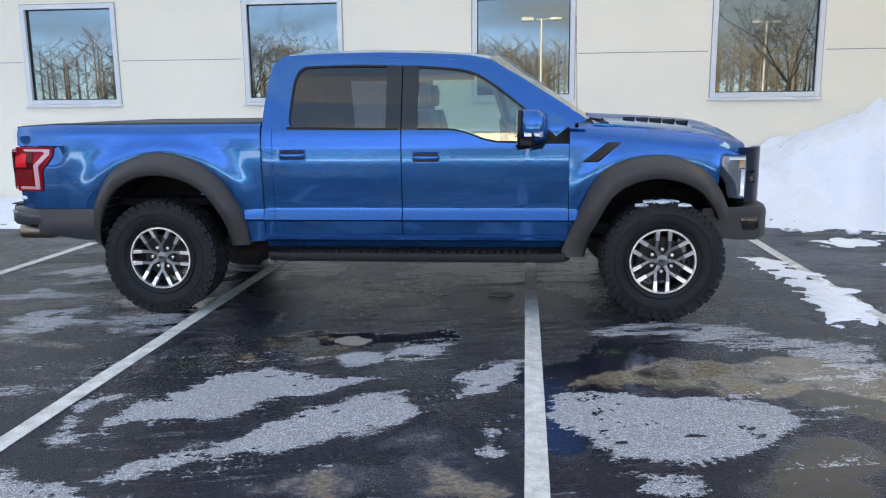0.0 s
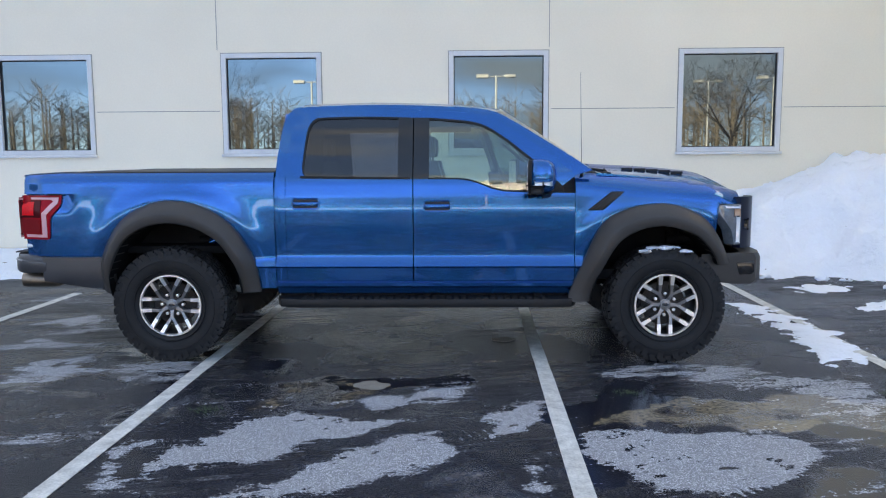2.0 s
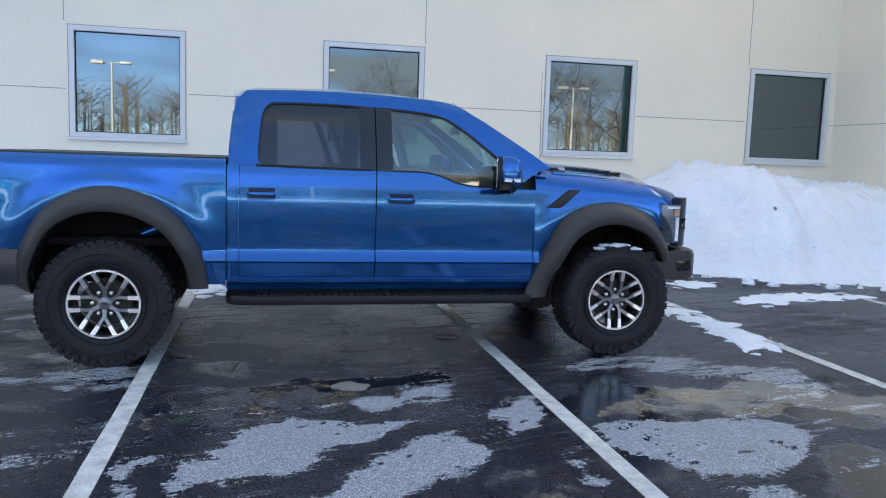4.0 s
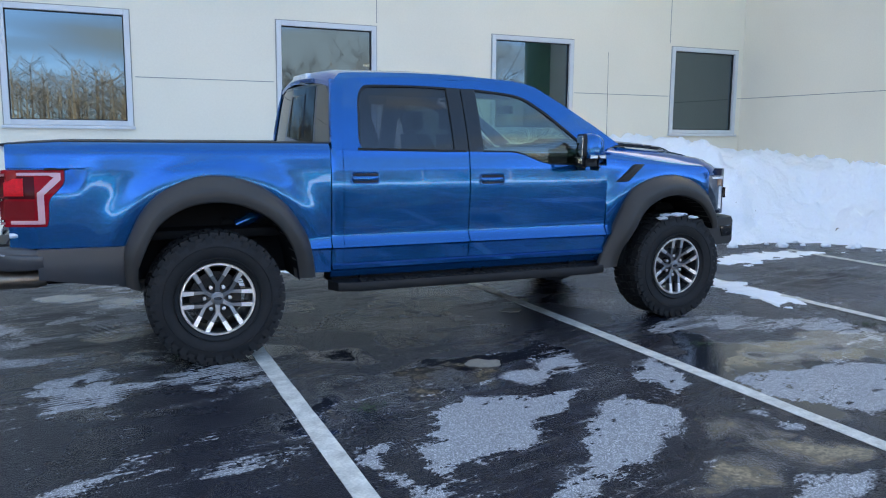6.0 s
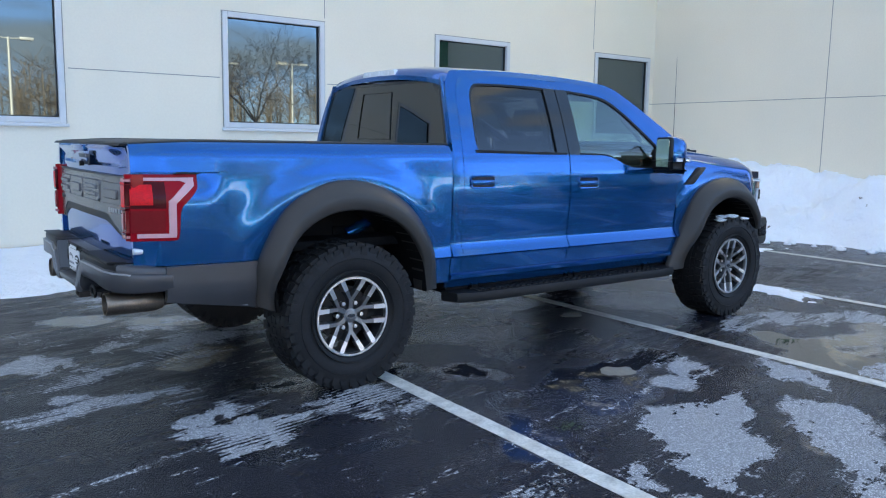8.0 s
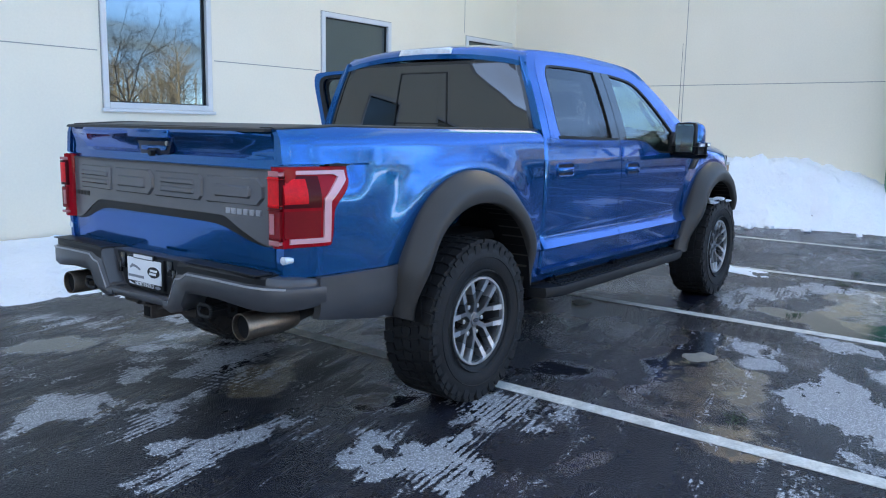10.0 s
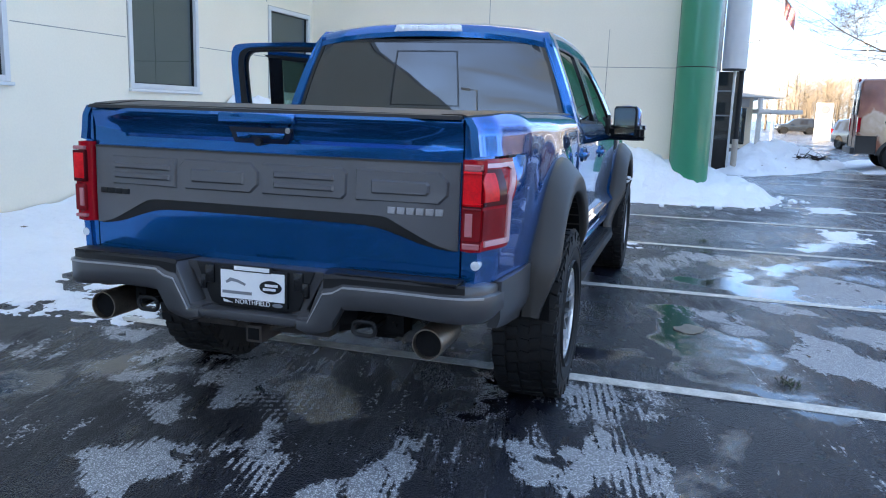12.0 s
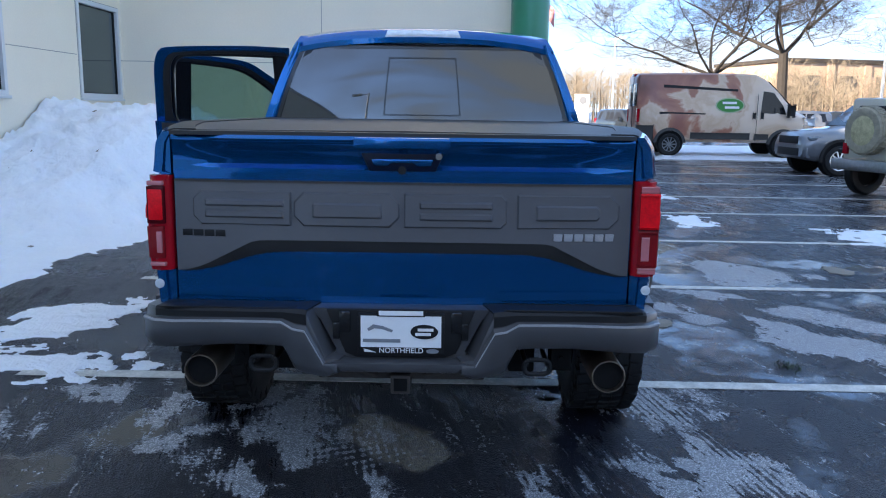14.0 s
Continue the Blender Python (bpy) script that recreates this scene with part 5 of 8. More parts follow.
# roof


def roof_z(x, v):
    rail = interp(x, [(0.80, 1.80), (0.845, 1.835), (0.885, 1.885), (0.97, 1.918), (1.5, 1.934), (2.0, 1.922), (2.40, 1.888), (2.47, 1.868)])
    crown = interp(x, [(0.80, 0.075), (0.97, 0.055), (1.5, 0.052), (2.2, 0.05), (2.47, 0.045)])
    return rail + crown * (1 - abs(v) ** 2.6)


grid = []
for x in [0.845, 0.86, 0.885, 0.92, 0.97, 1.1, 1.3, 1.5, 1.75, 2.0, 2.2, 2.33, 2.40, 2.46]:
    z0 = roof_z(x, 1)
    w = gy(z0) + 0.002
    bow = 0.06 * smooth01((x - 2.0) / 0.4)
    grid.append([(x + bow * (1 - v * v) - 0.035 * (1 - v * v) * smooth01((1.0 - x) / 0.15), w * v, roof_z(x, v) - 0.012 * (1 if abs(abs(v) - 0.80) < 0.02 and 1.0 < x < 2.3 else 0)) for v in (-1, -0.95, -0.88, -0.80, -0.72, -0.5, -0.25, 0, 0.25, 0.5, 0.72, 0.80, 0.88, 0.95, 1)])
part("roof", sheet(grid, 0.03, (0, 0, -1)), M_BLUE, truck, smooth=40)
part("headliner", box(0.95, 2.35, -0.66, 0.66, 1.855, 1.875, 0.008), M_LINER, truck)
# rear header, glass and lower back wall of the cab
BACK = [(1.36, 0.800, 0.868), (1.39, 0.802, 0.862), (1.55, 0.816, 0.815), (1.72, 0.834, 0.755), (1.845, 0.850, 0.70)]


def back_panel(z0, z1, y0, y1, off, thick, rows=8, cols=10):
    grid = []
    for z in np.linspace(z0, z1, rows):
        x = float(np.interp(z, [b[0] for b in BACK], [b[1] for b in BACK]))
        w = float(np.interp(z, [b[0] for b in BACK], [b[2] for b in BACK]))
        grid.append([(x - off - 0.035 * (1 - v * v), w * v, z) for v in np.linspace(y0, y1, cols)])
    return sheet(grid, thick, (1, 0, 0))


part("rear_window", back_panel(1.375, 1.848, -1, 1, 0.0, 0.005, 8, 20), G_REAR, truck, "dark tinted rear window")
slider = bmesh.new()
for z0, z1, a, b in ((1.455, 1.462, -0.265, 0.265), (1.783, 1.79, -0.27, 0.27), (1.455, 1.79, -0.27, -0.26), (1.455, 1.79, 0.26, 0.27)):
    merge(slider, back_panel(z0, z1, a, b, 0.006, 0.012, 4, 6))
part("sliding_pane_frame", slider, M_GLOSSB, truck)
seal = bmesh.new()
merge(seal, back_panel(1.36, 1.385, -1.02, 1.02, 0.004, 0.014, 3, 14))
merge(seal, back_panel(1.838, 1.856, -1.02, 1.02, 0.004, 0.014, 3, 14))
merge(seal, back_panel(1.375, 1.85, -1.02, -0.985, 0.004, 0.014, 8, 3))
merge(seal, back_panel(1.375, 1.85, 0.985, 1.02, 0.004, 0.014, 8, 3))
part("rear_window_seal", seal, M_GLOSSB, truck)
for s in (-1, 1):
    grid = []
    for z in np.linspace(1.30, 1.87, 12):
        x = float(np.interp(z, [b[0] for b in BACK], [b[1] for b in BACK]))
        w = float(np.interp(z, [b[0] for b in BACK], [b[2] for b in BACK]))
        e = gy(z) + 0.0
        xe = float(np.interp(z, [c[1] for c in CAB[:5]], [c[0] for c in CAB[:5]]))
        grid.append([(x - 0.006, s * (w + 0.012), z), (x - 0.012, s * (w + (e - w) * 0.4), z), (x - 0.008, s * (w + (e - w) * 0.75), z), (xe + 0.004, s * (e - 0.006), z), (xe + 0.02, s * (e + 0.001), z)])
    part("rear_pillar", sheet(grid, 0.03, (1, -s * 0.3, 0)), M_BLUE, truck, smooth=60)
part("cab_back", box(0.78, 0.82, -0.90, 0.90, 0.66, 1.38, 0.015), M_BLUE, truck)
# high brake lamp
bm = prism([(-0.225, 1.897), (0.225, 1.897), (0.205, 1.945), (-0.205, 1.945)], 0.815, 0.90, "x", 0.006)
ch = part("high_brake_lamp", bm, M_CLEARLENS, truck, "clear lens high-mounted lamp")
for k in range(9):
    part("reflector_cell", box(0.8135, 0.82, -0.187 + 0.042 * k, -0.147 + 0.042 * k, 1.902, 1.939, 0.001), M_CLEARLENS, ch)
# windshield and cowl
grid = []
for f in np.linspace(0, 1, 10):
    x, z, w = 2.45 + 0.72 * f, 1.885 - 0.45 * f, 0.70 + 0.135 * f
    grid.append([(x + 0.10 * (1 - v * v), w * v, z + 0.045 * (1 - v * v) * (1 - f)) for v in np.linspace(-1, 1, 15)])
part("windshield", sheet(grid, 0.006, (-0.5, 0, -0.8)), G_SHIELD, truck, "raked windshield", smooth=60)
part("cowl", box(3.08, 3.34, -0.80, 0.80, 1.36, 1.415, 0.02), M_BLACK, truck)
for s in (-1, 1):
    bm = cyl((3.28, s * 0.62 - 0.1, 1.425), (3.12, s * 0.15 - 0.1, 1.45), 0.010, 0.006, 8)
    cyl((3.31, s * 0.62 - 0.1, 1.40), (3.28, s * 0.62 - 0.1, 1.43), 0.018, None, 10, bm)
    box(3.10, 3.14, s * 0.15 - 0.35, s * 0.15 + 0.12, 1.44, 1.455, 0.003, bm)
    part("wiper", bm, M_BLACK, truck)
part("antenna", cyl((3.10, -0.86, 1.40), (3.08, -0.87, 2.15), 0.0022, 0.0012, 8, cyl((3.10, -0.86, 1.39), (3.10, -0.86, 1.43), 0.014, 0.008, 12)), M_BLACK, truck)

# hood with raised middle and vents
grid = []
for x in [3.22, 3.3, 3.45, 3.6, 3.75, 3.9, 4.02, 4.12, 4.22, 4.32, 4.38, 4.42, 4.445]:
    edge = fender_top(min(x, 4.25)) + 0.004
    wid = interp(x, [(3.2, 0.835), (3.9, 0.80), (4.2, 0.77), (4.445, 0.70)])
    up = interp(x, [(3.2, 0.030), (3.6, 0.045), (4.0, 0.05), (4.25, 0.048), (4.445, 0.01)])
    drop = interp(x, [(4.1, 0.0), (4.32, 0.012), (4.38, 0.03), (4.42, 0.06), (4.445, 0.11)])
    row = []
    for v in (-1, -0.97, -0.9, -0.75, -0.6, -0.52, -0.45, -0.3, -0.15, 0, 0.15, 0.3, 0.45, 0.52, 0.6, 0.75, 0.9, 0.97, 1):
        bulge = 0.035 * smooth01((0.56 - abs(v)) / 0.10) * smooth01((4.4 - x) / 0.3)
        row.append((x - 0.10 * v * v * smooth01((x - 3.9) / 0.4), wid * v, edge + up * (1 - v ** 4) + bulge - drop))
    grid.append(row)
part("hood", sheet(grid, 0.03, (0, 0, -1)), M_BLUE, truck, smooth=35)
for s in (-1, 1):
    bm = bmesh.new()
    for k in range(5):
        x = 3.48 + 0.10 * k
        top = fender_top(x + 0.04) + 0.004 + interp(x, [(3.2, 0.030), (3.6, 0.045), (4.0, 0.05)]) * 0.96 + 0.035
        box(x, x + 0.088, s * 0.36 - 0.10, s * 0.36 + 0.10, top - 0.035, top - 0.014, 0.004, bm, None)
    part("hood_vent", bm, M_BLACK, truck, "black slotted hood vent", fix=False)
    # fender vent: slanted dark slot with two fins
    quad = [(3.13, 1.132), (3.25, 1.132), (3.405, 1.272), (3.31, 1.272)]
    v = part("fender_vent", prism(quad, s * 0.93, s * 0.9745, "y", 0.006), M_BLACK, truck, "slanted black fender vent")
    for k in range(3):
        f = 0.25 + 0.25 * k
        a = [(3.13 + 0.12 * f - 0.008, 1.14), (3.13 + 0.12 * f + 0.012, 1.14), (3.31 + 0.095 * f + 0.012, 1.266), (3.31 + 0.095 * f - 0.008, 1.266)]
        part("vent_fin", prism(a, s * 0.97, s * 0.984, "y", 0.003), M_FLARE, v)

# front end
bm = box(4.30, 4.43, -0.68, 0.68, 0.84, 1.20, 0.03)
for k in range(3):
    box(4.42, 4.455, -0.64, 0.64, 0.88 + 0.10 * k, 0.93 + 0.10 * k, 0.008, bm)
part("grille", bm, M_BLACK, truck, "black grille with bold bars")
for s in (-1, 1):
    pts = [(4.107, 1.166, 0.925), (4.15, 1.169, 0.917), (4.20, 1.171, 0.908), (4.245, 1.171, 0.897), (4.288, 1.171, 0.884)]
    low = [(4.113, 1.108, 0.932), (4.165, 1.045, 0.922), (4.215, 0.975, 0.912), (4.240, 0.868, 0.905), (4.288, 0.868, 0.892)]
    grid = []
    for a, b in zip(pts, low):
        grid.append([(a[0] * (1 - f) + b[0] * f + 0.006 * math.sin(math.pi * f), s * (a[2] * (1 - f) + b[2] * f + 0.012), a[1] * (1 - f) + b[1] * f) for f in np.linspace(0, 1, 7)])
    hl = part("headlight", sheet(grid, 0.08, (-0.7, -s * 0.7, 0)), M_HEADLAMP, truck, "clear headlight with an amber marker", smooth=60)
    part("running_light", box(4.13, 4.275, s * 0.86, s * 0.927, 1.142, 1.160, 0.005), M_CLEARLENS, hl, "pale light strip")
    part("running_light", box(4.252, 4.280, s * 0.86, s * 0.912, 0.885, 1.075, 0.006), M_CLEARLENS, hl, "pale light strip")
    part("amber_marker", box(4.235, 4.278, s * 0.86, s * 0.916, 1.085, 1.138, 0.008), M_AMBER, hl)
    grid = [[(x, s * (y + 0.012), z) for z in (0.84, 0.9, 1.0, 1.1, 1.18, 1.225)] for x, y in ((4.290, 0.885), (4.345, 0.855), (4.395, 0.80), (4.43, 0.72), (4.438, 0.66))]
    part("nose_surround", sheet(grid, 0.06, (-0.7, -s * 0.7, 0)), M_POCKET, truck, "dark blue grille surround", smooth=60)
    part("lamp_bezel", box(4.30, 4.352, s * 0.80, s * 0.878, 0.985, 1.055, 0.01), M_GLOSSB, hl)
# front bumper: wraps round the corners


def bumper_loft(path, prof):
    rings = []
    for (x, y, nx, ny, lo, hi, dep) in path:
        rings.append([(x + nx * dep * d, y + ny * dep * d, lo + (hi - lo) * h) for d, h in prof])
    return loft(rings)


path = []
for y in (-0.955, -0.95, -0.90, -0.80, -0.6, -0.4, 0.0, 0.4, 0.6, 0.80, 0.90, 0.95, 0.955):
    a = abs(y)
    x = interp(a, [(0, 4.49), (0.6, 4.485), (0.80, 4.475), (0.90, 4.445), (0.95, 4.395), (0.955, 4.15)])
    path.append((x, y, -1, 0, interp(a, [(0, 0.58), (0.6, 0.58), (0.8, 0.57), (0.95, 0.575), (0.955, 0.60)]), interp(a, [(0, 0.83), (0.95, 0.81), (0.955, 0.80)]), 0.16))
part("front_bumper", bumper_loft(path, [(0.2, 0.0), (0.0, 0.12), (0.0, 0.85), (0.12, 1.0), (1.0, 1.0), (1.0, 0.0)]), M_FLARE, truck, "dark grey steel front bumper")
for s in (-1, 1):
    part("fog_recess", prism([(4.25, 0.735), (4.375, 0.75), (4.385, 0.668), (4.36, 0.648), (4.275, 0.645)], s * 0.94, s * 0.962, "y", 0.006), M_GLOSSB, truck, "dark bumper side recess")
    part("fog_lamp", box(4.40, 4.47, s * 0.70, s * 0.80, 0.66, 0.745, 0.015), M_CLEARLENS, truck)
part("skid_plate", prism([(3.95, 0.48), (4.10, 0.46), (4.36, 0.58), (4.36, 0.62), (3.95, 0.56)], -0.62, 0.62, "y", 0.01), M_RUST, truck)

# side mirrors
for s in (-1, 1):
    rings = []
    for x, k in ((2.80, 0.80), (2.815, 0.98), (2.86, 1.0), (2.91, 0.92), (2.95, 0.70), (2.965, 0.35)):
        ring = []
        for u in range(16):
            a = 2 * math.pi * u / 16
            cy, cz = math.cos(a), math.sin(a)
            ey = 0.105 * abs(cy) ** 0.5 * (1 if cy > 0 else -1)
            ez = 0.128 * abs(cz) ** 0.5 * (1 if cz > 0 else -1)
            ring.append((x, s * (1.105 + k * ey * 0.92), 1.405 + k * ez))
        rings.append(ring)
    mi = part("side_mirror", loft(rings), M_BLUE if s < 0 else M_BLUE, truck, "blue and black door mirror", smooth=50)
    mi.matrix_basis = Matrix.Translation((2.80, s * 1.0, -0.018)) @ Matrix.Rotation(radians(s * 20), 4, "Z") @ Matrix.Translation((-2.85, -s * 1.0, 0))
    part("mirror_shell", box(2.80, 2.90, s * 1.01, s * 1.20, 1.282, 1.345, 0.03), M_BLACK, mi)
    part("mirror_rim", prism([(s * 1.018, 1.285), (s * 1.192, 1.285), (s * 1.206, 1.31), (s * 1.206, 1.50), (s * 1.192, 1.525), (s * 1.018, 1.525), (s * 1.004, 1.50), (s * 1.004, 1.31)], 2.785, 2.815, "x", 0.008), M_BLACK, mi)
    part("mirror_glass", prism([(s * 1.022, 1.30), (s * 1.188, 1.30), (s * 1.195, 1.495), (s * 1.18, 1.512), (s * 1.03, 1.512), (s * 1.015, 1.495)], 2.780, 2.785, "x", 0.0), material("mirror_silver", (0.55, 0.60, 0.64), 0.02, 1.0, 0.02), mi, smooth=0)
    part("mirror_arm", prism([(2.80, 1.30), (2.92, 1.30), (2.92, 1.345), (2.80, 1.36)], s * 0.94, s * 1.05, "y", 0.01), M_BLACK, mi)
    part("turn_repeater", box(2.84, 2.955, s * 1.07, s * 1.21, 1.345, 1.37, 0.006), M_CLEARLENS, mi)

# blue damper reservoirs beside the rear springs
for s in (-1, 1):
    res = part("damper_reservoir", cyl((0.19, s * 0.63, 0.86), (0.37, s * 0.63, 0.94), 0.038, None, 18, None, 0.006), M_BLUE, truck, "blue damper reservoir")
    part("reservoir_cap", cyl((0.37, s * 0.63, 0.94), (0.40, s * 0.63, 0.953), 0.030, None, 18), M_CHROME, res)

# running boards
for s in (-1, 1):
    part("sill_guard", box(0.80, 3.04, s * 0.70, s * 0.865, 0.47, 0.60, 0.015), M_UNDER, truck)
    path = [(0.78, 0.88, 0.02), (0.82, 0.98, 0.10), (0.96, 1.02, 0.16), (2.86, 1.02, 0.16), (3.02, 0.99, 0.12), (3.06, 0.90, 0.03)]
    rings = []
    for x, yo, w in path:
        rings.append([(x, s * yo, 0.408), (x, s * (yo + 0.008), 0.435), (x, s * yo, 0.470), (x, s * (yo - w), 0.476), (x, s * (yo - w), 0.408)])
    rb = part("running_board", loft(rings), M_BLACK, truck, "black ribbed running board")
    bm = bmesh.new()
    for k in range(34):
        for j in range(3):
            box(0.98 + 0.055 * k, 1.016 + 0.055 * k, s * (0.885 + 0.042 * j), s * (0.912 + 0.042 * j), 0.471, 0.479, 0, bm)
    part("tread_studs", bm, M_BLACK, rb, fix=False, smooth=0)
    for x in (1.0, 1.9, 2.75):
        part("bracket", box(x, x + 0.06, s * 0.55, s * 0.90, 0.43, 0.50, 0.01), M_UNDER, rb)

# soft bed cover, rails
rings = []
for x, w in ((-1.15, 0.775), (-1.0, 0.79), (-0.85, 0.81), (-0.5, 0.86), (0.2, 0.862), (0.77, 0.86)):
    z = bed_top(x) + 0.006
    rings.append([(x, -w, z - 0.03), (x, w, z - 0.03), (x, w, z - 0.006), (x, w - 0.02, z), (x, 0, z + 0.004), (x, -w + 0.02, z), (x, -w, z - 0.006)])
part("bed_cover", loft(rings), M_VINYL, truck, "black soft tonneau cover", smooth=50)
for s in (-1, 1):
    rings = []
    for x in np.linspace(-1.155, 0.780, 24):
        e = bed_y(x, 1.425) + 0.004
        d = bed_top(x) - 1.425
        rings.append([(x, s * (e - 0.10), 1.42 + d), (x, s * e, 1.418 + d), (x, s * (e - 0.004), 1.430 + d), (x, s * (e - 0.02), 1.435 + d), (x, s * (e - 0.10), 1.435 + d)])
    part("bed_rail_cap", loft(rings), M_BLACK, truck)

# tailgate


def gate_x(y, z):
    w = smooth01((0.80 - abs(y)) / 0.22)
    lip = interp(z, [(0.78, 0.0), (0.80, 0.006), (0.92, 0.014), (1.0, 0.020), (1.24, 0.010), (1.262, 0.012), (1.285, 0.013), (1.30, 0.008 - 0.010 * w), (1.33, 0.012), (1.352, 0.028), (1.375, 0.05), (1.388, 0.055), (1.40, 0.045)])
    return -1.148 - lip * (0.35 + 0.65 * w) - 0.022 * (1 - (y / 0.82) ** 2)


zs = [0.802, 0.815, 0.84, 0.88, 0.92, 0.96, 1.0, 1.06, 1.12, 1.18, 1.235, 1.247, 1.262, 1.275, 1.285, 1.292, 1.30, 1.315, 1.33, 1.345, 1.355, 1.365, 1.375, 1.382, 1.388, 1.394, 1.40]
ys = np.concatenate([np.linspace(-0.805, -0.55, 10), np.linspace(-0.5, 0.5, 13), np.linspace(0.55, 0.805, 10)])
tailgate = part("tailgate", sheet([[(gate_x(y, z), y, z) for y in ys] for z in zs], 0.05, (1, 0, 0)), M_BLUE, truck, "blue tailgate with a grey central panel", smooth=35)


def on_gate(poly, off, thick, mat, name, label="", parent=None, b=0.0):
    """A flat outline in (y, z), laid on the tailgate."""
    c = sum(gate_x(y, z) for y, z in poly) / len(poly)
    return part(name, prism(poly, c - off, c - off + thick, "x", b), mat, parent or tailgate, label)


def gate_strip(top, bot, off, thick, n=60):
    p, q = spline(top, n) if len(top) > 2 else np.array([np.array(top[0]) * (1 - f) + np.array(top[1]) * f for f in np.linspace(0, 1, n)]), spline(bot, n)
    grid = []
    for y in np.linspace(top[0][0], top[-1][0], n):
        zt, zb = float(np.interp(y, p[:, 0], p[:, 1])), float(np.interp(y, q[:, 0], q[:, 1]))
        grid.append([(gate_x(y, zt + (zb - zt) * f) - off, y, zt + (zb - zt) * f) for f in np.linspace(0, 1, 6)])
    return sheet(grid, thick, (1, 0, 0))


lowg = [(-0.80, 0.918), (-0.765, 0.922), (-0.70, 0.942), (-0.60, 0.992), (-0.54, 1.022), (-0.48, 1.034), (0.0, 1.036), (0.48, 1.034), (0.54, 1.022), (0.60, 0.992), (0.70, 0.942), (0.765, 0.922), (0.80, 0.918)]
lowb = [(-0.785, 0.915), (-0.74, 0.918), (-0.66, 0.935), (-0.56, 0.968), (-0.48, 0.988), (-0.38, 0.995), (0.0, 0.997), (0.38, 0.995), (0.48, 0.988), (0.56, 0.968), (0.66, 0.935), (0.74, 0.918), (0.785, 0.915)]
part("grey_panel", gate_strip([(-0.80, 1.238), (0.80, 1.238)], lowg, 0.010, 0.02), M_APPLIQUE, tailgate, "dark grey embossed panel")
part("black_band", gate_strip([(-0.785, 1.0), (-0.76, 1.05), (0.76, 1.05), (0.785, 1.0)], lowb, 0.005, 0.012), M_BLACK, tailgate, "black arched band")
part("panel_edge", gate_strip([(-0.80, 1.244), (0.80, 1.244)], [(-0.80, 1.235), (0.0, 1.235), (0.80, 1.235)], 0.012, 0.012), M_FLARE, tailgate)


def inset(poly, d):
    """The outline moved inward by d, corners mitred."""
    out, n = [], len(poly)
    for k in range(n):
        p, q, r = [Vector((*poly[i % n], 0)).to_2d() for i in (k - 1, k, k + 1)]
        u, v = (q - p).normalized(), (r - q).normalized()
        nu, nv = Vector((-u.y, u.x)), Vector((-v.y, v.x))
        m = (nu + nv) / max(0.2, 1 + nu.dot(nv))
        out.append((q.x + m.x * d, q.y + m.y * d))
    return out


def gate_plate(poly, base, high, slope):
    """A raised plate on the tailgate with sloping edges; the outline runs anticlockwise in (y, z)."""
    rings = []
    for ring, up in ((poly, -0.004), (poly, base), (inset(poly, slope), base + high)):
        rings.append([(gate_x(y, z) - 0.010 - up, y, z) for y, z in ring])
    return loft(rings, closed=True, caps=True)


def chamfered(y0, y1, z0, z1, c0, c1):
    """Corners of a block; c0 is the cut at its y0 end, c1 at its y1 end."""
    return [(y0, z0 + c0), (y0 + c0, z0), (y1 - c1, z0), (y1, z0 + c1), (y1, z1 - c1), (y1 - c1, z1), (y0 + c0, z1), (y0, z1 - c0)]


# embossed blocks across the panel: plain bars and chamfered plates with sunk slots
RAISED = [
    (chamfered(0.386, 0.735, 1.086, 1.207, 0.003, 0.030), 0.0), (chamfered(0.410, 0.690, 1.153, 1.180, 0.004, 0.004), 0.011), (chamfered(0.410, 0.690, 1.113, 1.140, 0.004, 0.004), 0.011),
    (chamfered(0.008, 0.378, 1.086, 1.207, 0.035, 0.035), 0.0), (chamfered(0.068, 0.312, 1.117, 1.170, 0.006, 0.006), 0.011),
    (chamfered(-0.365, -0.006, 1.086, 1.207, 0.020, 0.003), 0.0), (chamfered(-0.315, -0.060, 1.153, 1.180, 0.004, 0.004), 0.011), (chamfered(-0.315, -0.060, 1.113, 1.140, 0.004, 0.004), 0.011),
    (chamfered(-0.760, -0.400, 1.086, 1.207, 0.035, 0.003), 0.0), (chamfered(-0.690, -0.465, 1.117, 1.170, 0.012, 0.004), 0.011),
]
for poly, base in RAISED:
    part("embossed_block", gate_plate(poly, base, 0.011 if base == 0 else 0.008, 0.0065), M_APPLIQUE, tailgate, "raised grey block", smooth=0)
for k in range(6):
    y = -0.53 - 0.0365 * k
    on_gate([(y, 1.045), (y, 1.07), (y - 0.031, 1.07), (y - 0.028, 1.045)], 0.016, 0.01, M_CREASE, "badge_bar", "small silver badge bar", None, 0.002)
for k in range(4):
    y = 0.775 - 0.04 * k
    on_gate([(y, 1.045), (y, 1.068), (y - 0.034, 1.068), (y - 0.034, 1.045)], 0.015, 0.01, M_BLACK, "badge_bar", "small black badge bar", None, 0.002)
part("gate_cap", prism([(-1.203, 1.398), (-1.135, 1.398), (-1.135, 1.414), (-1.192, 1.412)], -0.80, 0.80, "y", 0.004), M_BLACK, tailgate, "black plastic top edge")
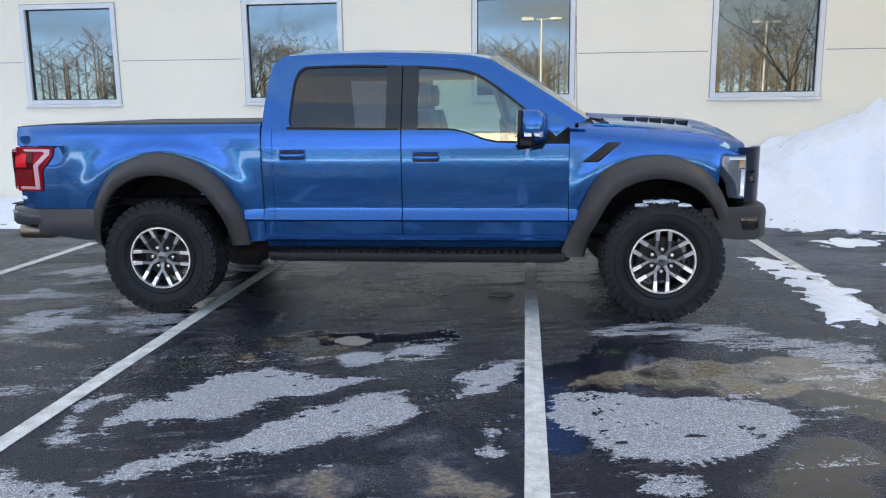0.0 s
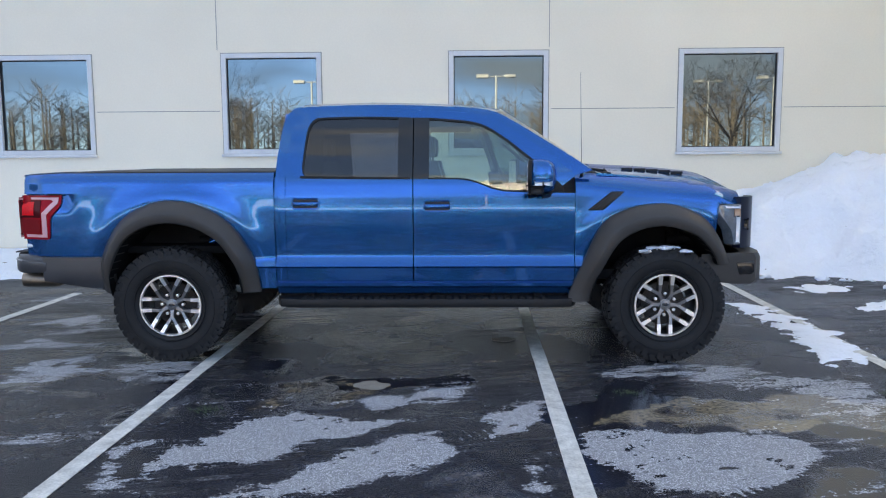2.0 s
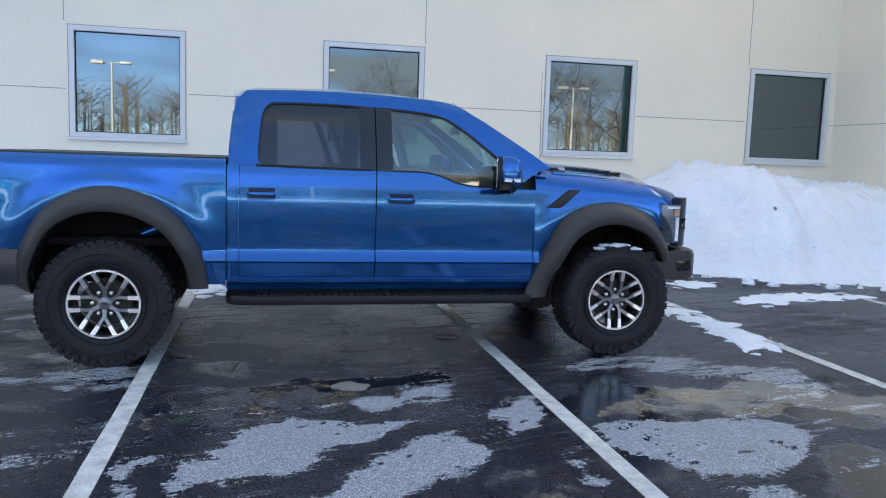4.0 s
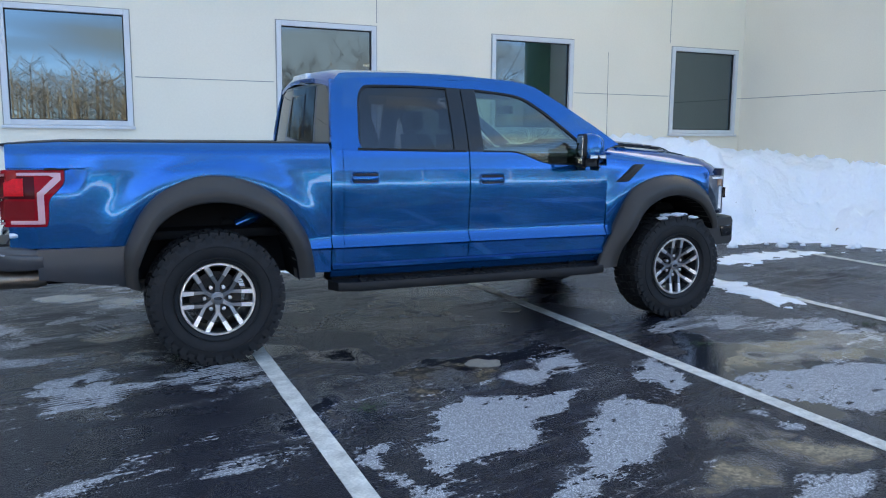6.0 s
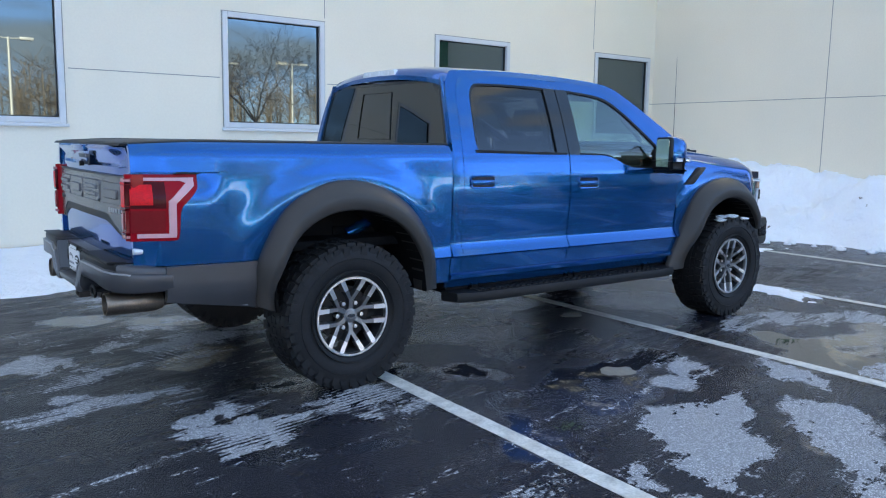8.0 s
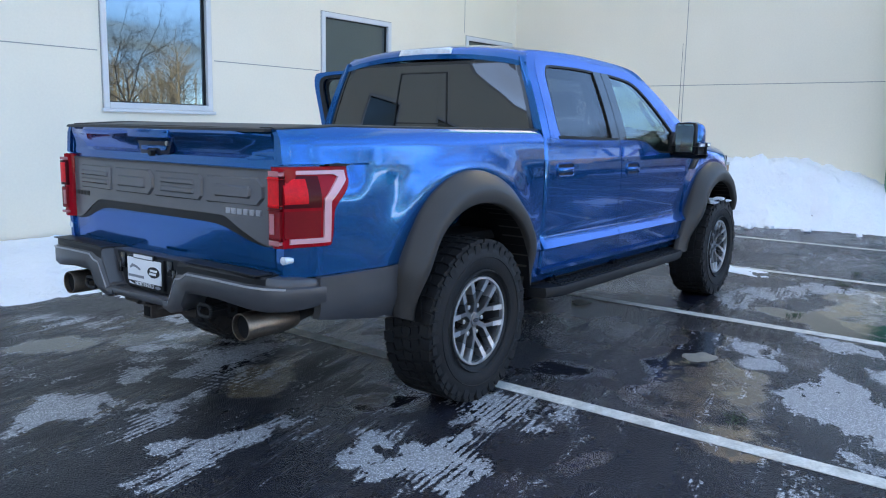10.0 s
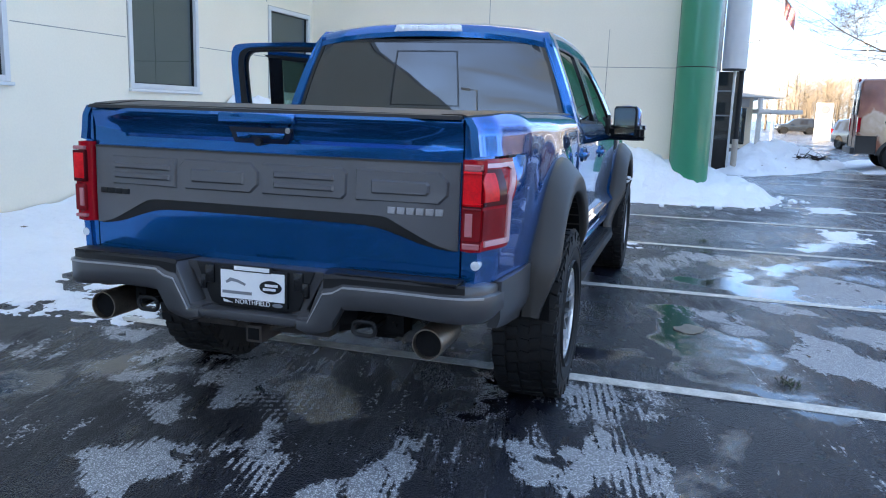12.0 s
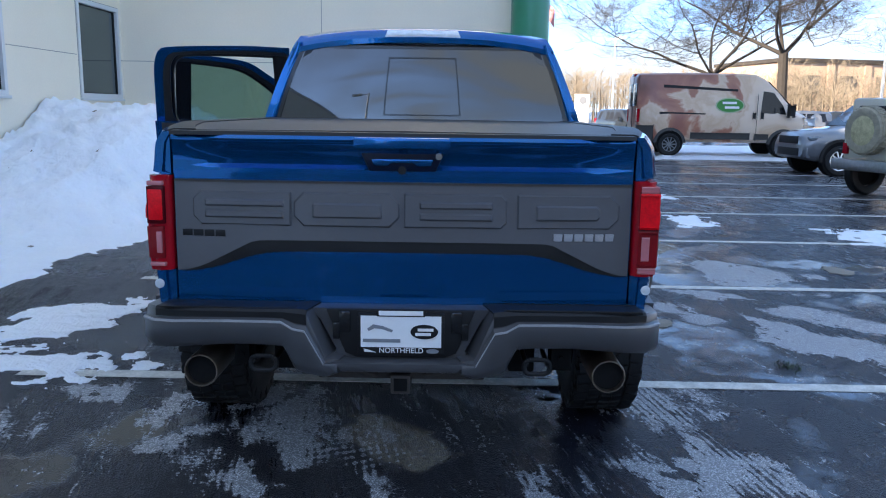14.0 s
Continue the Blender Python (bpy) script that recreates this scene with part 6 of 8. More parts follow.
# tailgate handle
gx = gate_x(0, 1.33)
part("handle_cover", prism([(-0.165, 1.360), (0.165, 1.360), (0.165, 1.398), (-0.165, 1.398)], gate_x(0, 1.388) - 0.004, gx + 0.02, "x", 0.006), M_BLUE, tailgate)
# the pocket's shade is put into its colour
part("handle_pocket", prism([(-0.115, 1.282), (0.115, 1.282), (0.150, 1.358), (-0.150, 1.358)], gx - 0.009, gx + 0.02, "x", 0.004), M_POCKET, tailgate, "handle pocket in body blue darkened as shade")
part("handle_grip", prism([(-0.098, 1.300), (-0.05, 1.300), (-0.04, 1.310), (0.04, 1.310), (0.05, 1.300), (0.098, 1.300), (0.108, 1.324), (-0.108, 1.324)], gx - 0.016, gx - 0.006, "x", 0.005), M_BLUE, tailgate)
part("lock", cyl((gx - 0.028, -0.125, 1.335), (gx - 0.008, -0.125, 1.335), 0.011, None, 16), M_CHROME, tailgate)
part("camera_eye", cyl((gx - 0.036, 0.0, 1.287), (gx - 0.012, 0.0, 1.287), 0.014, None, 16), M_BLACK, tailgate)

# taillights: a rear lens and its return along the bed side
for s in (-1, 1):
    grid = []
    for f in np.linspace(0, 1, 12):
        y = 0.812 + 0.076 * f
        x = -1.172 - 0.022 * math.sin(math.pi * min(1, f * 0.9)) + 0.02 * f ** 4
        grid.append([(x, s * y, z) for z in np.linspace(0.922, 1.256, 10)])
    lamp = part("taillight", sheet(grid, 0.05, (1, 0, 0)), M_REDLENS, truck, "red wrap-round taillight with a pale C-shaped strip", smooth=60)

    def lamp_low(x):
        return interp(x, [(-1.2, 0.922), (-0.962, 0.922), (-0.950, 0.935), (-0.944, 1.06), (-0.935, 1.09), (-0.87, 1.162), (-0.858, 1.182), (-0.852, 1.20)])

    off = lambda d: (lambda x, z: bed_y(x, z) + 0.012 + d)
    xs = np.concatenate([np.linspace(-1.18, -0.97, 10), np.linspace(-0.96, -0.852, 20)])
    bm = column_sheet(xs, lamp_low, lambda x: 1.258, np.linspace(0.92, 1.26, 24), off(0.0), s, 0.04)
    part("side_lens", bm, M_REDLENS, lamp, smooth=60)
    bm = column_sheet(np.linspace(-1.178, -1.015, 6), lambda x: 1.088, lambda x: 1.220, np.linspace(1.08, 1.23, 8), off(0.004), s, 0.03)
    part("chamber_bezel", bm, M_REDDEEP, lamp, smooth=60)
    bm = column_sheet(np.linspace(-1.178, -1.075, 5), lambda x: 1.105, lambda x: 1.208, np.linspace(1.1, 1.21, 8), off(0.008), s, 0.03)
    part("upper_reflector", bm, M_REDLIT, lamp, "bright red faceted reflector", smooth=60)
    bm = column_sheet(np.linspace(-1.178, -1.02, 6), lambda x: 0.965, lambda x: 1.075, np.linspace(0.95, 1.08, 8), off(0.006), s, 0.03)
    part("lower_reflector", bm, M_REDDARK, lamp, "dark red lower chamber", smooth=60)
    # C strip: top run, slant, down run, bottom run
    bm = column_sheet(np.linspace(-1.179, -0.872, 15), lambda x: 1.226 if x < -0.93 else 1.216, lambda x: 1.242, np.linspace(1.214, 1.244, 8), off(0.008), s, 0.03)
    merge(bm, column_sheet(np.linspace(-1.003, -0.872, 14), lambda x: interp(x, [(-1.003, 1.078), (-0.965, 1.112), (-0.893, 1.180), (-0.872, 1.20)]), lambda x: interp(x, [(-1.003, 1.125), (-0.985, 1.138), (-0.928, 1.197), (-0.905, 1.22), (-0.872, 1.238)]), np.linspace(1.07, 1.24, 24), off(0.008), s, 0.03))
    merge(bm, column_sheet(np.linspace(-1.003, -0.966, 4), lambda x: 0.95, lambda x: 1.12, np.linspace(0.94, 1.12, 12), off(0.008), s, 0.03))
    merge(bm, column_sheet(np.linspace(-1.150, -0.967, 11), lambda x: 0.938, lambda x: 0.960, [0.93, 0.938, 0.95, 0.96], off(0.008), s, 0.03))
    part("light_strip", bm, M_STRIP, lamp, "pale translucent light strip", smooth=60)
    # black wedge stands in for the shadow of the body recess
    notch = [(-0.96, 1.260), (-0.86, 1.258), (-0.79, 1.274), (-0.81, 1.278), (-0.96, 1.269)]
    part("lamp_recess_shade", prism(notch, s * 0.905, s * (bed_y(-0.9, 1.275) + 0.001), "y"), M_BLACK, lamp, "black wedge painted as recess shadow over the lamp")
    part("rear_bezel", box(-1.2005, -1.17, s * 0.827, s * 0.888, 1.088, 1.220, 0.004), M_REDDEEP, lamp)
    part("rear_upper_cell", box(-1.204, -1.17, s * 0.832, s * 0.884, 1.10, 1.21, 0.008), M_REDLIT, lamp)
    part("rear_lower_cell", box(-1.201, -1.17, s * 0.832, s * 0.884, 0.965, 1.08, 0.008), M_REDDARK, lamp)
    part("reversing_lens", box(-1.206, -1.17, s * 0.838, s * 0.858, 0.985, 1.062, 0.004), M_PINKLENS, lamp)
    part("rear_top_strip", box(-1.203, -1.17, s * 0.830, s * 0.884, 1.222, 1.238, 0.004), M_PINKLENS, lamp)
    part("rear_bottom_strip", box(-1.203, -1.17, s * 0.830, s * 0.884, 0.938, 0.952, 0.004), M_PINKLENS, lamp)
    # corner post of the bed beside the tailgate
    grid = [[(-1.152, s * (0.812 + (bed_y(-1.16, z) - 0.812) * f), z) for f in (0, 0.5, 0.9, 1.0)] for z in (0.79, 0.85, 0.92)]
    part("bed_corner", sheet(grid, 0.05, (1, 0, 0)), M_BLUE, truck)
    grid = [[(-1.158 + 0.012 * f * f, s * (0.812 + (bed_y(-1.16, z) - 0.812) * f), z) for f in np.linspace(0, 1, 6)] for z in (1.256, 1.30, 1.36, 1.39, 1.407)]
    part("bed_corner_upper", sheet(grid, 0.05, (1, 0, 0)), M_BLUE, truck, smooth=60)
    part("blind_spot_sensor", cyl((-1.166, s * 0.868, 0.868), (-1.12, s * 0.868, 0.868), 0.018, None, 16, None, 0.003), M_CLEARLENS, truck)

# rear bumper: two swept ends and a lower middle with the plate recess
for s in (-1, 1):
    path = []
    for x, y, lo, hi in ((-0.99, 0.945, 0.665, 0.775), (-1.10, 0.94, 0.66, 0.785), (-1.20, 0.915, 0.66, 0.795), (-1.265, 0.86, 0.662, 0.803), (-1.30, 0.78, 0.672, 0.807), (-1.315, 0.60, 0.69, 0.809), (-1.32, 0.47, 0.69, 0.810), (-1.32, 0.405, 0.685, 0.810), (-1.32, 0.365, 0.605, 0.810), (-1.32, 0.325, 0.588, 0.806), (-1.318, 0.262, 0.575, 0.645), (-1.315, 0.215, 0.59, 0.64)):
        path.append((x, s * y, 1, -s * (0.9 if x > -1.15 else 0.25), lo, hi, 0.15))
    part("bumper_end", bumper_loft(path, [(0.10, 0.0), (0.0, 0.14), (0.0, 0.66), (0.015, 0.72), (0.11, 0.77), (0.12, 0.94), (0.17, 1.0), (1.0, 1.0), (1.0, 0.0)]), M_BUMPER, truck, "dark grey bumper end", smooth=42)
    # black step moulding along the top, with a painted pale edge glint below it
    part("step_moulding", bumper_loft(path[3:10], [(0.105, 0.79), (0.10, 0.96), (0.15, 1.03), (0.95, 1.03), (0.95, 0.79)]), M_BLACK, truck, "black step moulding", smooth=25)
    rib = []
    for x, y, nx, ny, lo, hi, dep in path[2:11]:
        z = lo + (hi - lo) * 0.705
        rib.append([(x - 0.003, y + s * (0.003 if x > -1.27 else 0), z - 0.003), (x - 0.003, y + s * (0.003 if x > -1.27 else 0), z + 0.003), (x + 0.01, y, z + 0.004), (x + 0.01, y, z - 0.004)])
    part("bumper_edge_glint", loft(rib), M_CREASE, truck)
    part("step_pad", box(-1.285, -1.19, s * 0.36, s * 0.83, 0.811, 0.8165, 0.003), M_BLACK, truck)
    # tow hook and tail pipe
    # rounded recovery loop, bent from bar, with its bolted plate behind
    bm = bmesh.new()
    loop = rounded(0.432, 0.522, 0.588, 0.640, 0.022)
    for (y0, z0), (y1, z1) in zip(loop, loop[1:] + loop[:1]):
        if math.hypot(y1 - y0, z1 - z0) > 1e-4:
            cyl((-1.275, s * y0, z0), (-1.275, s * y1, z1), 0.0085, None, 10, bm)
    for y in (0.44, 0.515):
        cyl((-1.275, s * y, 0.622), (-1.10, s * y, 0.622), 0.009, None, 10, bm)
    part("tow_hook", bm, M_BLACK, truck, fix=False)
    bm = box(-1.20, -1.10, s * 0.545, s * 0.60, 0.585, 0.66, 0.008)
    cyl((-1.215, s * 0.572, 0.622), (-1.19, s * 0.572, 0.622), 0.012, None, 6, bm)
    part("hook_plate", bm, M_UNDER, truck, fix=False)
    tip = revolve([(0.054, -0.14), (0.058, -0.14), (0.0595, -0.135), (0.0595, 0.10), (0.048, 0.15), (0.043, 0.15), (0.054, 0.08)], 36)
    tp = part("tailpipe", tip, M_EXHAUST, truck, "large stained steel exhaust tip")
    pipe_y = 0.697 if s > 0 else -0.728
    tp.matrix_basis = pose(-1.14, pipe_y, 0.583, 0, 0, -90)
    part("tip_inside", cyl((0, -0.115, 0), (0, 0.10, 0), 0.0532, None, 24), M_UNDER, tp)
    part("exhaust_pipe", cyl((-1.0, pipe_y, 0.583), (-0.5, s * 0.60, 0.60), 0.035, None, 14), M_RUST, truck)
part("bumper_centre", prism([(-0.345, 0.808), (0.345, 0.808), (0.285, 0.77), (0.225, 0.655), (0.30, 0.578), (0.22, 0.57), (0.15, 0.592), (-0.15, 0.592), (-0.22, 0.57), (-0.30, 0.578), (-0.225, 0.655), (-0.285, 0.77)], -1.245, -1.12, "x", 0.006), M_BUMPER, truck)
part("plate_recess", prism([(-0.262, 0.806), (0.262, 0.806), (0.195, 0.648), (0.155, 0.632), (-0.155, 0.632), (-0.195, 0.648)], -1.252, -1.20, "x", 0.006), M_BLACK, truck, "black plate recess")
part("bumper_lip", prism([(-0.235, 0.632), (0.235, 0.632), (0.20, 0.596), (-0.20, 0.596)], -1.315, -1.2, "x", 0.012), M_BUMPER, truck)
for s in (-1, 1):
    part("plate_lamp", box(-1.262, -1.23, s * 0.225 - 0.012, s * 0.225 + 0.012, 0.70, 0.76, 0.004, None), M_GLOSSB, truck)
    part("socket_cover", box(-1.262, -1.24, s * 0.195 - 0.02, s * 0.195 + 0.02, 0.725, 0.80, 0.006, None), M_GLOSSB, truck)
# dealer plate: white card in a black frame; the writing as bars except the town
PX = -1.268
plate = part("plate_frame", prism([(-0.152, 0.650), (0.148, 0.650), (0.148, 0.796), (-0.152, 0.796)], PX, PX + 0.02, "x", 0.003), M_BLACK, truck, "black dealer plate frame")
part("plate_card", prism([(-0.142, 0.676), (0.138, 0.676), (0.138, 0.788), (-0.142, 0.788)], PX - 0.003, PX, "x"), M_WHITE, plate, "white dealer card", smooth=0)
part("frame_tab", prism([(-0.085, 0.786), (0.081, 0.786), (0.088, 0.812), (-0.092, 0.812)], PX - 0.005, PX + 0.004, "x", 0.002), M_BLACK, plate)
part("dealer_name_bar", box(PX - 0.008, PX - 0.004, -0.079, 0.075, 0.791, 0.807, 0.001), M_WHITE, plate, fix=False)
part("small_emblem", prism([(-0.112 + 0.022 * math.cos(2 * math.pi * k / 20), 0.663 + 0.008 * math.sin(2 * math.pi * k / 20)) for k in range(20)], PX - 0.004, PX - 0.001, "x"), M_GREYPRINT, plate)
part("small_emblem", prism([(0.125, 0.659), (0.085, 0.657), (0.095, 0.661), (0.128, 0.670)], PX - 0.004, PX - 0.001, "x"), M_WHITE, plate)
bm = prism([(0.115, 0.742), (0.095, 0.758), (0.06, 0.752), (0.025, 0.738), (0.03, 0.730), (0.065, 0.742), (0.09, 0.744), (0.11, 0.734)], PX - 0.005, PX - 0.002, "x")
part("leaping_shape", bm, M_GREYPRINT, plate)
part("grey_name_bar", box(PX - 0.005, PX - 0.002, 0.0, 0.13, 0.694, 0.706), M_GREYPRINT, plate)
oval = [(-0.083 + 0.048 * math.cos(2 * math.pi * k / 28), 0.733 + 0.026 * math.sin(2 * math.pi * k / 28)) for k in range(28)]
part("dark_oval", prism(oval, PX - 0.006, PX - 0.002, "x"), M_BLACK, plate)
part("oval_bar", box(PX - 0.008, PX - 0.005, -0.115, -0.06, 0.736, 0.746, 0, box(PX - 0.008, PX - 0.005, -0.106, -0.052, 0.720, 0.730)), M_WHITE, plate)
txt = bpy.data.curves.new("town_text", "FONT")
txt.body, txt.size, txt.align_x, txt.align_y, txt.extrude = "NORTHFIELD", 0.026, "CENTER", "CENTER", 0.0008
tmp = bpy.data.objects.new("town_text", txt)
scene.collection.objects.link(tmp)
dg = bpy.context.evaluated_depsgraph_get()
tme = bpy.data.meshes.new_from_object(tmp.evaluated_get(dg))
bpy.data.objects.remove(tmp)
tme.transform(pose(PX - 0.003, -0.003, 0.664, 90, 0, -90))
tme.materials.clear()
tme.materials.append(M_WHITE)
tt = new("town_text", tme)
tt.parent = plate
# hitch
bm = box(-1.26, -1.05, -0.035, 0.035, 0.50, 0.57, 0.006)
box(-1.20, -1.10, -0.30, 0.30, 0.535, 0.59, 0.01, bm)
part("hitch_receiver", bm, M_RUST, truck)
part("hitch_opening", box(-1.264, -1.2, -0.024, 0.024, 0.512, 0.558, 0.002), M_UNDER, truck)
for s in (-1, 1):
    part("chain_loop", cyl((-1.25, s * 0.08, 0.565), (-1.25, s * 0.15, 0.585), 0.012, None, 10, cyl((-1.25, s * 0.15, 0.585), (-1.12, s * 0.15, 0.585), 0.012, None, 10)), M_RUST, truck)

# inside the cab


def seat(x, y, w):
    rings = []
    for z, a, b, hw in ((0.80, x - 0.25, x + 0.25, w), (0.94, x - 0.27, x + 0.27, w), (0.98, x - 0.25, x + 0.25, w * 0.9)):
        rings.append([(a, y - hw, z), (b, y - hw, z), (b, y + hw, z), (a, y + hw, z)])
    st = part("seat", bevel(loft(rings), 0.03), M_SEAT, truck, "black leather seat")
    rings = []
    for z, d, hw in ((0.92, 0.0, w * 0.95), (1.15, -0.05, w), (1.40, -0.11, w * 0.92), (1.50, -0.14, w * 0.72)):
        xx = x - 0.22 + d
        rings.append([(xx - 0.06, y - hw, z), (xx + 0.06, y - hw, z), (xx + 0.06, y + hw, z), (xx - 0.06, y + hw, z)])
    part("backrest", bevel(loft(rings), 0.035), M_SEAT, st)
    for q in ((0,) if w < 0.4 else (-0.42, 0.0, 0.42)):
        bm = box(x - 0.43, x - 0.32, y + q - 0.13, y + q + 0.13, 1.53, 1.70, 0.035)
        cyl((x - 0.37, y + q - 0.06, 1.45), (x - 0.37, y + q - 0.06, 1.55), 0.008, None, 8, bm)
        cyl((x - 0.37, y + q + 0.06, 1.45), (x - 0.37, y + q + 0.06, 1.55), 0.008, None, 8, bm)
        part("headrest", bm, M_SEAT, st, fix=False)


seat(2.30, -0.40, 0.26)
seat(2.30, 0.40, 0.26)
seat(1.34, 0.0, 0.66)
part("centre_console", box(2.1, 2.75, -0.13, 0.13, 0.75, 1.08, 0.04), M_TRIM, truck)
part("dashboard", prism([(2.72, 0.85), (2.95, 0.85), (3.12, 1.10), (3.12, 1.36), (2.95, 1.395), (2.76, 1.33), (2.70, 1.15)], -0.82, 0.82, "y", 0.03), M_TRIM, truck)
bm = revolve([(0.178, -0.014), (0.190, -0.018), (0.203, -0.012), (0.206, 0.0), (0.203, 0.012), (0.190, 0.018), (0.178, 0.014)], 40)
box(-0.18, 0.18, -0.012, 0.012, -0.025, 0.025, 0.008, bm)
box(-0.07, 0.07, -0.025, 0.025, -0.07, 0.07, 0.02, bm)
sw = part("steering_wheel", bm, M_SEAT, truck, "black steering wheel")
sw.matrix_basis = pose(2.62, 0.40, 1.24, 0, 0, 90) @ pose(0, 0, 0, -25, 0, 0)
part("rear_view_mirror", box(2.62, 2.65, -0.12, 0.12, 1.68, 1.75, 0.012), M_BLACK, truck)
for s in (-1, 1):
    part("grab_handle", cyl((2.63, s * 0.74, 1.62), (2.80, s * 0.78, 1.48), 0.016, None, 10, cyl((2.63, s * 0.74, 1.62), (2.58, s * 0.75, 1.66), 0.014, None, 10)), M_TRIM, truck)
    part("sun_visor", box(2.28, 2.42, s * 0.2, s * 0.6, 1.80, 1.815, 0.006), M_LINER, truck)
for s in (-1, 1):
    grid = [[(x, s * (gy(z) - 0.085), z) for z in (1.34, 1.42, 1.5, 1.6, 1.7, 1.8, 1.86)] for x in (0.84, 0.95, 1.06, 1.13)]
    part("quarter_trim", sheet(grid, 0.04, (0, -s, 0)), M_TRIM, truck, "dark inner corner trim")
    grid = [[(x, s * (gy(z) - 0.07), z) for z in (1.765, 1.80, 1.84, 1.87)] for x in (1.0, 1.5, 2.0, 2.28)]
    part("roof_rail_trim", sheet(grid, 0.05, (0, -s, 0)), M_TRIM, truck, "dark roof rail lining")
    rings = []
    for k in range(7):
        f = k / 6
        x, y, z = 1.93 - 0.20 * f - 0.05 * math.sin(math.pi * f), s * (0.70 - 0.06 * f), 1.72 - 0.62 * f
        rings.append([(x - 0.022, y, z), (x + 0.022, y, z), (x + 0.022, y + 0.003, z), (x - 0.022, y + 0.003, z)])
    part("seat_belt", loft(rings), M_TRIM, truck)
part("cab_floor", box(0.82, 3.1, -0.84, 0.84, 0.66, 0.70, 0.01), M_TRIM, truck)
part("firewall", box(3.10, 3.16, -0.84, 0.84, 0.60, 1.36, 0.01), M_TRIM, truck)

# ---- bare trees ----


def tube(bm, pts, radii, sides):
    """A tapered tube through points, added to bm."""
    rings = []
    for k, p in enumerate(pts):
        d = (pts[min(k + 1, len(pts) - 1)] - pts[max(k - 1, 0)]).normalized()
        a = d.orthogonal().normalized()
        b = d.cross(a)
        rings.append([bm.verts.new(p + (a * math.cos(2 * math.pi * i / sides) + b * math.sin(2 * math.pi * i / sides)) * radii[k]) for i in range(sides)])
    for u, v in zip(rings, rings[1:]):
        for i in range(sides):
            j = (i + 1) % sides
            bm.faces.new((u[i], u[j], v[j], v[i]))


def bare_tree(x, y, height, spread, seed, label, levels=5, trunk=0.2, fork=0.3, group="bare trees"):
    """A leafless tree: trunk, limbs, and a crown of branches that divide into twigs."""
    rng = random.Random(seed)
    tree = holder("bare_tree", pose(x, y, 0), label, "tree", group)
    wood, limbs, twigs = bmesh.new(), bmesh.new(), bmesh.new()

    def grow(p, d, length, r, level):
        n = 7 if level < 1 else (5 if level < 2 else 3)
        pts, rad = [p.copy()], [r]
        q = p.copy()
        dd = d.copy()
        for k in range(n):
            bend = Vector((rng.uniform(-1, 1), rng.uniform(-1, 1), rng.uniform(-0.55, 0.75))) * (0.15 + 0.05 * level)
            dd = (dd + bend).normalized()
            q = q + dd * (length / n)
            pts.append(q.copy())
            rad.append(r * (1 - 0.5 * (k + 1) / n))
        tube(limbs if level < 1 else twigs, pts, rad, 7 if level < 1 else (5 if level < 2 else (4 if level < 3 else 3)))
        if level >= levels:
            return
        kids = 4 if level < 2 else (5 if level < levels - 1 else 5)
        for k in range(kids):
            f = 1.0 if k == 0 else rng.uniform(0.3, 0.98)
            i = min(len(pts) - 2, int(f * (len(pts) - 1)))
            o = pts[i].lerp(pts[i + 1], f * (len(pts) - 1) - i)
            side = Vector((rng.uniform(-1, 1), rng.uniform(-1, 1), rng.uniform(-0.25, 0.6))).normalized()
            nd = (dd * (0.9 if k == 0 else 0.55) + side * (0.4 if k == 0 else 0.95)).normalized()
            nd.z = max(nd.z, -0.15 if level < 3 else -0.4)
            grow(o, nd.normalized(), length * rng.uniform(0.56, 0.74), max(0.0055, rad[i] * (0.80 if k == 0 else 0.60)), level + 1)

    h0 = height * fork
    pts = [Vector((0, 0, -0.1)), Vector((0, 0, 0.15)), Vector((rng.uniform(-.05, .05), rng.uniform(-.05, .05), h0 * 0.5)), Vector((rng.uniform(-.1, .1), rng.uniform(-.1, .1), h0))]
    tube(wood, pts, [trunk * 1.35, trunk * 1.05, trunk * 0.92, trunk * 0.85], 10)
    n = 5
    for k in range(n):
        a = 2 * math.pi * (k + rng.uniform(-0.2, 0.2)) / n
        out = spread * (0.25 if k == 0 else 1.0)
        d = Vector((math.cos(a) * out, math.sin(a) * out, rng.uniform(0.55, 1.0))).normalized()
        grow(pts[-1] - Vector((0, 0, 0.2)), d, (height - h0) * rng.uniform(0.50, 0.62), trunk * rng.uniform(0.30, 0.44), 0)
    part("trunk", wood, M_BARK, tree, fix=False)
    part("limb", limbs, M_BARK, tree, fix=False)
    tagged(part("crown", twigs, M_BARK, tree, fix=False), kind="stuff")
    return tree


bare_tree(35.3, -6.6, 10.5, 1.25, 11, "tall bare deciduous tree with wide dark limbs", trunk=0.22, fork=0.34)
bare_tree(32.0, -8.95, 12.0, 1.05, 5, "tall bare deciduous tree with a forked trunk", trunk=0.26, fork=0.37)
# the trees across the lot, seen mirrored in windows and paint
t3 = bare_tree(18.0, -32.0, 9.5, 0.9, 21, "bare tree on the far side of the car park", levels=4, trunk=0.18)
for x, y, a, k in ((26, -33, 70, 1.0), (8.5, -36, 160, 0.9), (34, -30, 240, 0.95), (-22, -38, 20, 0.9), (44, -24, 300, 0.9)):
    copy_thing(t3, pose(x, y, 0, 0, 0, a) @ Matrix.Scale(k, 4))


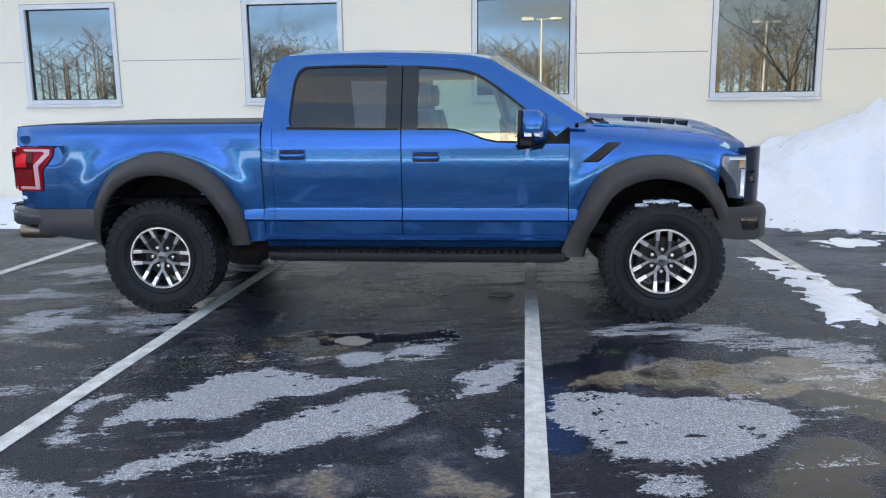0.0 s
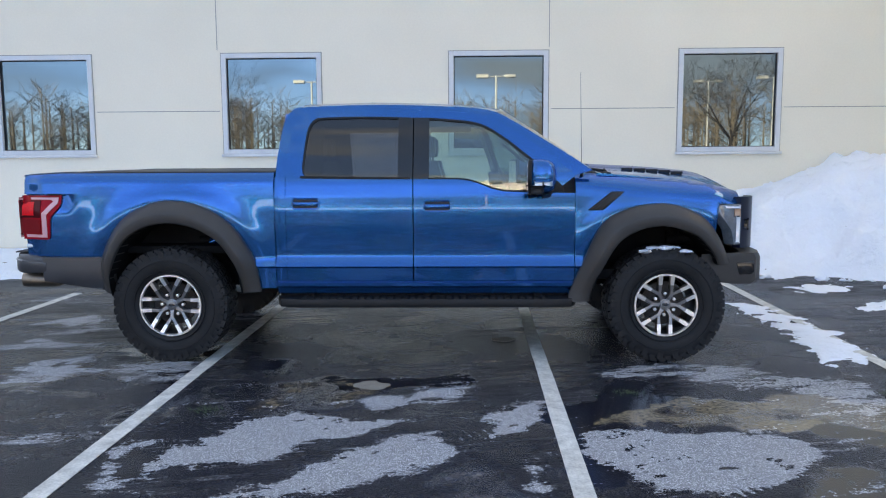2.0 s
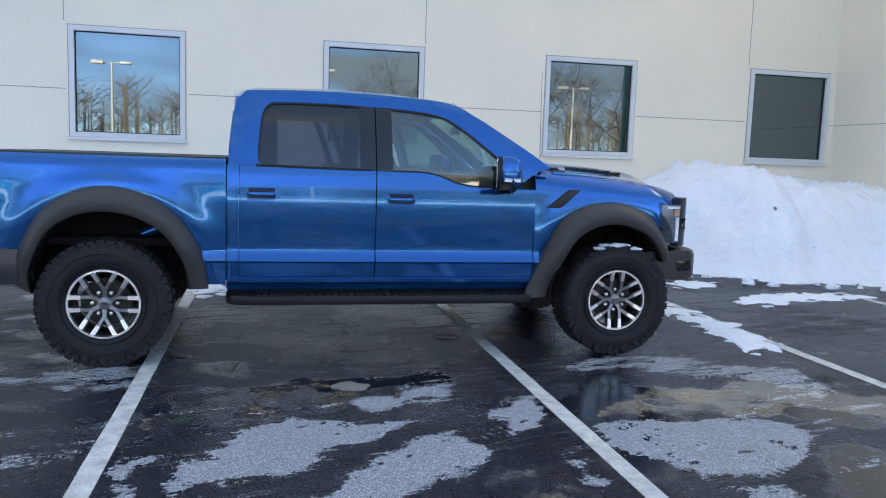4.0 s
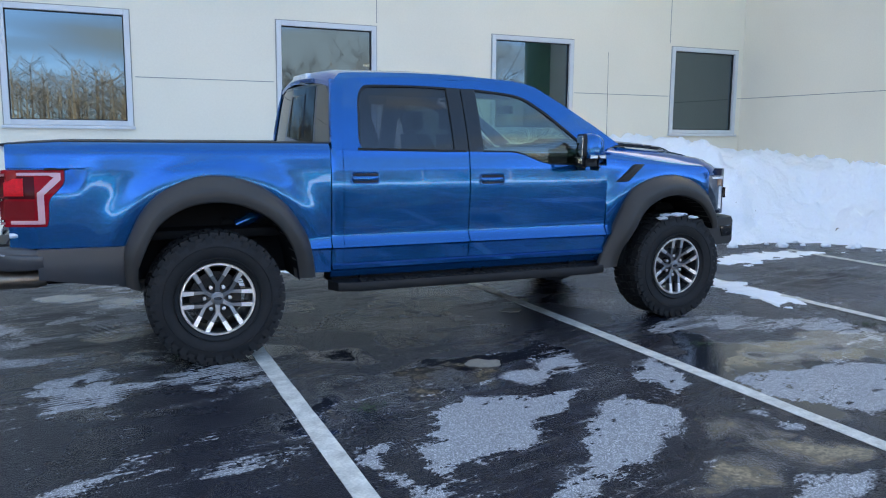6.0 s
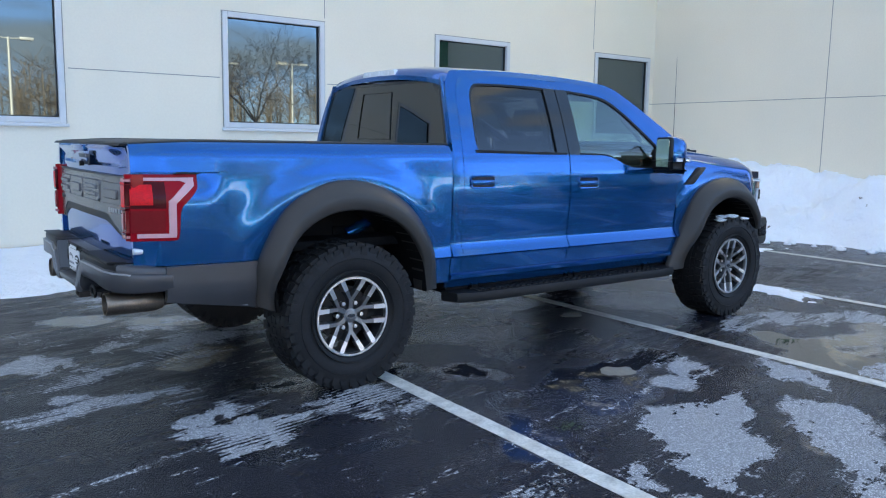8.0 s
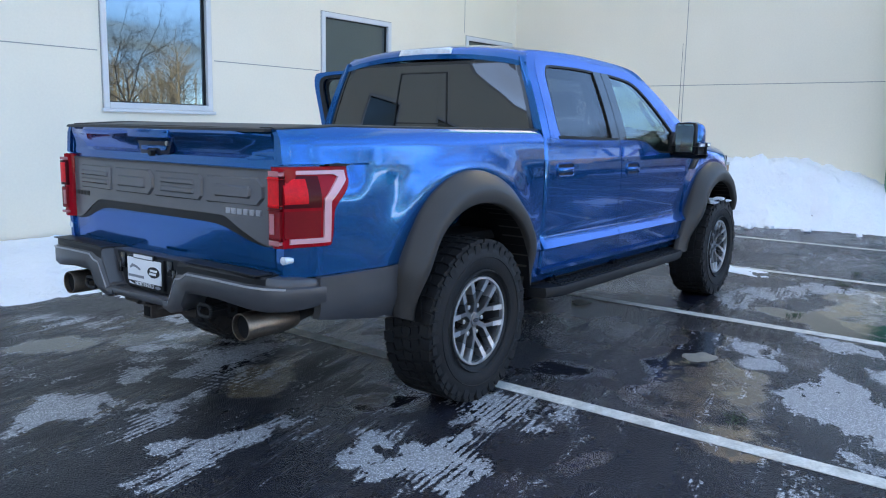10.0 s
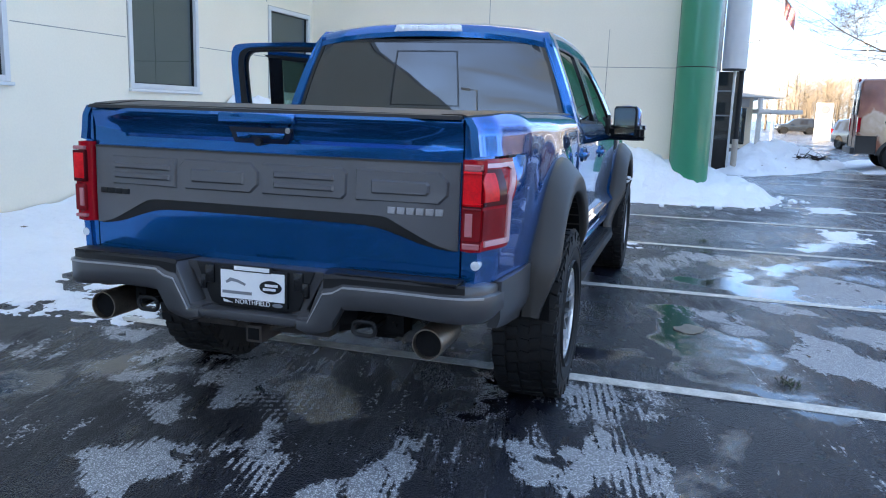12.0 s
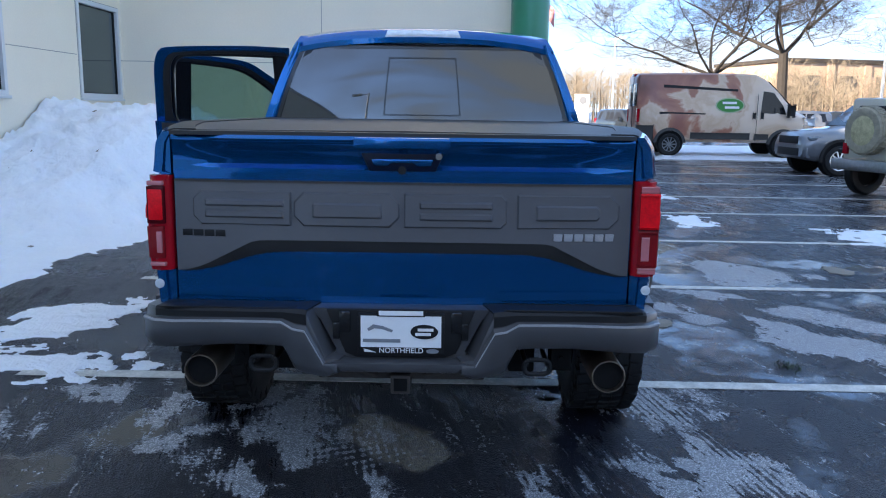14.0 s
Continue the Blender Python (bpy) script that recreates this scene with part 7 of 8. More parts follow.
def far_woods(name, arc0, arc1, dist, count, low, high, seed, label):
    """A belt of leafless woods round the lot: trunks and sprays of twigs, too many to count."""
    rng = random.Random(seed)
    bm = bmesh.new()
    for k in range(count):
        a = radians(rng.uniform(arc0, arc1))
        d = dist * rng.uniform(0.88, 1.15)
        base = Vector((d * math.cos(a), d * math.sin(a), 0))
        h = rng.uniform(low, high)
        tube(bm, [base, base + Vector((0, 0, h * 0.8))], [0.16, 0.05], 3)
        for j in range(46):
            z = h * rng.uniform(0.15, 0.8) ** 0.9
            p = base + Vector((rng.uniform(-0.3, 0.3), rng.uniform(-0.3, 0.3), z))
            L = h * rng.uniform(0.12, 0.30)
            v = Vector((rng.uniform(-1, 1), rng.uniform(-1, 1), rng.uniform(0.15, 0.9))).normalized() * L * 1.25
            w = v.orthogonal().normalized() * rng.uniform(0.012, 0.035)
            e = p + v
            bm.faces.new([bm.verts.new(q) for q in (p - w, p + w, e + w * 0.3, e - w * 0.3)])
            for u in range(4):
                f = p + v * rng.uniform(0.3, 0.8)
                v2 = (v.normalized() + Vector((rng.uniform(-1, 1), rng.uniform(-1, 1), rng.uniform(-0.4, 0.8)))).normalized() * L * 0.75
                bm.faces.new([bm.verts.new(q) for q in (f - w * 0.5, f + w * 0.5, f + v2)])
    return tagged(part(name, bm, M_TWIG, None, fix=False, smooth=0), label, "woods", kind="stuff")


far_woods("far_woods", -50, -2, 120, 420, 5, 9.5, 3, "distant belt of leafless brown woodland")
far_woods("far_woods", 180, 310, 80, 520, 6.5, 11.5, 4, "brown leafless woodland beyond the car park")

# ---- lamp posts ----


def lamp_post(x, y, h, turn, twin=True):
    p = holder("street_lamp", pose(x, y, 0, 0, 0, turn), "tall pale lamp post with flat shoebox heads", "street lamp", "lamp posts")
    part("base", cyl((0, 0, 0), (0, 0, 0.7), 0.28, 0.28, 20, None, 0.02), M_WALL, p)
    part("pole", cyl((0, 0, 0.7), (0, 0, h), 0.09, 0.06, 12), M_POST, p)
    for s in ((-1, 1) if twin else (1,)):
        part("arm", cyl((0, 0, h - 0.08), (s * 0.55, 0, h - 0.04), 0.03, None, 8), M_POST, p)
        hd = part("lamp_head", box(s * 0.5, s * 1.15, -0.2, 0.2, h - 0.12, h + 0.03, 0.03), M_POST, p)
        part("lens", box(s * 0.6, s * 1.08, -0.15, 0.15, h - 0.13, h - 0.118), M_FRAME, hd)


for x, y, h, a in ((0.9, -22.4, 6.4, 0), (-11.2, -27, 6.6, 0), (18.6, -40, 7.6, 0), (20.5, -31, 7.0, 0), (-24, -25, 6.6, 0)):
    lamp_post(x, y, h, a)
lamp_post(-27, 10.9, 7.4, 90, False)
lamp_post(37.7, -16.6, 6.8, 60)
lamp_post(60, -6.2, 7.4, 20)
lamp_post(66, 1.4, 8.0, 20)

# ---- parked vehicles ----


def road_wheel(parent, x, y, r, s, rim_mat):
    w = part("wheel", revolve([(r * 0.62, -0.10), (r * 0.75, -0.115), (r * 0.93, -0.105), (r, -0.07), (r, 0.07), (r * 0.93, 0.105), (r * 0.62, 0.10)], 32), M_RUBBER, parent, "black tyre on an alloy wheel")
    w.matrix_basis = pose(x, y, r, 0, 0, 0 if s < 0 else 180)
    bm = revolve([(r * 0.60, -0.10), (r * 0.65, -0.105), (r * 0.65, 0.08), (r * 0.60, 0.08)], 28)
    for k in range(10):
        one = box(r * 0.08, r * 0.63, -0.09, -0.06, -0.018, 0.018)
        one.transform(Matrix.Rotation(2 * math.pi * k / 10, 4, "Y"))
        merge(bm, one)
    cyl((0, -0.10, 0), (0, -0.05, 0), r * 0.14, None, 14, bm)
    part("rim", bm, rim_mat, w)
    part("brake_disc", cyl((0, -0.02, 0), (0, 0.02, 0), r * 0.6, None, 20), M_UNDER, w)


def body_loft(stations):
    """Rings across the car: x, sill, belt, top, half width at the belt, half width at the top, all rounded off."""
    rings = []
    for x, lo, belt_z, top, w, wt in stations:
        half = [(0.0, lo), (w * 0.86, lo), (w * 0.97, lo + 0.06), (w, lo + 0.25 * (belt_z - lo)), (w, belt_z - 0.10), (w * 0.985, belt_z), (wt + (w - wt) * 0.35, belt_z + (top - belt_z) * 0.6), (wt, top - 0.05 * min(1, (top - belt_z) * 4)), (wt * 0.88, top), (0.0, top + 0.012)]
        ring = [(x, -y, z) for y, z in half] + [(x, y, z) for y, z in half[-2:0:-1]]
        rings.append(ring)
    return loft(rings)


def pane_on(points, stations, s, off=0.006, thick=0.02):
    """A side window given by (x, z) corners, laid on the leaning side of such a body."""
    st = np.array(stations)

    def half(x, z):
        b, t, w, wt = [float(np.interp(x, st[:, 0], st[:, k])) for k in (2, 3, 4, 5)]
        f = (z - b) / max(0.05, t - b)
        return float(np.interp(f, [0, 0.6, 0.95], [w * 0.985, wt + (w - wt) * 0.35, wt]))
    bm = bmesh.new()
    fr = [bm.verts.new((x, s * (half(x, z) + off), z)) for x, z in points]
    bk = [bm.verts.new((x, s * (half(x, z) + off - thick), z)) for x, z in points]
    bm.faces.new(fr)
    bm.faces.new(bk[::-1])
    n = len(points)
    for k in range(n):
        bm.faces.new((fr[k], fr[(k + 1) % n], bk[(k + 1) % n], bk[k]))
    return bm


def wrap_material():
    """Tan vehicle wrap with rust-brown and dark map-like patches."""
    m = bpy.data.materials.new("tan_patterned_wrap")
    m.use_nodes = True
    n, l = m.node_tree.nodes, m.node_tree.links
    b = n["Principled BSDF"]
    tc = n.new("ShaderNodeTexCoord")
    q = n.new("ShaderNodeTexNoise")
    q.inputs["Scale"].default_value, q.inputs["Detail"].default_value, q.inputs["Distortion"].default_value = 0.9, 7, 0.6
    l.new(tc.outputs["Object"], q.inputs["Vector"])
    sx = n.new("ShaderNodeSeparateXYZ")
    l.new(tc.outputs["Object"], sx.inputs[0])
    # the pattern thins out towards the cab
    ad = n.new("ShaderNodeMath")
    ad.operation = "MULTIPLY_ADD"
    l.new(sx.outputs[0], ad.inputs[0])
    ad.inputs[1].default_value = -0.055
    up = n.new("ShaderNodeMath")
    up.operation = "MULTIPLY_ADD"
    l.new(sx.outputs[2], up.inputs[0])
    up.inputs[1].default_value = 0.075
    l.new(q.outputs[0], up.inputs[2])
    l.new(up.outputs[0], ad.inputs[2])
    rp = n.new("ShaderNodeValToRGB")
    cr = rp.color_ramp
    cr.elements[0].position, cr.elements[0].color = 0.0, (0.74, 0.62, 0.52, 1)
    cr.elements[1].position, cr.elements[1].color = 1.0, (0.10, 0.05, 0.035, 1)
    for pos, c in ((0.44, (0.70, 0.53, 0.39)), (0.50, (0.60, 0.41, 0.27)), (0.56, (0.66, 0.48, 0.34)), (0.60, (0.42, 0.17, 0.10)), (0.68, (0.32, 0.115, 0.075))):
        e = cr.elements.new(pos)
        e.color = (*c, 1)
    l.new(ad.outputs[0], rp.inputs[0])
    l.new(rp.outputs[0], b.inputs["Base Color"])
    b.inputs["Roughness"].default_value = 0.4
    b.inputs["Coat Weight"].default_value = 0.3
    return m


def van(m):
    """High-roof panel van; x forward from the rear axle."""
    v = holder("panel_van", m, "tan high-roof delivery van with a patterned wrap", "van")
    st = [(-1.02, 0.50, 1.30, 2.42, 0.98, 0.86), (-0.98, 0.45, 1.30, 2.50, 1.01, 0.89), (0.0, 0.42, 1.32, 2.53, 1.02, 0.90), (2.0, 0.42, 1.32, 2.53, 1.02, 0.90), (2.55, 0.42, 1.30, 2.50, 1.02, 0.90), (2.85, 0.42, 1.28, 2.36, 1.02, 0.87), (3.25, 0.42, 1.24, 2.02, 1.02, 0.83), (3.62, 0.42, 1.20, 1.62, 1.01, 0.80), (3.80, 0.42, 1.18, 1.42, 1.00, 0.80), (4.15, 0.42, 1.08, 1.27, 0.97, 0.78), (4.36, 0.45, 0.95, 1.05, 0.90, 0.72), (4.42, 0.50, 0.80, 0.88, 0.84, 0.68)]
    body = part("body", body_loft(st), wrap_material(), v, smooth=40)
    for s in (-1, 1):
        part("side_window", pane_on([(2.72, 1.34), (3.50, 1.30), (3.42, 1.55), (3.10, 1.96), (2.78, 2.0)], st, s), M_GLOSSB, v, "dark cab window")
        part("window_bar", pane_on([(3.12, 1.32), (3.16, 1.32), (3.16, 1.90), (3.12, 1.94)], st, s, 0.012), M_BLACK, v)
        part("lower_moulding", box(0.62, 2.42, s * 1.005, s * 1.045, 0.52, 0.72, 0.015), M_FLARE, v, "grey plastic side moulding")
        part("door_moulding", box(2.56, 2.98, s * 1.005, s * 1.045, 0.52, 0.70, 0.015), M_FLARE, v)
        part("corner_moulding", box(-1.05, -0.52, s * 0.95, s * 1.04, 0.42, 0.92, 0.03), M_FLARE, v)
        for cx in (0.0, 3.45):
            rings = []
            for k in range(15):
                a = math.pi * (0.02 + 0.96 * k / 14)
                c, q = math.cos(a), math.sin(a)
                rings.append([(cx + 0.50 * c, s * 1.03, 0.36 + 0.50 * q), (cx + 0.41 * c, s * 1.05, 0.36 + 0.41 * q), (cx + 0.40 * c, s * 0.9, 0.36 + 0.40 * q), (cx + 0.50 * c, s * 0.97, 0.36 + 0.50 * q)])
            part("wheel_arch", loft(rings), M_FLARE, v)
            disc = cyl((cx, s * 0.80, 0.40), (cx, s * 1.028, 0.40), 0.42, None, 28)
            part("arch_hollow", disc, M_UNDER, v)
            road_wheel(v, cx, s * 0.94, 0.345, s, M_RIMGREY)
        part("mirror", box(3.50, 3.66, s * 1.06, s * 1.24, 1.25, 1.58, 0.04), M_BLACK, v)
        part("tail_lamp", box(-1.045, -0.96, s * 0.84, s * 1.015, 1.02, 1.42, 0.02), M_REDLENS, v, "tall red tail lamp")
        part("door_handle", box(2.48, 2.56, s * 1.01, s * 1.055, 1.16, 1.34, 0.015), M_BLACK, v)
        part("cab_door_handle", box(2.72, 2.80, s * 1.01, s * 1.055, 1.16, 1.34, 0.015), M_BLACK, v)
        part("headlamp", box(4.05, 4.36, s * 0.70, s * 0.95, 0.98, 1.2, 0.05), M_CLEARLENS, v)
        part("door_gap", box(2.60, 2.612, s * 1.0, s * 1.027, 0.48, 1.9, 0), M_BLACK, v)
    part("windshield", prism([(2.96, 2.26), (3.72, 1.50), (3.74, 1.53), (2.98, 2.29)], -0.78, 0.78, "y"), M_GLOSSB, v)
    part("rear_window", box(-1.045, -1.0, -0.72, -0.08, 1.5, 2.2, 0.02, box(-1.045, -1.0, 0.08, 0.72, 1.5, 2.2, 0.02)), M_GLOSSB, v)
    part("rear_door_gap", box(-1.036, -1.0, -0.006, 0.006, 0.55, 2.4, 0), M_BLACK, v)
    part("rear_bumper", box(-1.16, -0.95, -0.98, 0.98, 0.40, 0.58, 0.03), M_FLARE, v)
    part("front_bumper", box(4.25, 4.50, -0.90, 0.90, 0.38, 0.66, 0.06), M_FLARE, v)
    part("top_lamp", box(-1.05, -0.98, -0.25, 0.25, 2.44, 2.52, 0.01), M_REDDARK, v)
    # print on the side: green oval, dark bars for the writing
    oval = [(1.78 + 0.40 * math.cos(2 * math.pi * k / 32), 1.56 + 0.20 * math.sin(2 * math.pi * k / 32)) for k in range(32)]
    part("green_oval", pane_on(oval, st, -1, 0.010), material("green_print", (0.03, 0.22, 0.03), 0.4, 0, 0.05), v, "plain green oval")
    rim = [(1.78 + 0.44 * math.cos(2 * math.pi * k / 32), 1.56 + 0.235 * math.sin(2 * math.pi * k / 32)) for k in range(32)]
    part("oval_rim", pane_on(rim, st, -1, 0.004), material("pale_green_print", (0.35, 0.42, 0.25), 0.4, 0, 0.05), v)
    part("oval_bar", pane_on([(1.55, 1.60), (1.98, 1.60), (1.98, 1.67), (1.55, 1.67)], st, -1, 0.014), M_WHITE, v)
    part("oval_bar", pane_on([(1.62, 1.46), (2.06, 1.46), (2.06, 1.53), (1.62, 1.53)], st, -1, 0.014), M_WHITE, v)
    part("writing_bar", pane_on([(-0.25, 2.08), (2.0, 1.98), (2.0, 2.05), (-0.25, 2.17)], st, -1, 0.008), M_BLACK, v)
    part("writing_bar", pane_on([(-0.35, 1.27), (1.05, 1.25), (1.05, 1.31), (-0.35, 1.34)], st, -1, 0.008), M_BLACK, v)
    part("blotch", pane_on([(1.25, 0.86), (1.7, 0.80), (2.3, 0.92), (2.45, 1.08), (2.1, 1.06), (1.95, 1.22), (1.7, 1.05), (1.45, 1.12)], st, -1, 0.008), material("grey_blotch_print", (0.22, 0.2, 0.22), 0.45, 0, 0.5, 6, 25), v)
    return v


van(pose(20.6, -0.5, 0.1, 0, 0, -93) @ Matrix.Scale(1.05, 4))


def suv(m, paint, label, scale=1.0, detail=True):
    """Tall estate car; x forward from the rear axle."""
    v = holder("parked_car", m @ Matrix.Scale(scale, 4), label, "car", "parked cars")
    st = [(-0.95, 0.50, 1.02, 1.20, 0.84, 0.70), (-0.92, 0.42, 1.05, 1.62, 0.90, 0.72), (-0.70, 0.36, 1.08, 1.80, 0.94, 0.70), (0.0, 0.33, 1.10, 1.85, 0.96, 0.71), (1.2, 0.33, 1.10, 1.85, 0.96, 0.71), (1.75, 0.33, 1.10, 1.78, 0.96, 0.70), (2.15, 0.33, 1.09, 1.50, 0.96, 0.70), (2.50, 0.33, 1.06, 1.20, 0.95, 0.72), (2.9, 0.33, 1.02, 1.14, 0.95, 0.76), (3.45, 0.35, 0.92, 1.08, 0.93, 0.76), (3.68, 0.40, 0.82, 1.02, 0.88, 0.70), (3.76, 0.46, 0.74, 0.92, 0.80, 0.62)]
    part("body", body_loft(st), paint, v, smooth=40)
    for s in (-1, 1):
        part("rear_side_window", pane_on([(-0.62, 1.16), (0.62, 1.15), (0.62, 1.68), (-0.50, 1.68)], st, s), M_GLOSSB, v)
        part("front_side_window", pane_on([(0.70, 1.15), (2.18, 1.13), (2.02, 1.38), (1.66, 1.64), (0.70, 1.68)], st, s), M_GLOSSB, v)
        for cx in (0.0, 2.9):
            part("arch_hollow", cyl((cx, s * 0.72, 0.40), (cx, s * 0.967, 0.40), 0.44, None, 28), M_UNDER, v)
            road_wheel(v, cx, s * 0.88, 0.375, s, M_RIM if detail else M_RIMDARK)
        lamp_line = [(3.24, 0.90), (3.58, 0.845), (3.66, 0.86), (3.66, 0.94), (3.52, 0.965), (3.22, 0.95)]
        part("headlamp", prism(lamp_line, s * 0.56, s * 0.915, "y", 0.02), M_HEADLAMP, v, "slim clear headlamp")
        if detail:
            part("fog_surround", prism([(3.42, 0.70), (3.70, 0.68), (3.70, 0.44), (3.60, 0.42), (3.56, 0.60)], s * 0.66, s * 0.885, "y", 0.02), paint, v)
            part("arch_trim", loft([[(2.9 + r * math.cos(a), s * y, 0.40 + r * math.sin(a)) for r, y in ((0.43, 0.95), (0.43, 0.985), (0.50, 0.985), (0.50, 0.95))] for a in np.linspace(-0.15, math.pi + 0.15, 17)]), M_BLACK, v)
        part("side_mirror", box(2.08, 2.26, s * 0.98, s * 1.14, 1.10, 1.28, 0.04), paint, v)
        part("sill", box(0.45, 2.45, s * 0.90, s * 0.985, 0.30, 0.42, 0.03), M_BLACK, v)
        part("fog_lamp", box(3.52, 3.72, s * 0.56, s * 0.78, 0.50, 0.62, 0.02), M_GLOSSB, v)
        part("tail_lamp", box(-0.96, -0.80, s * 0.72, s * 0.90, 0.95, 1.2, 0.02), M_REDLENS, v)
    part("windshield", prism([(1.78, 1.74), (2.48, 1.19), (2.50, 1.22), (1.80, 1.77)], -0.66, 0.66, "y"), M_GLOSSB, v)
    part("grille", box(3.66, 3.785, -0.52, 0.52, 0.76, 0.95, 0.02), M_BLACK, v)
    part("lower_intake", box(3.60, 3.775, -0.60, 0.60, 0.46, 0.66, 0.03), M_BLACK, v)
    part("rear_window", prism([(-0.955, 1.2), (-0.94, 1.2), (-0.80, 1.68), (-0.815, 1.68)], -0.62, 0.62, "y"), M_GLOSSB, v)
    return v


suv(pose(14.0, -5.75, 0, 0, 0, 92), M_SILVER, "grey estate car with a dark grille parked in a bay")
suv(pose(42.4, -3.0, 0, 0, 0, 205), M_NAVY, "dark saloon car parked behind a snow heap", 0.88, False)
suv(pose(92, -6.5, 0, 0, 0, 95), M_NAVY, "dark estate car parked far across the lot", 0.95, False)
suv(pose(41.0, -14.5, 0, 0, 0, 80), M_SILVER, "grey car parked far across the lot", 0.9, False)
suv(pose(46.0, -19.0, 0, 0, 0, 80), M_NAVY, "dark car parked under the far trees", 0.9, False)


def offroader(m):
    """Boxy open-top four-wheel drive with a spare on its tail; x forward from the rear axle."""
    v = holder("off_road_car", m, "beige boxy off-road car with a tail-mounted spare wheel", "car")
    part("tub", bevel(box(-0.62, 1.9, -0.76, 0.76, 0.62, 1.12), 0.04), M_CREAM, v)
    part("hardtop", bevel(box(-0.58, 1.55, -0.70, 0.70, 1.12, 1.80), 0.08), M_CREAM, v)
    part("bonnet", bevel(box(1.9, 3.1, -0.62, 0.62, 0.70, 1.14), 0.05), M_CREAM, v)
    part("rear_window", box(-0.60, -0.57, -0.5, 0.5, 1.25, 1.66, 0.02), M_GLOSSB, v)
    part("rear_bumper", box(-0.86, -0.60, -0.80, 0.80, 0.50, 0.70, 0.03), M_CHROME, v, "dull metal rear bumper")
    for s in (-1, 1):
        part("side_window", box(-0.4, 1.3, s * 0.69, s * 0.71, 1.2, 1.68, 0.02), M_GLOSSB, v)
        part("wheel_flare", box(-0.55, 0.55, s * 0.74, s * 0.98, 0.78, 0.86, 0.03), M_BLACK, v)
        part("tail_lamp", box(-0.66, -0.60, s * 0.62, s * 0.74, 0.78, 0.98, 0.01), M_REDLENS, v)
        for cx in (0.0, 2.45):
            road_wheel(v, cx, s * 0.82, 0.42, s, M_RIMDARK)
    M_MUDTYRE = material("muddy_tyre", (0.30, 0.27, 0.20), 0.85, 0, 0.4, 9, 60, 0.2)
    sp = part("spare_wheel", revolve([(0.24, -0.12), (0.32, -0.145), (0.39, -0.13), (0.42, -0.09), (0.42, 0.09), (0.39, 0.13), (0.24, 0.12)], 40), M_MUDTYRE, v, "muddy spare tyre")
    sp.matrix_basis = pose(-0.80, 0.05, 1.22, 0, 0, -90)
    bm = bmesh.new()
    for k in range(40):
        a = 2 * math.pi * k / 40
        for y in (-0.07, 0.0, 0.07):
            box(0.41, 0.432, y - 0.028, y + 0.028, -0.02, 0.02, 0, bm, Matrix.Rotation(a + y * 0.6, 4, "Y"))
    tagged(part("tread", bm, M_MUDTYRE, sp, fix=False), kind="stuff")
    part("spare_cover", cyl((0, -0.13, 0), (0, -0.02, 0), 0.27, None, 32, None, 0.02), material("muddy_cream_cover", (0.42, 0.38, 0.22), 0.6, 0, 0.5, 9, 40), sp)
    part("spare_bracket", box(-0.7, -0.6, -0.1, 0.2, 0.98, 1.38, 0.01), M_BLACK, v)
    return v


offroader(pose(7.8, -1.57, 0, 0, 0, -72))

# ---- far side of the lot ----
snow_field("snow_heap", 13.5, 27, -1.5, 5.6, 0.14, [(14.8, 3.9), (16.5, 2.6), (18.2, 1.8), (20, 1.0), (23.5, 0.1), (26, 0.8), (26, 4.0), (20, 5.0), (15.5, 4.6), (14.8, 3.9)], [], lambda x, y: 0.62, 1.9, "dirty ploughed snow heap beside the lot", 23.0, 2.2)
snow_field("snow_ridge", 17.5, 30, -16, 1.0, 0.16, [(18.9, 0.4), (18.9, -4), (19.2, -9), (19.4, -15), (26, -15.5), (29, -8), (28, -1), (24, 0.6), (18.9, 0.4)], [], lambda x, y: 0.09, 0.7, "low snow-covered verge under the van", 31.0, 0.5)
snow_field("snow_ridge", -26, 40, -19, -15, 0.3, [(-25, -16.0), (39, -16.0), (39, -18.2), (-25, -18.2), (-25, -16.0)], [], lambda x, y: 0.55, 1.0, "long low snow ridge across the car park", 41.0)



def brush_pile(x, y, z, length, width, seed):
    """Broken twigs left on the ploughed snow."""
    rng = random.Random(seed)
    bm = bmesh.new()
    for k in range(70):
        p = Vector((rng.uniform(-width, width), rng.uniform(-length, length), rng.uniform(-0.05, 0.05)))
        d = Vector((rng.uniform(-0.5, 0.5), rng.uniform(-1, 1), rng.uniform(-0.12, 0.3))).normalized() * rng.uniform(0.15, 0.5)
        q = p + d * 0.5 + Vector((0, 0, rng.uniform(-0.03, 0.05)))
        tube(bm, [p, q, p + d], [0.014, 0.011, 0.005], 4)
    ob = part("brush_pile", bm, M_BARK, fix=False)
    ob.location = (x, y, z)
    return tagged(ob, "heap of broken dark twigs on the dirty snow", "brush pile", kind="stuff")


brush_pile(19.3, 1.9, 0.34, 0.42, 0.3, 3)

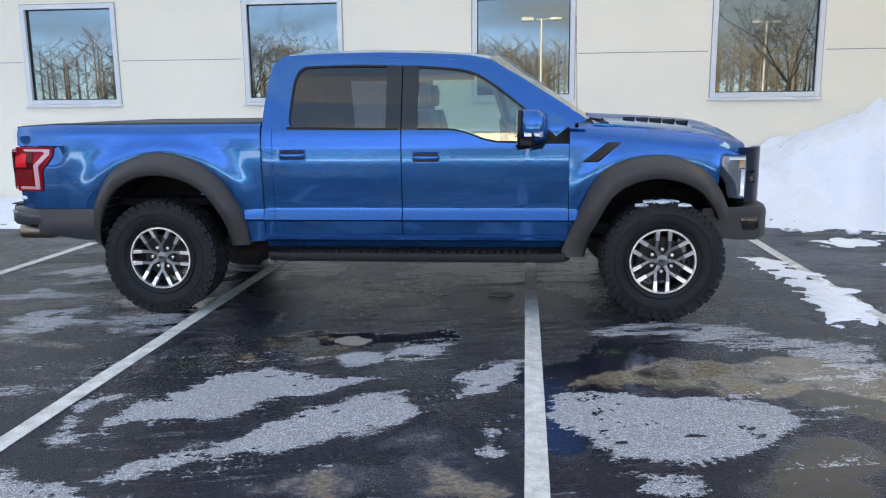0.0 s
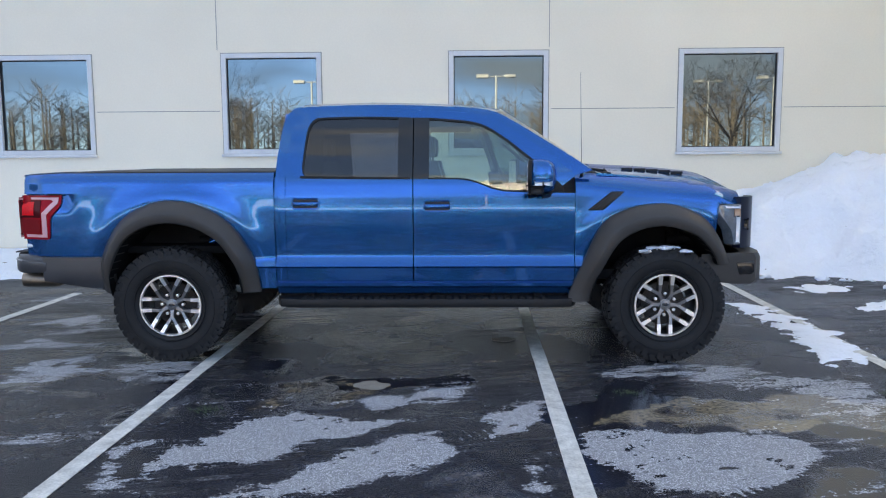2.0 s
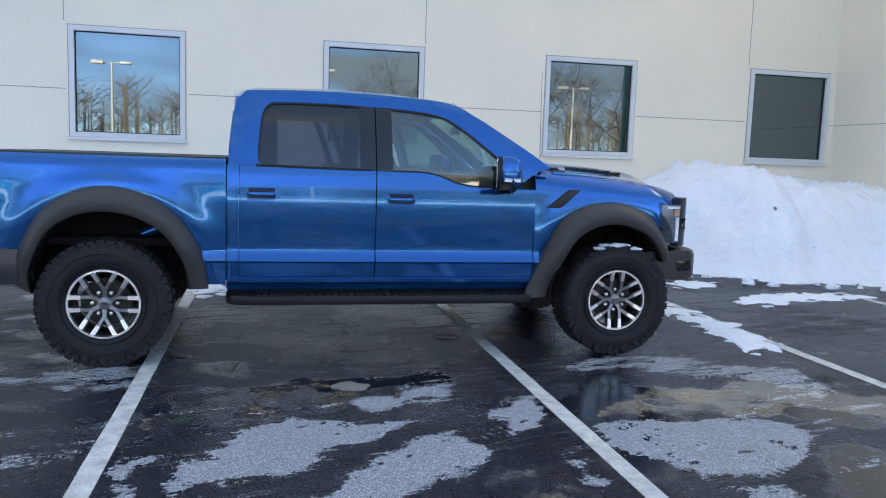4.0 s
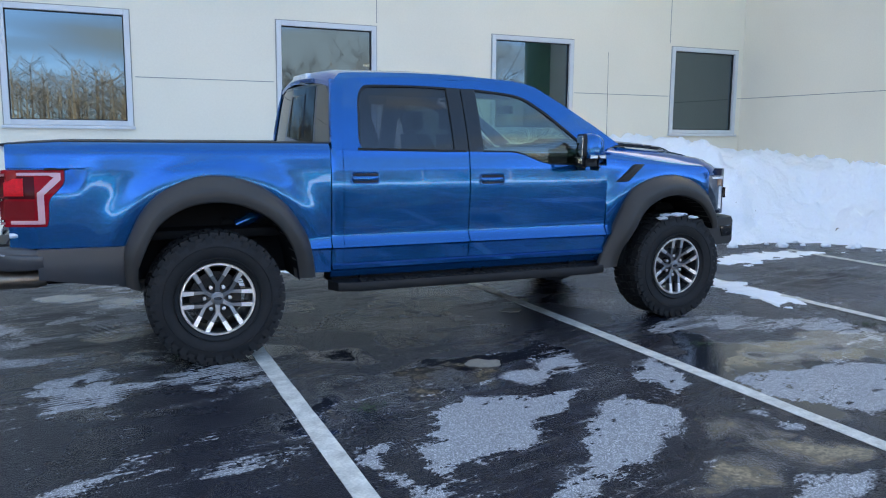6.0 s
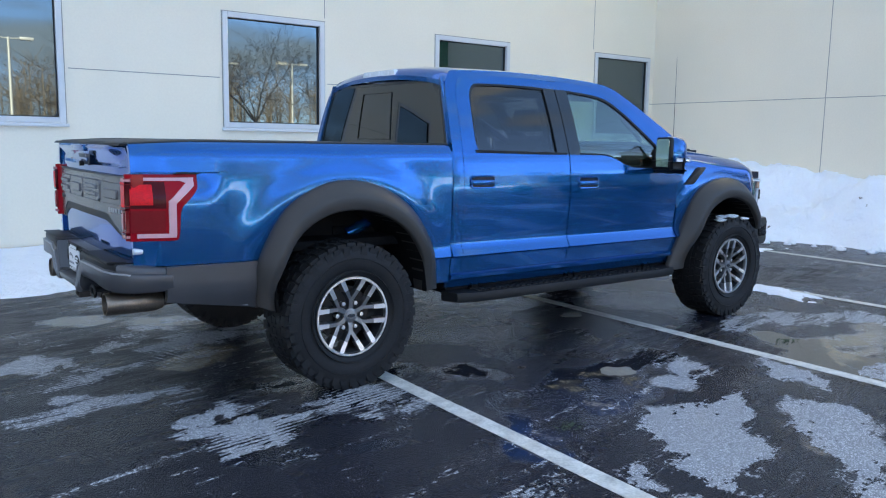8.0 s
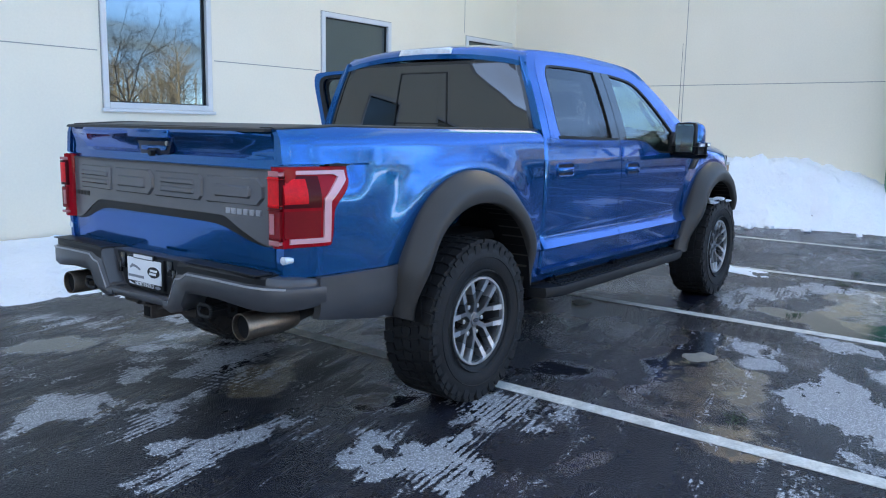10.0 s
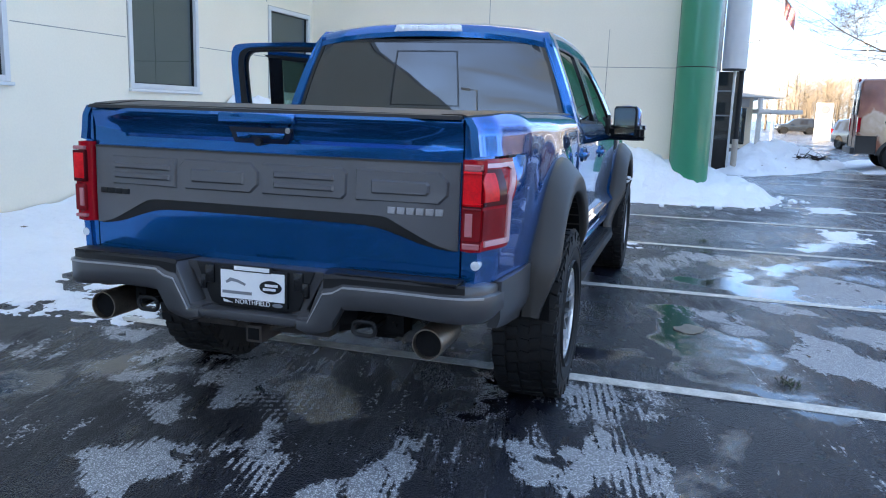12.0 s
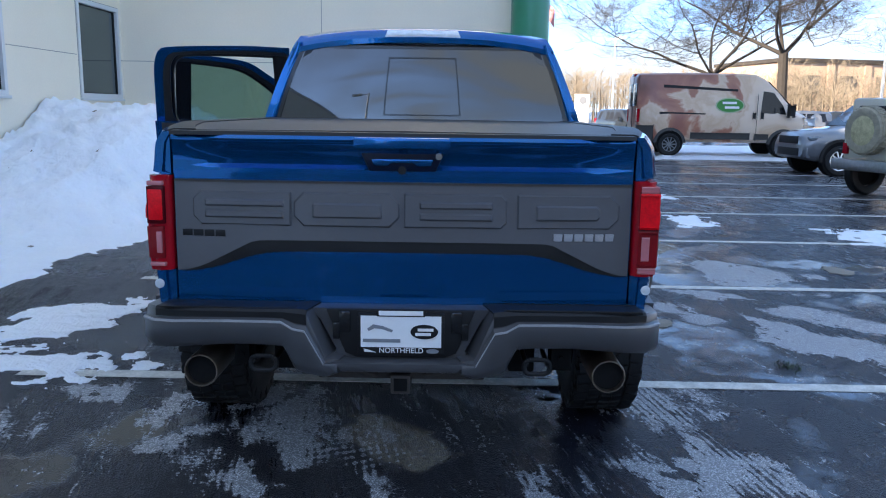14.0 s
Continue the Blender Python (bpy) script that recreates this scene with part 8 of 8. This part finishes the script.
hall = holder("pavilion", pose(35.5, 3.6, 0, 0, 0, 8), "pale entrance pavilion with a flat canopy on columns", "building")
part("wall", box(0.5, 9, -1.0, 8, 0, 2.5), M_WALL, hall)
part("roof", box(-0.9, 9.6, -2.2, 8.6, 2.5, 2.8, 0.05), M_FRAME, hall)
part("lower_canopy", box(-1.0, 3, -3.0, -1.0, 1.75, 1.95, 0.03), M_FRAME, hall)
for x, y in ((-0.7, -1.1), (1.8, -1.1), (-0.7, 1.6)):
    part("column", cyl((x, y, 0), (x, y, 2.5), 0.12, None, 16), M_FRAME, hall)
for k in range(3):
    part("window", box(0.44, 0.5, -0.7 + 2.0 * k, 0.9 + 2.0 * k, 0.2, 2.0, 0.01), M_PANE, hall)
part("sign_board", box(0.40, 0.5, -0.8, 1.4, 2.05, 2.45, 0.01), M_FRAME, hall)
part("upper_canopy", box(1.5, 4, -0.4, 3, 3.2, 3.45, 0.03), M_GREYPRINT, hall)
part("canopy_post", cyl((2.5, 0.5, 2.8), (2.5, 0.5, 3.2), 0.12, None, 12), M_FRAME, hall)

block = holder("brick_building", pose(131, -67, 0, 0, 0, 12) @ Matrix.Scale(1.5, 4), "long low brick building behind the far trees", "building")
part("wall", box(0, 14, -34, 14, 0, 6.6), M_BRICK, block)
part("roof", box(-0.3, 14.3, -34.3, 14.3, 6.6, 7.0), M_BARK, block)
for k in range(10):
    part("window", box(-0.06, 0.0, -32 + 4.6 * k, -29.8 + 4.6 * k, 3.2, 5.2), M_TRIM, block)
for k in range(10):
    part("pier", box(-0.2, 0.0, -33.6 + 4.6 * k, -32.8 + 4.6 * k, 0, 6.4), M_BRICK, block)

shop = holder("flat_roofed_building", pose(-64, -4, 0, 0, 0, 0), "long flat-roofed brown building across the road", "building")
part("wall", box(-14, 0, -22, 20, 0, 9.6), M_BRICK, shop)
part("roof", box(-14.2, 0.25, -22.2, 20.2, 9.6, 10.0), M_BARK, shop)
for k in range(9):
    for z in (1.2, 5.4):
        part("window", box(0.0, 0.05, -20.5 + 4.5 * k, -17.8 + 4.5 * k, z, z + 2.2), M_TRIM, shop)

pylon = holder("sign_pylon", pose(62, -4.0, 0, 0, 0, 10), "white sign pylon with a round dark mark", "sign")
part("panel", box(-0.2, 0.2, -0.6, 0.6, 0, 2.9, 0.05), M_FRAME, pylon)
part("disc", cyl((-0.22, 0, 2.4), (-0.19, 0, 2.4), 0.33, None, 28), M_GREYPRINT, pylon)
flag = holder("flagpole", pose(53, 0.4, 0), "white flagpole with a limp striped flag", "flagpole")
part("pole", cyl((0, 0, 0), (0, 0, 10), 0.08, 0.05, 12), M_POST, flag)
grid = []
for k in range(13):
    u = k / 12
    grid.append([(0.10 + 0.25 * u + 0.12 * math.sin(5 * u + v * 2), -0.05 - 0.75 * u, 9.6 - 0.9 * u - 1.25 * v) for v in np.linspace(0, 1, 8)])
part("cloth", sheet(grid, 0.01, (1, 0, 0)), material("red_striped_cloth", (0.5, 0.2, 0.2), 0.8, 0, 0.4, 3, 20), flag)

# ---- small things on the ground ----


def flat_scrap(name, x, y, rx, ry, mat, label, category, seed, h=0.006):
    rng = random.Random(seed)
    pts = []
    for k in range(18):
        a = 2 * math.pi * k / 18
        r = rng.uniform(0.75, 1.15)
        pts.append((rx * r * math.cos(a), ry * r * math.sin(a)))
    ob = part(name, prism(pts, 0.0, h, "z", 0.002), mat)
    ob.location = (x, y, 0.001)
    return tagged(ob, label, category)


M_MUD = material("dried_pale_mud", (0.20, 0.18, 0.15), 0.9, 0, 0.25, 18, 90, 0.3)
flat_scrap("mud_patch", -1.149, 4.987, 0.12, 0.10, M_MUD, "small pale patch of dried mud on the asphalt", "mud patch", 2)
flat_scrap("mud_patch", -0.2, 6.35, 0.10, 0.08, M_MUD, "small pale patch of dried mud under the truck", "mud patch", 5)
flat_scrap("mud_patch", 0.9, 2.75, 0.22, 0.14, M_MUD, "pale frozen mud patch on the asphalt", "mud patch", 8)


def weed(x, y, seed):
    rng = random.Random(seed)
    bm = bmesh.new()
    for k in range(46):
        a, r = rng.uniform(0, 6.3), rng.uniform(0, 0.07)
        p = Vector((r * math.cos(a) * 1.6, r * math.sin(a), 0))
        d = Vector((rng.uniform(-1, 1), rng.uniform(-1, 1), rng.uniform(0.3, 1.0))).normalized() * rng.uniform(0.012, 0.04)
        w = d.orthogonal().normalized() * 0.004
        bm.faces.new([bm.verts.new(q) for q in (p - w, p + w, p + d)])
    ob = part("weed", bm, material("dull_green_weed", (0.035, 0.06, 0.025), 0.8, 0, 0.3, 9, 60), fix=False)
    ob.location = (x, y, 0.002)
    tagged(ob, "small green weed tuft in a crack of the asphalt", "weed", "weeds", "stuff")


def snow_clod(x, y, z, r, seed, label):
    bm = bmesh.new()
    bmesh.ops.create_icosphere(bm, subdivisions=2, radius=1)
    for v in bm.verts:
        k = 1 + 0.45 * noise.noise((v.co.x * 1.7 + seed, v.co.y * 1.7, v.co.z * 1.7))
        v.co = Vector((v.co.x * r[0] * k, v.co.y * r[1] * k, v.co.z * r[2] * k))
    ob = part("snow_clod", bm, M_SNOW, fix=False)
    ob.location = (x, y, z)
    return tagged(ob, label, "snow clod", "snow clods")


rng = random.Random(9)
for k in range(60):
    u = rng.random()
    i = 9 + int(u * 9)
    (x0, y0), (x1, y1) = EDGE[i], EDGE[i + 1]
    f = rng.random()
    r = rng.uniform(0.02, 0.075)
    snow_clod(x0 + (x1 - x0) * f + rng.uniform(-0.4, 0.25), y0 + (y1 - y0) * f + rng.uniform(-0.45, 0.1), r * 0.25, (r * 1.3, r, r * 0.7), k, "small lump of snow fallen from the bank")
# snow caught between the front tyre and its arch
for k in range(5):
    a = radians(70 + 10 * k)
    snow_clod(0.957 - 0.43 * math.cos(a), 5.66 + 0.04 * (k % 2), 0.432 + 0.428 * math.sin(a), (0.05 + 0.008 * (k % 3), 0.05, 0.016), 70 + k, "crust of snow caught on the front tyre")
for k, (x, y) in enumerate(((-2.088, 4.443), (3.07, 4.88), (2.27, 4.86), (0.56, 4.85))):
    weed(x, y, 30 + k)
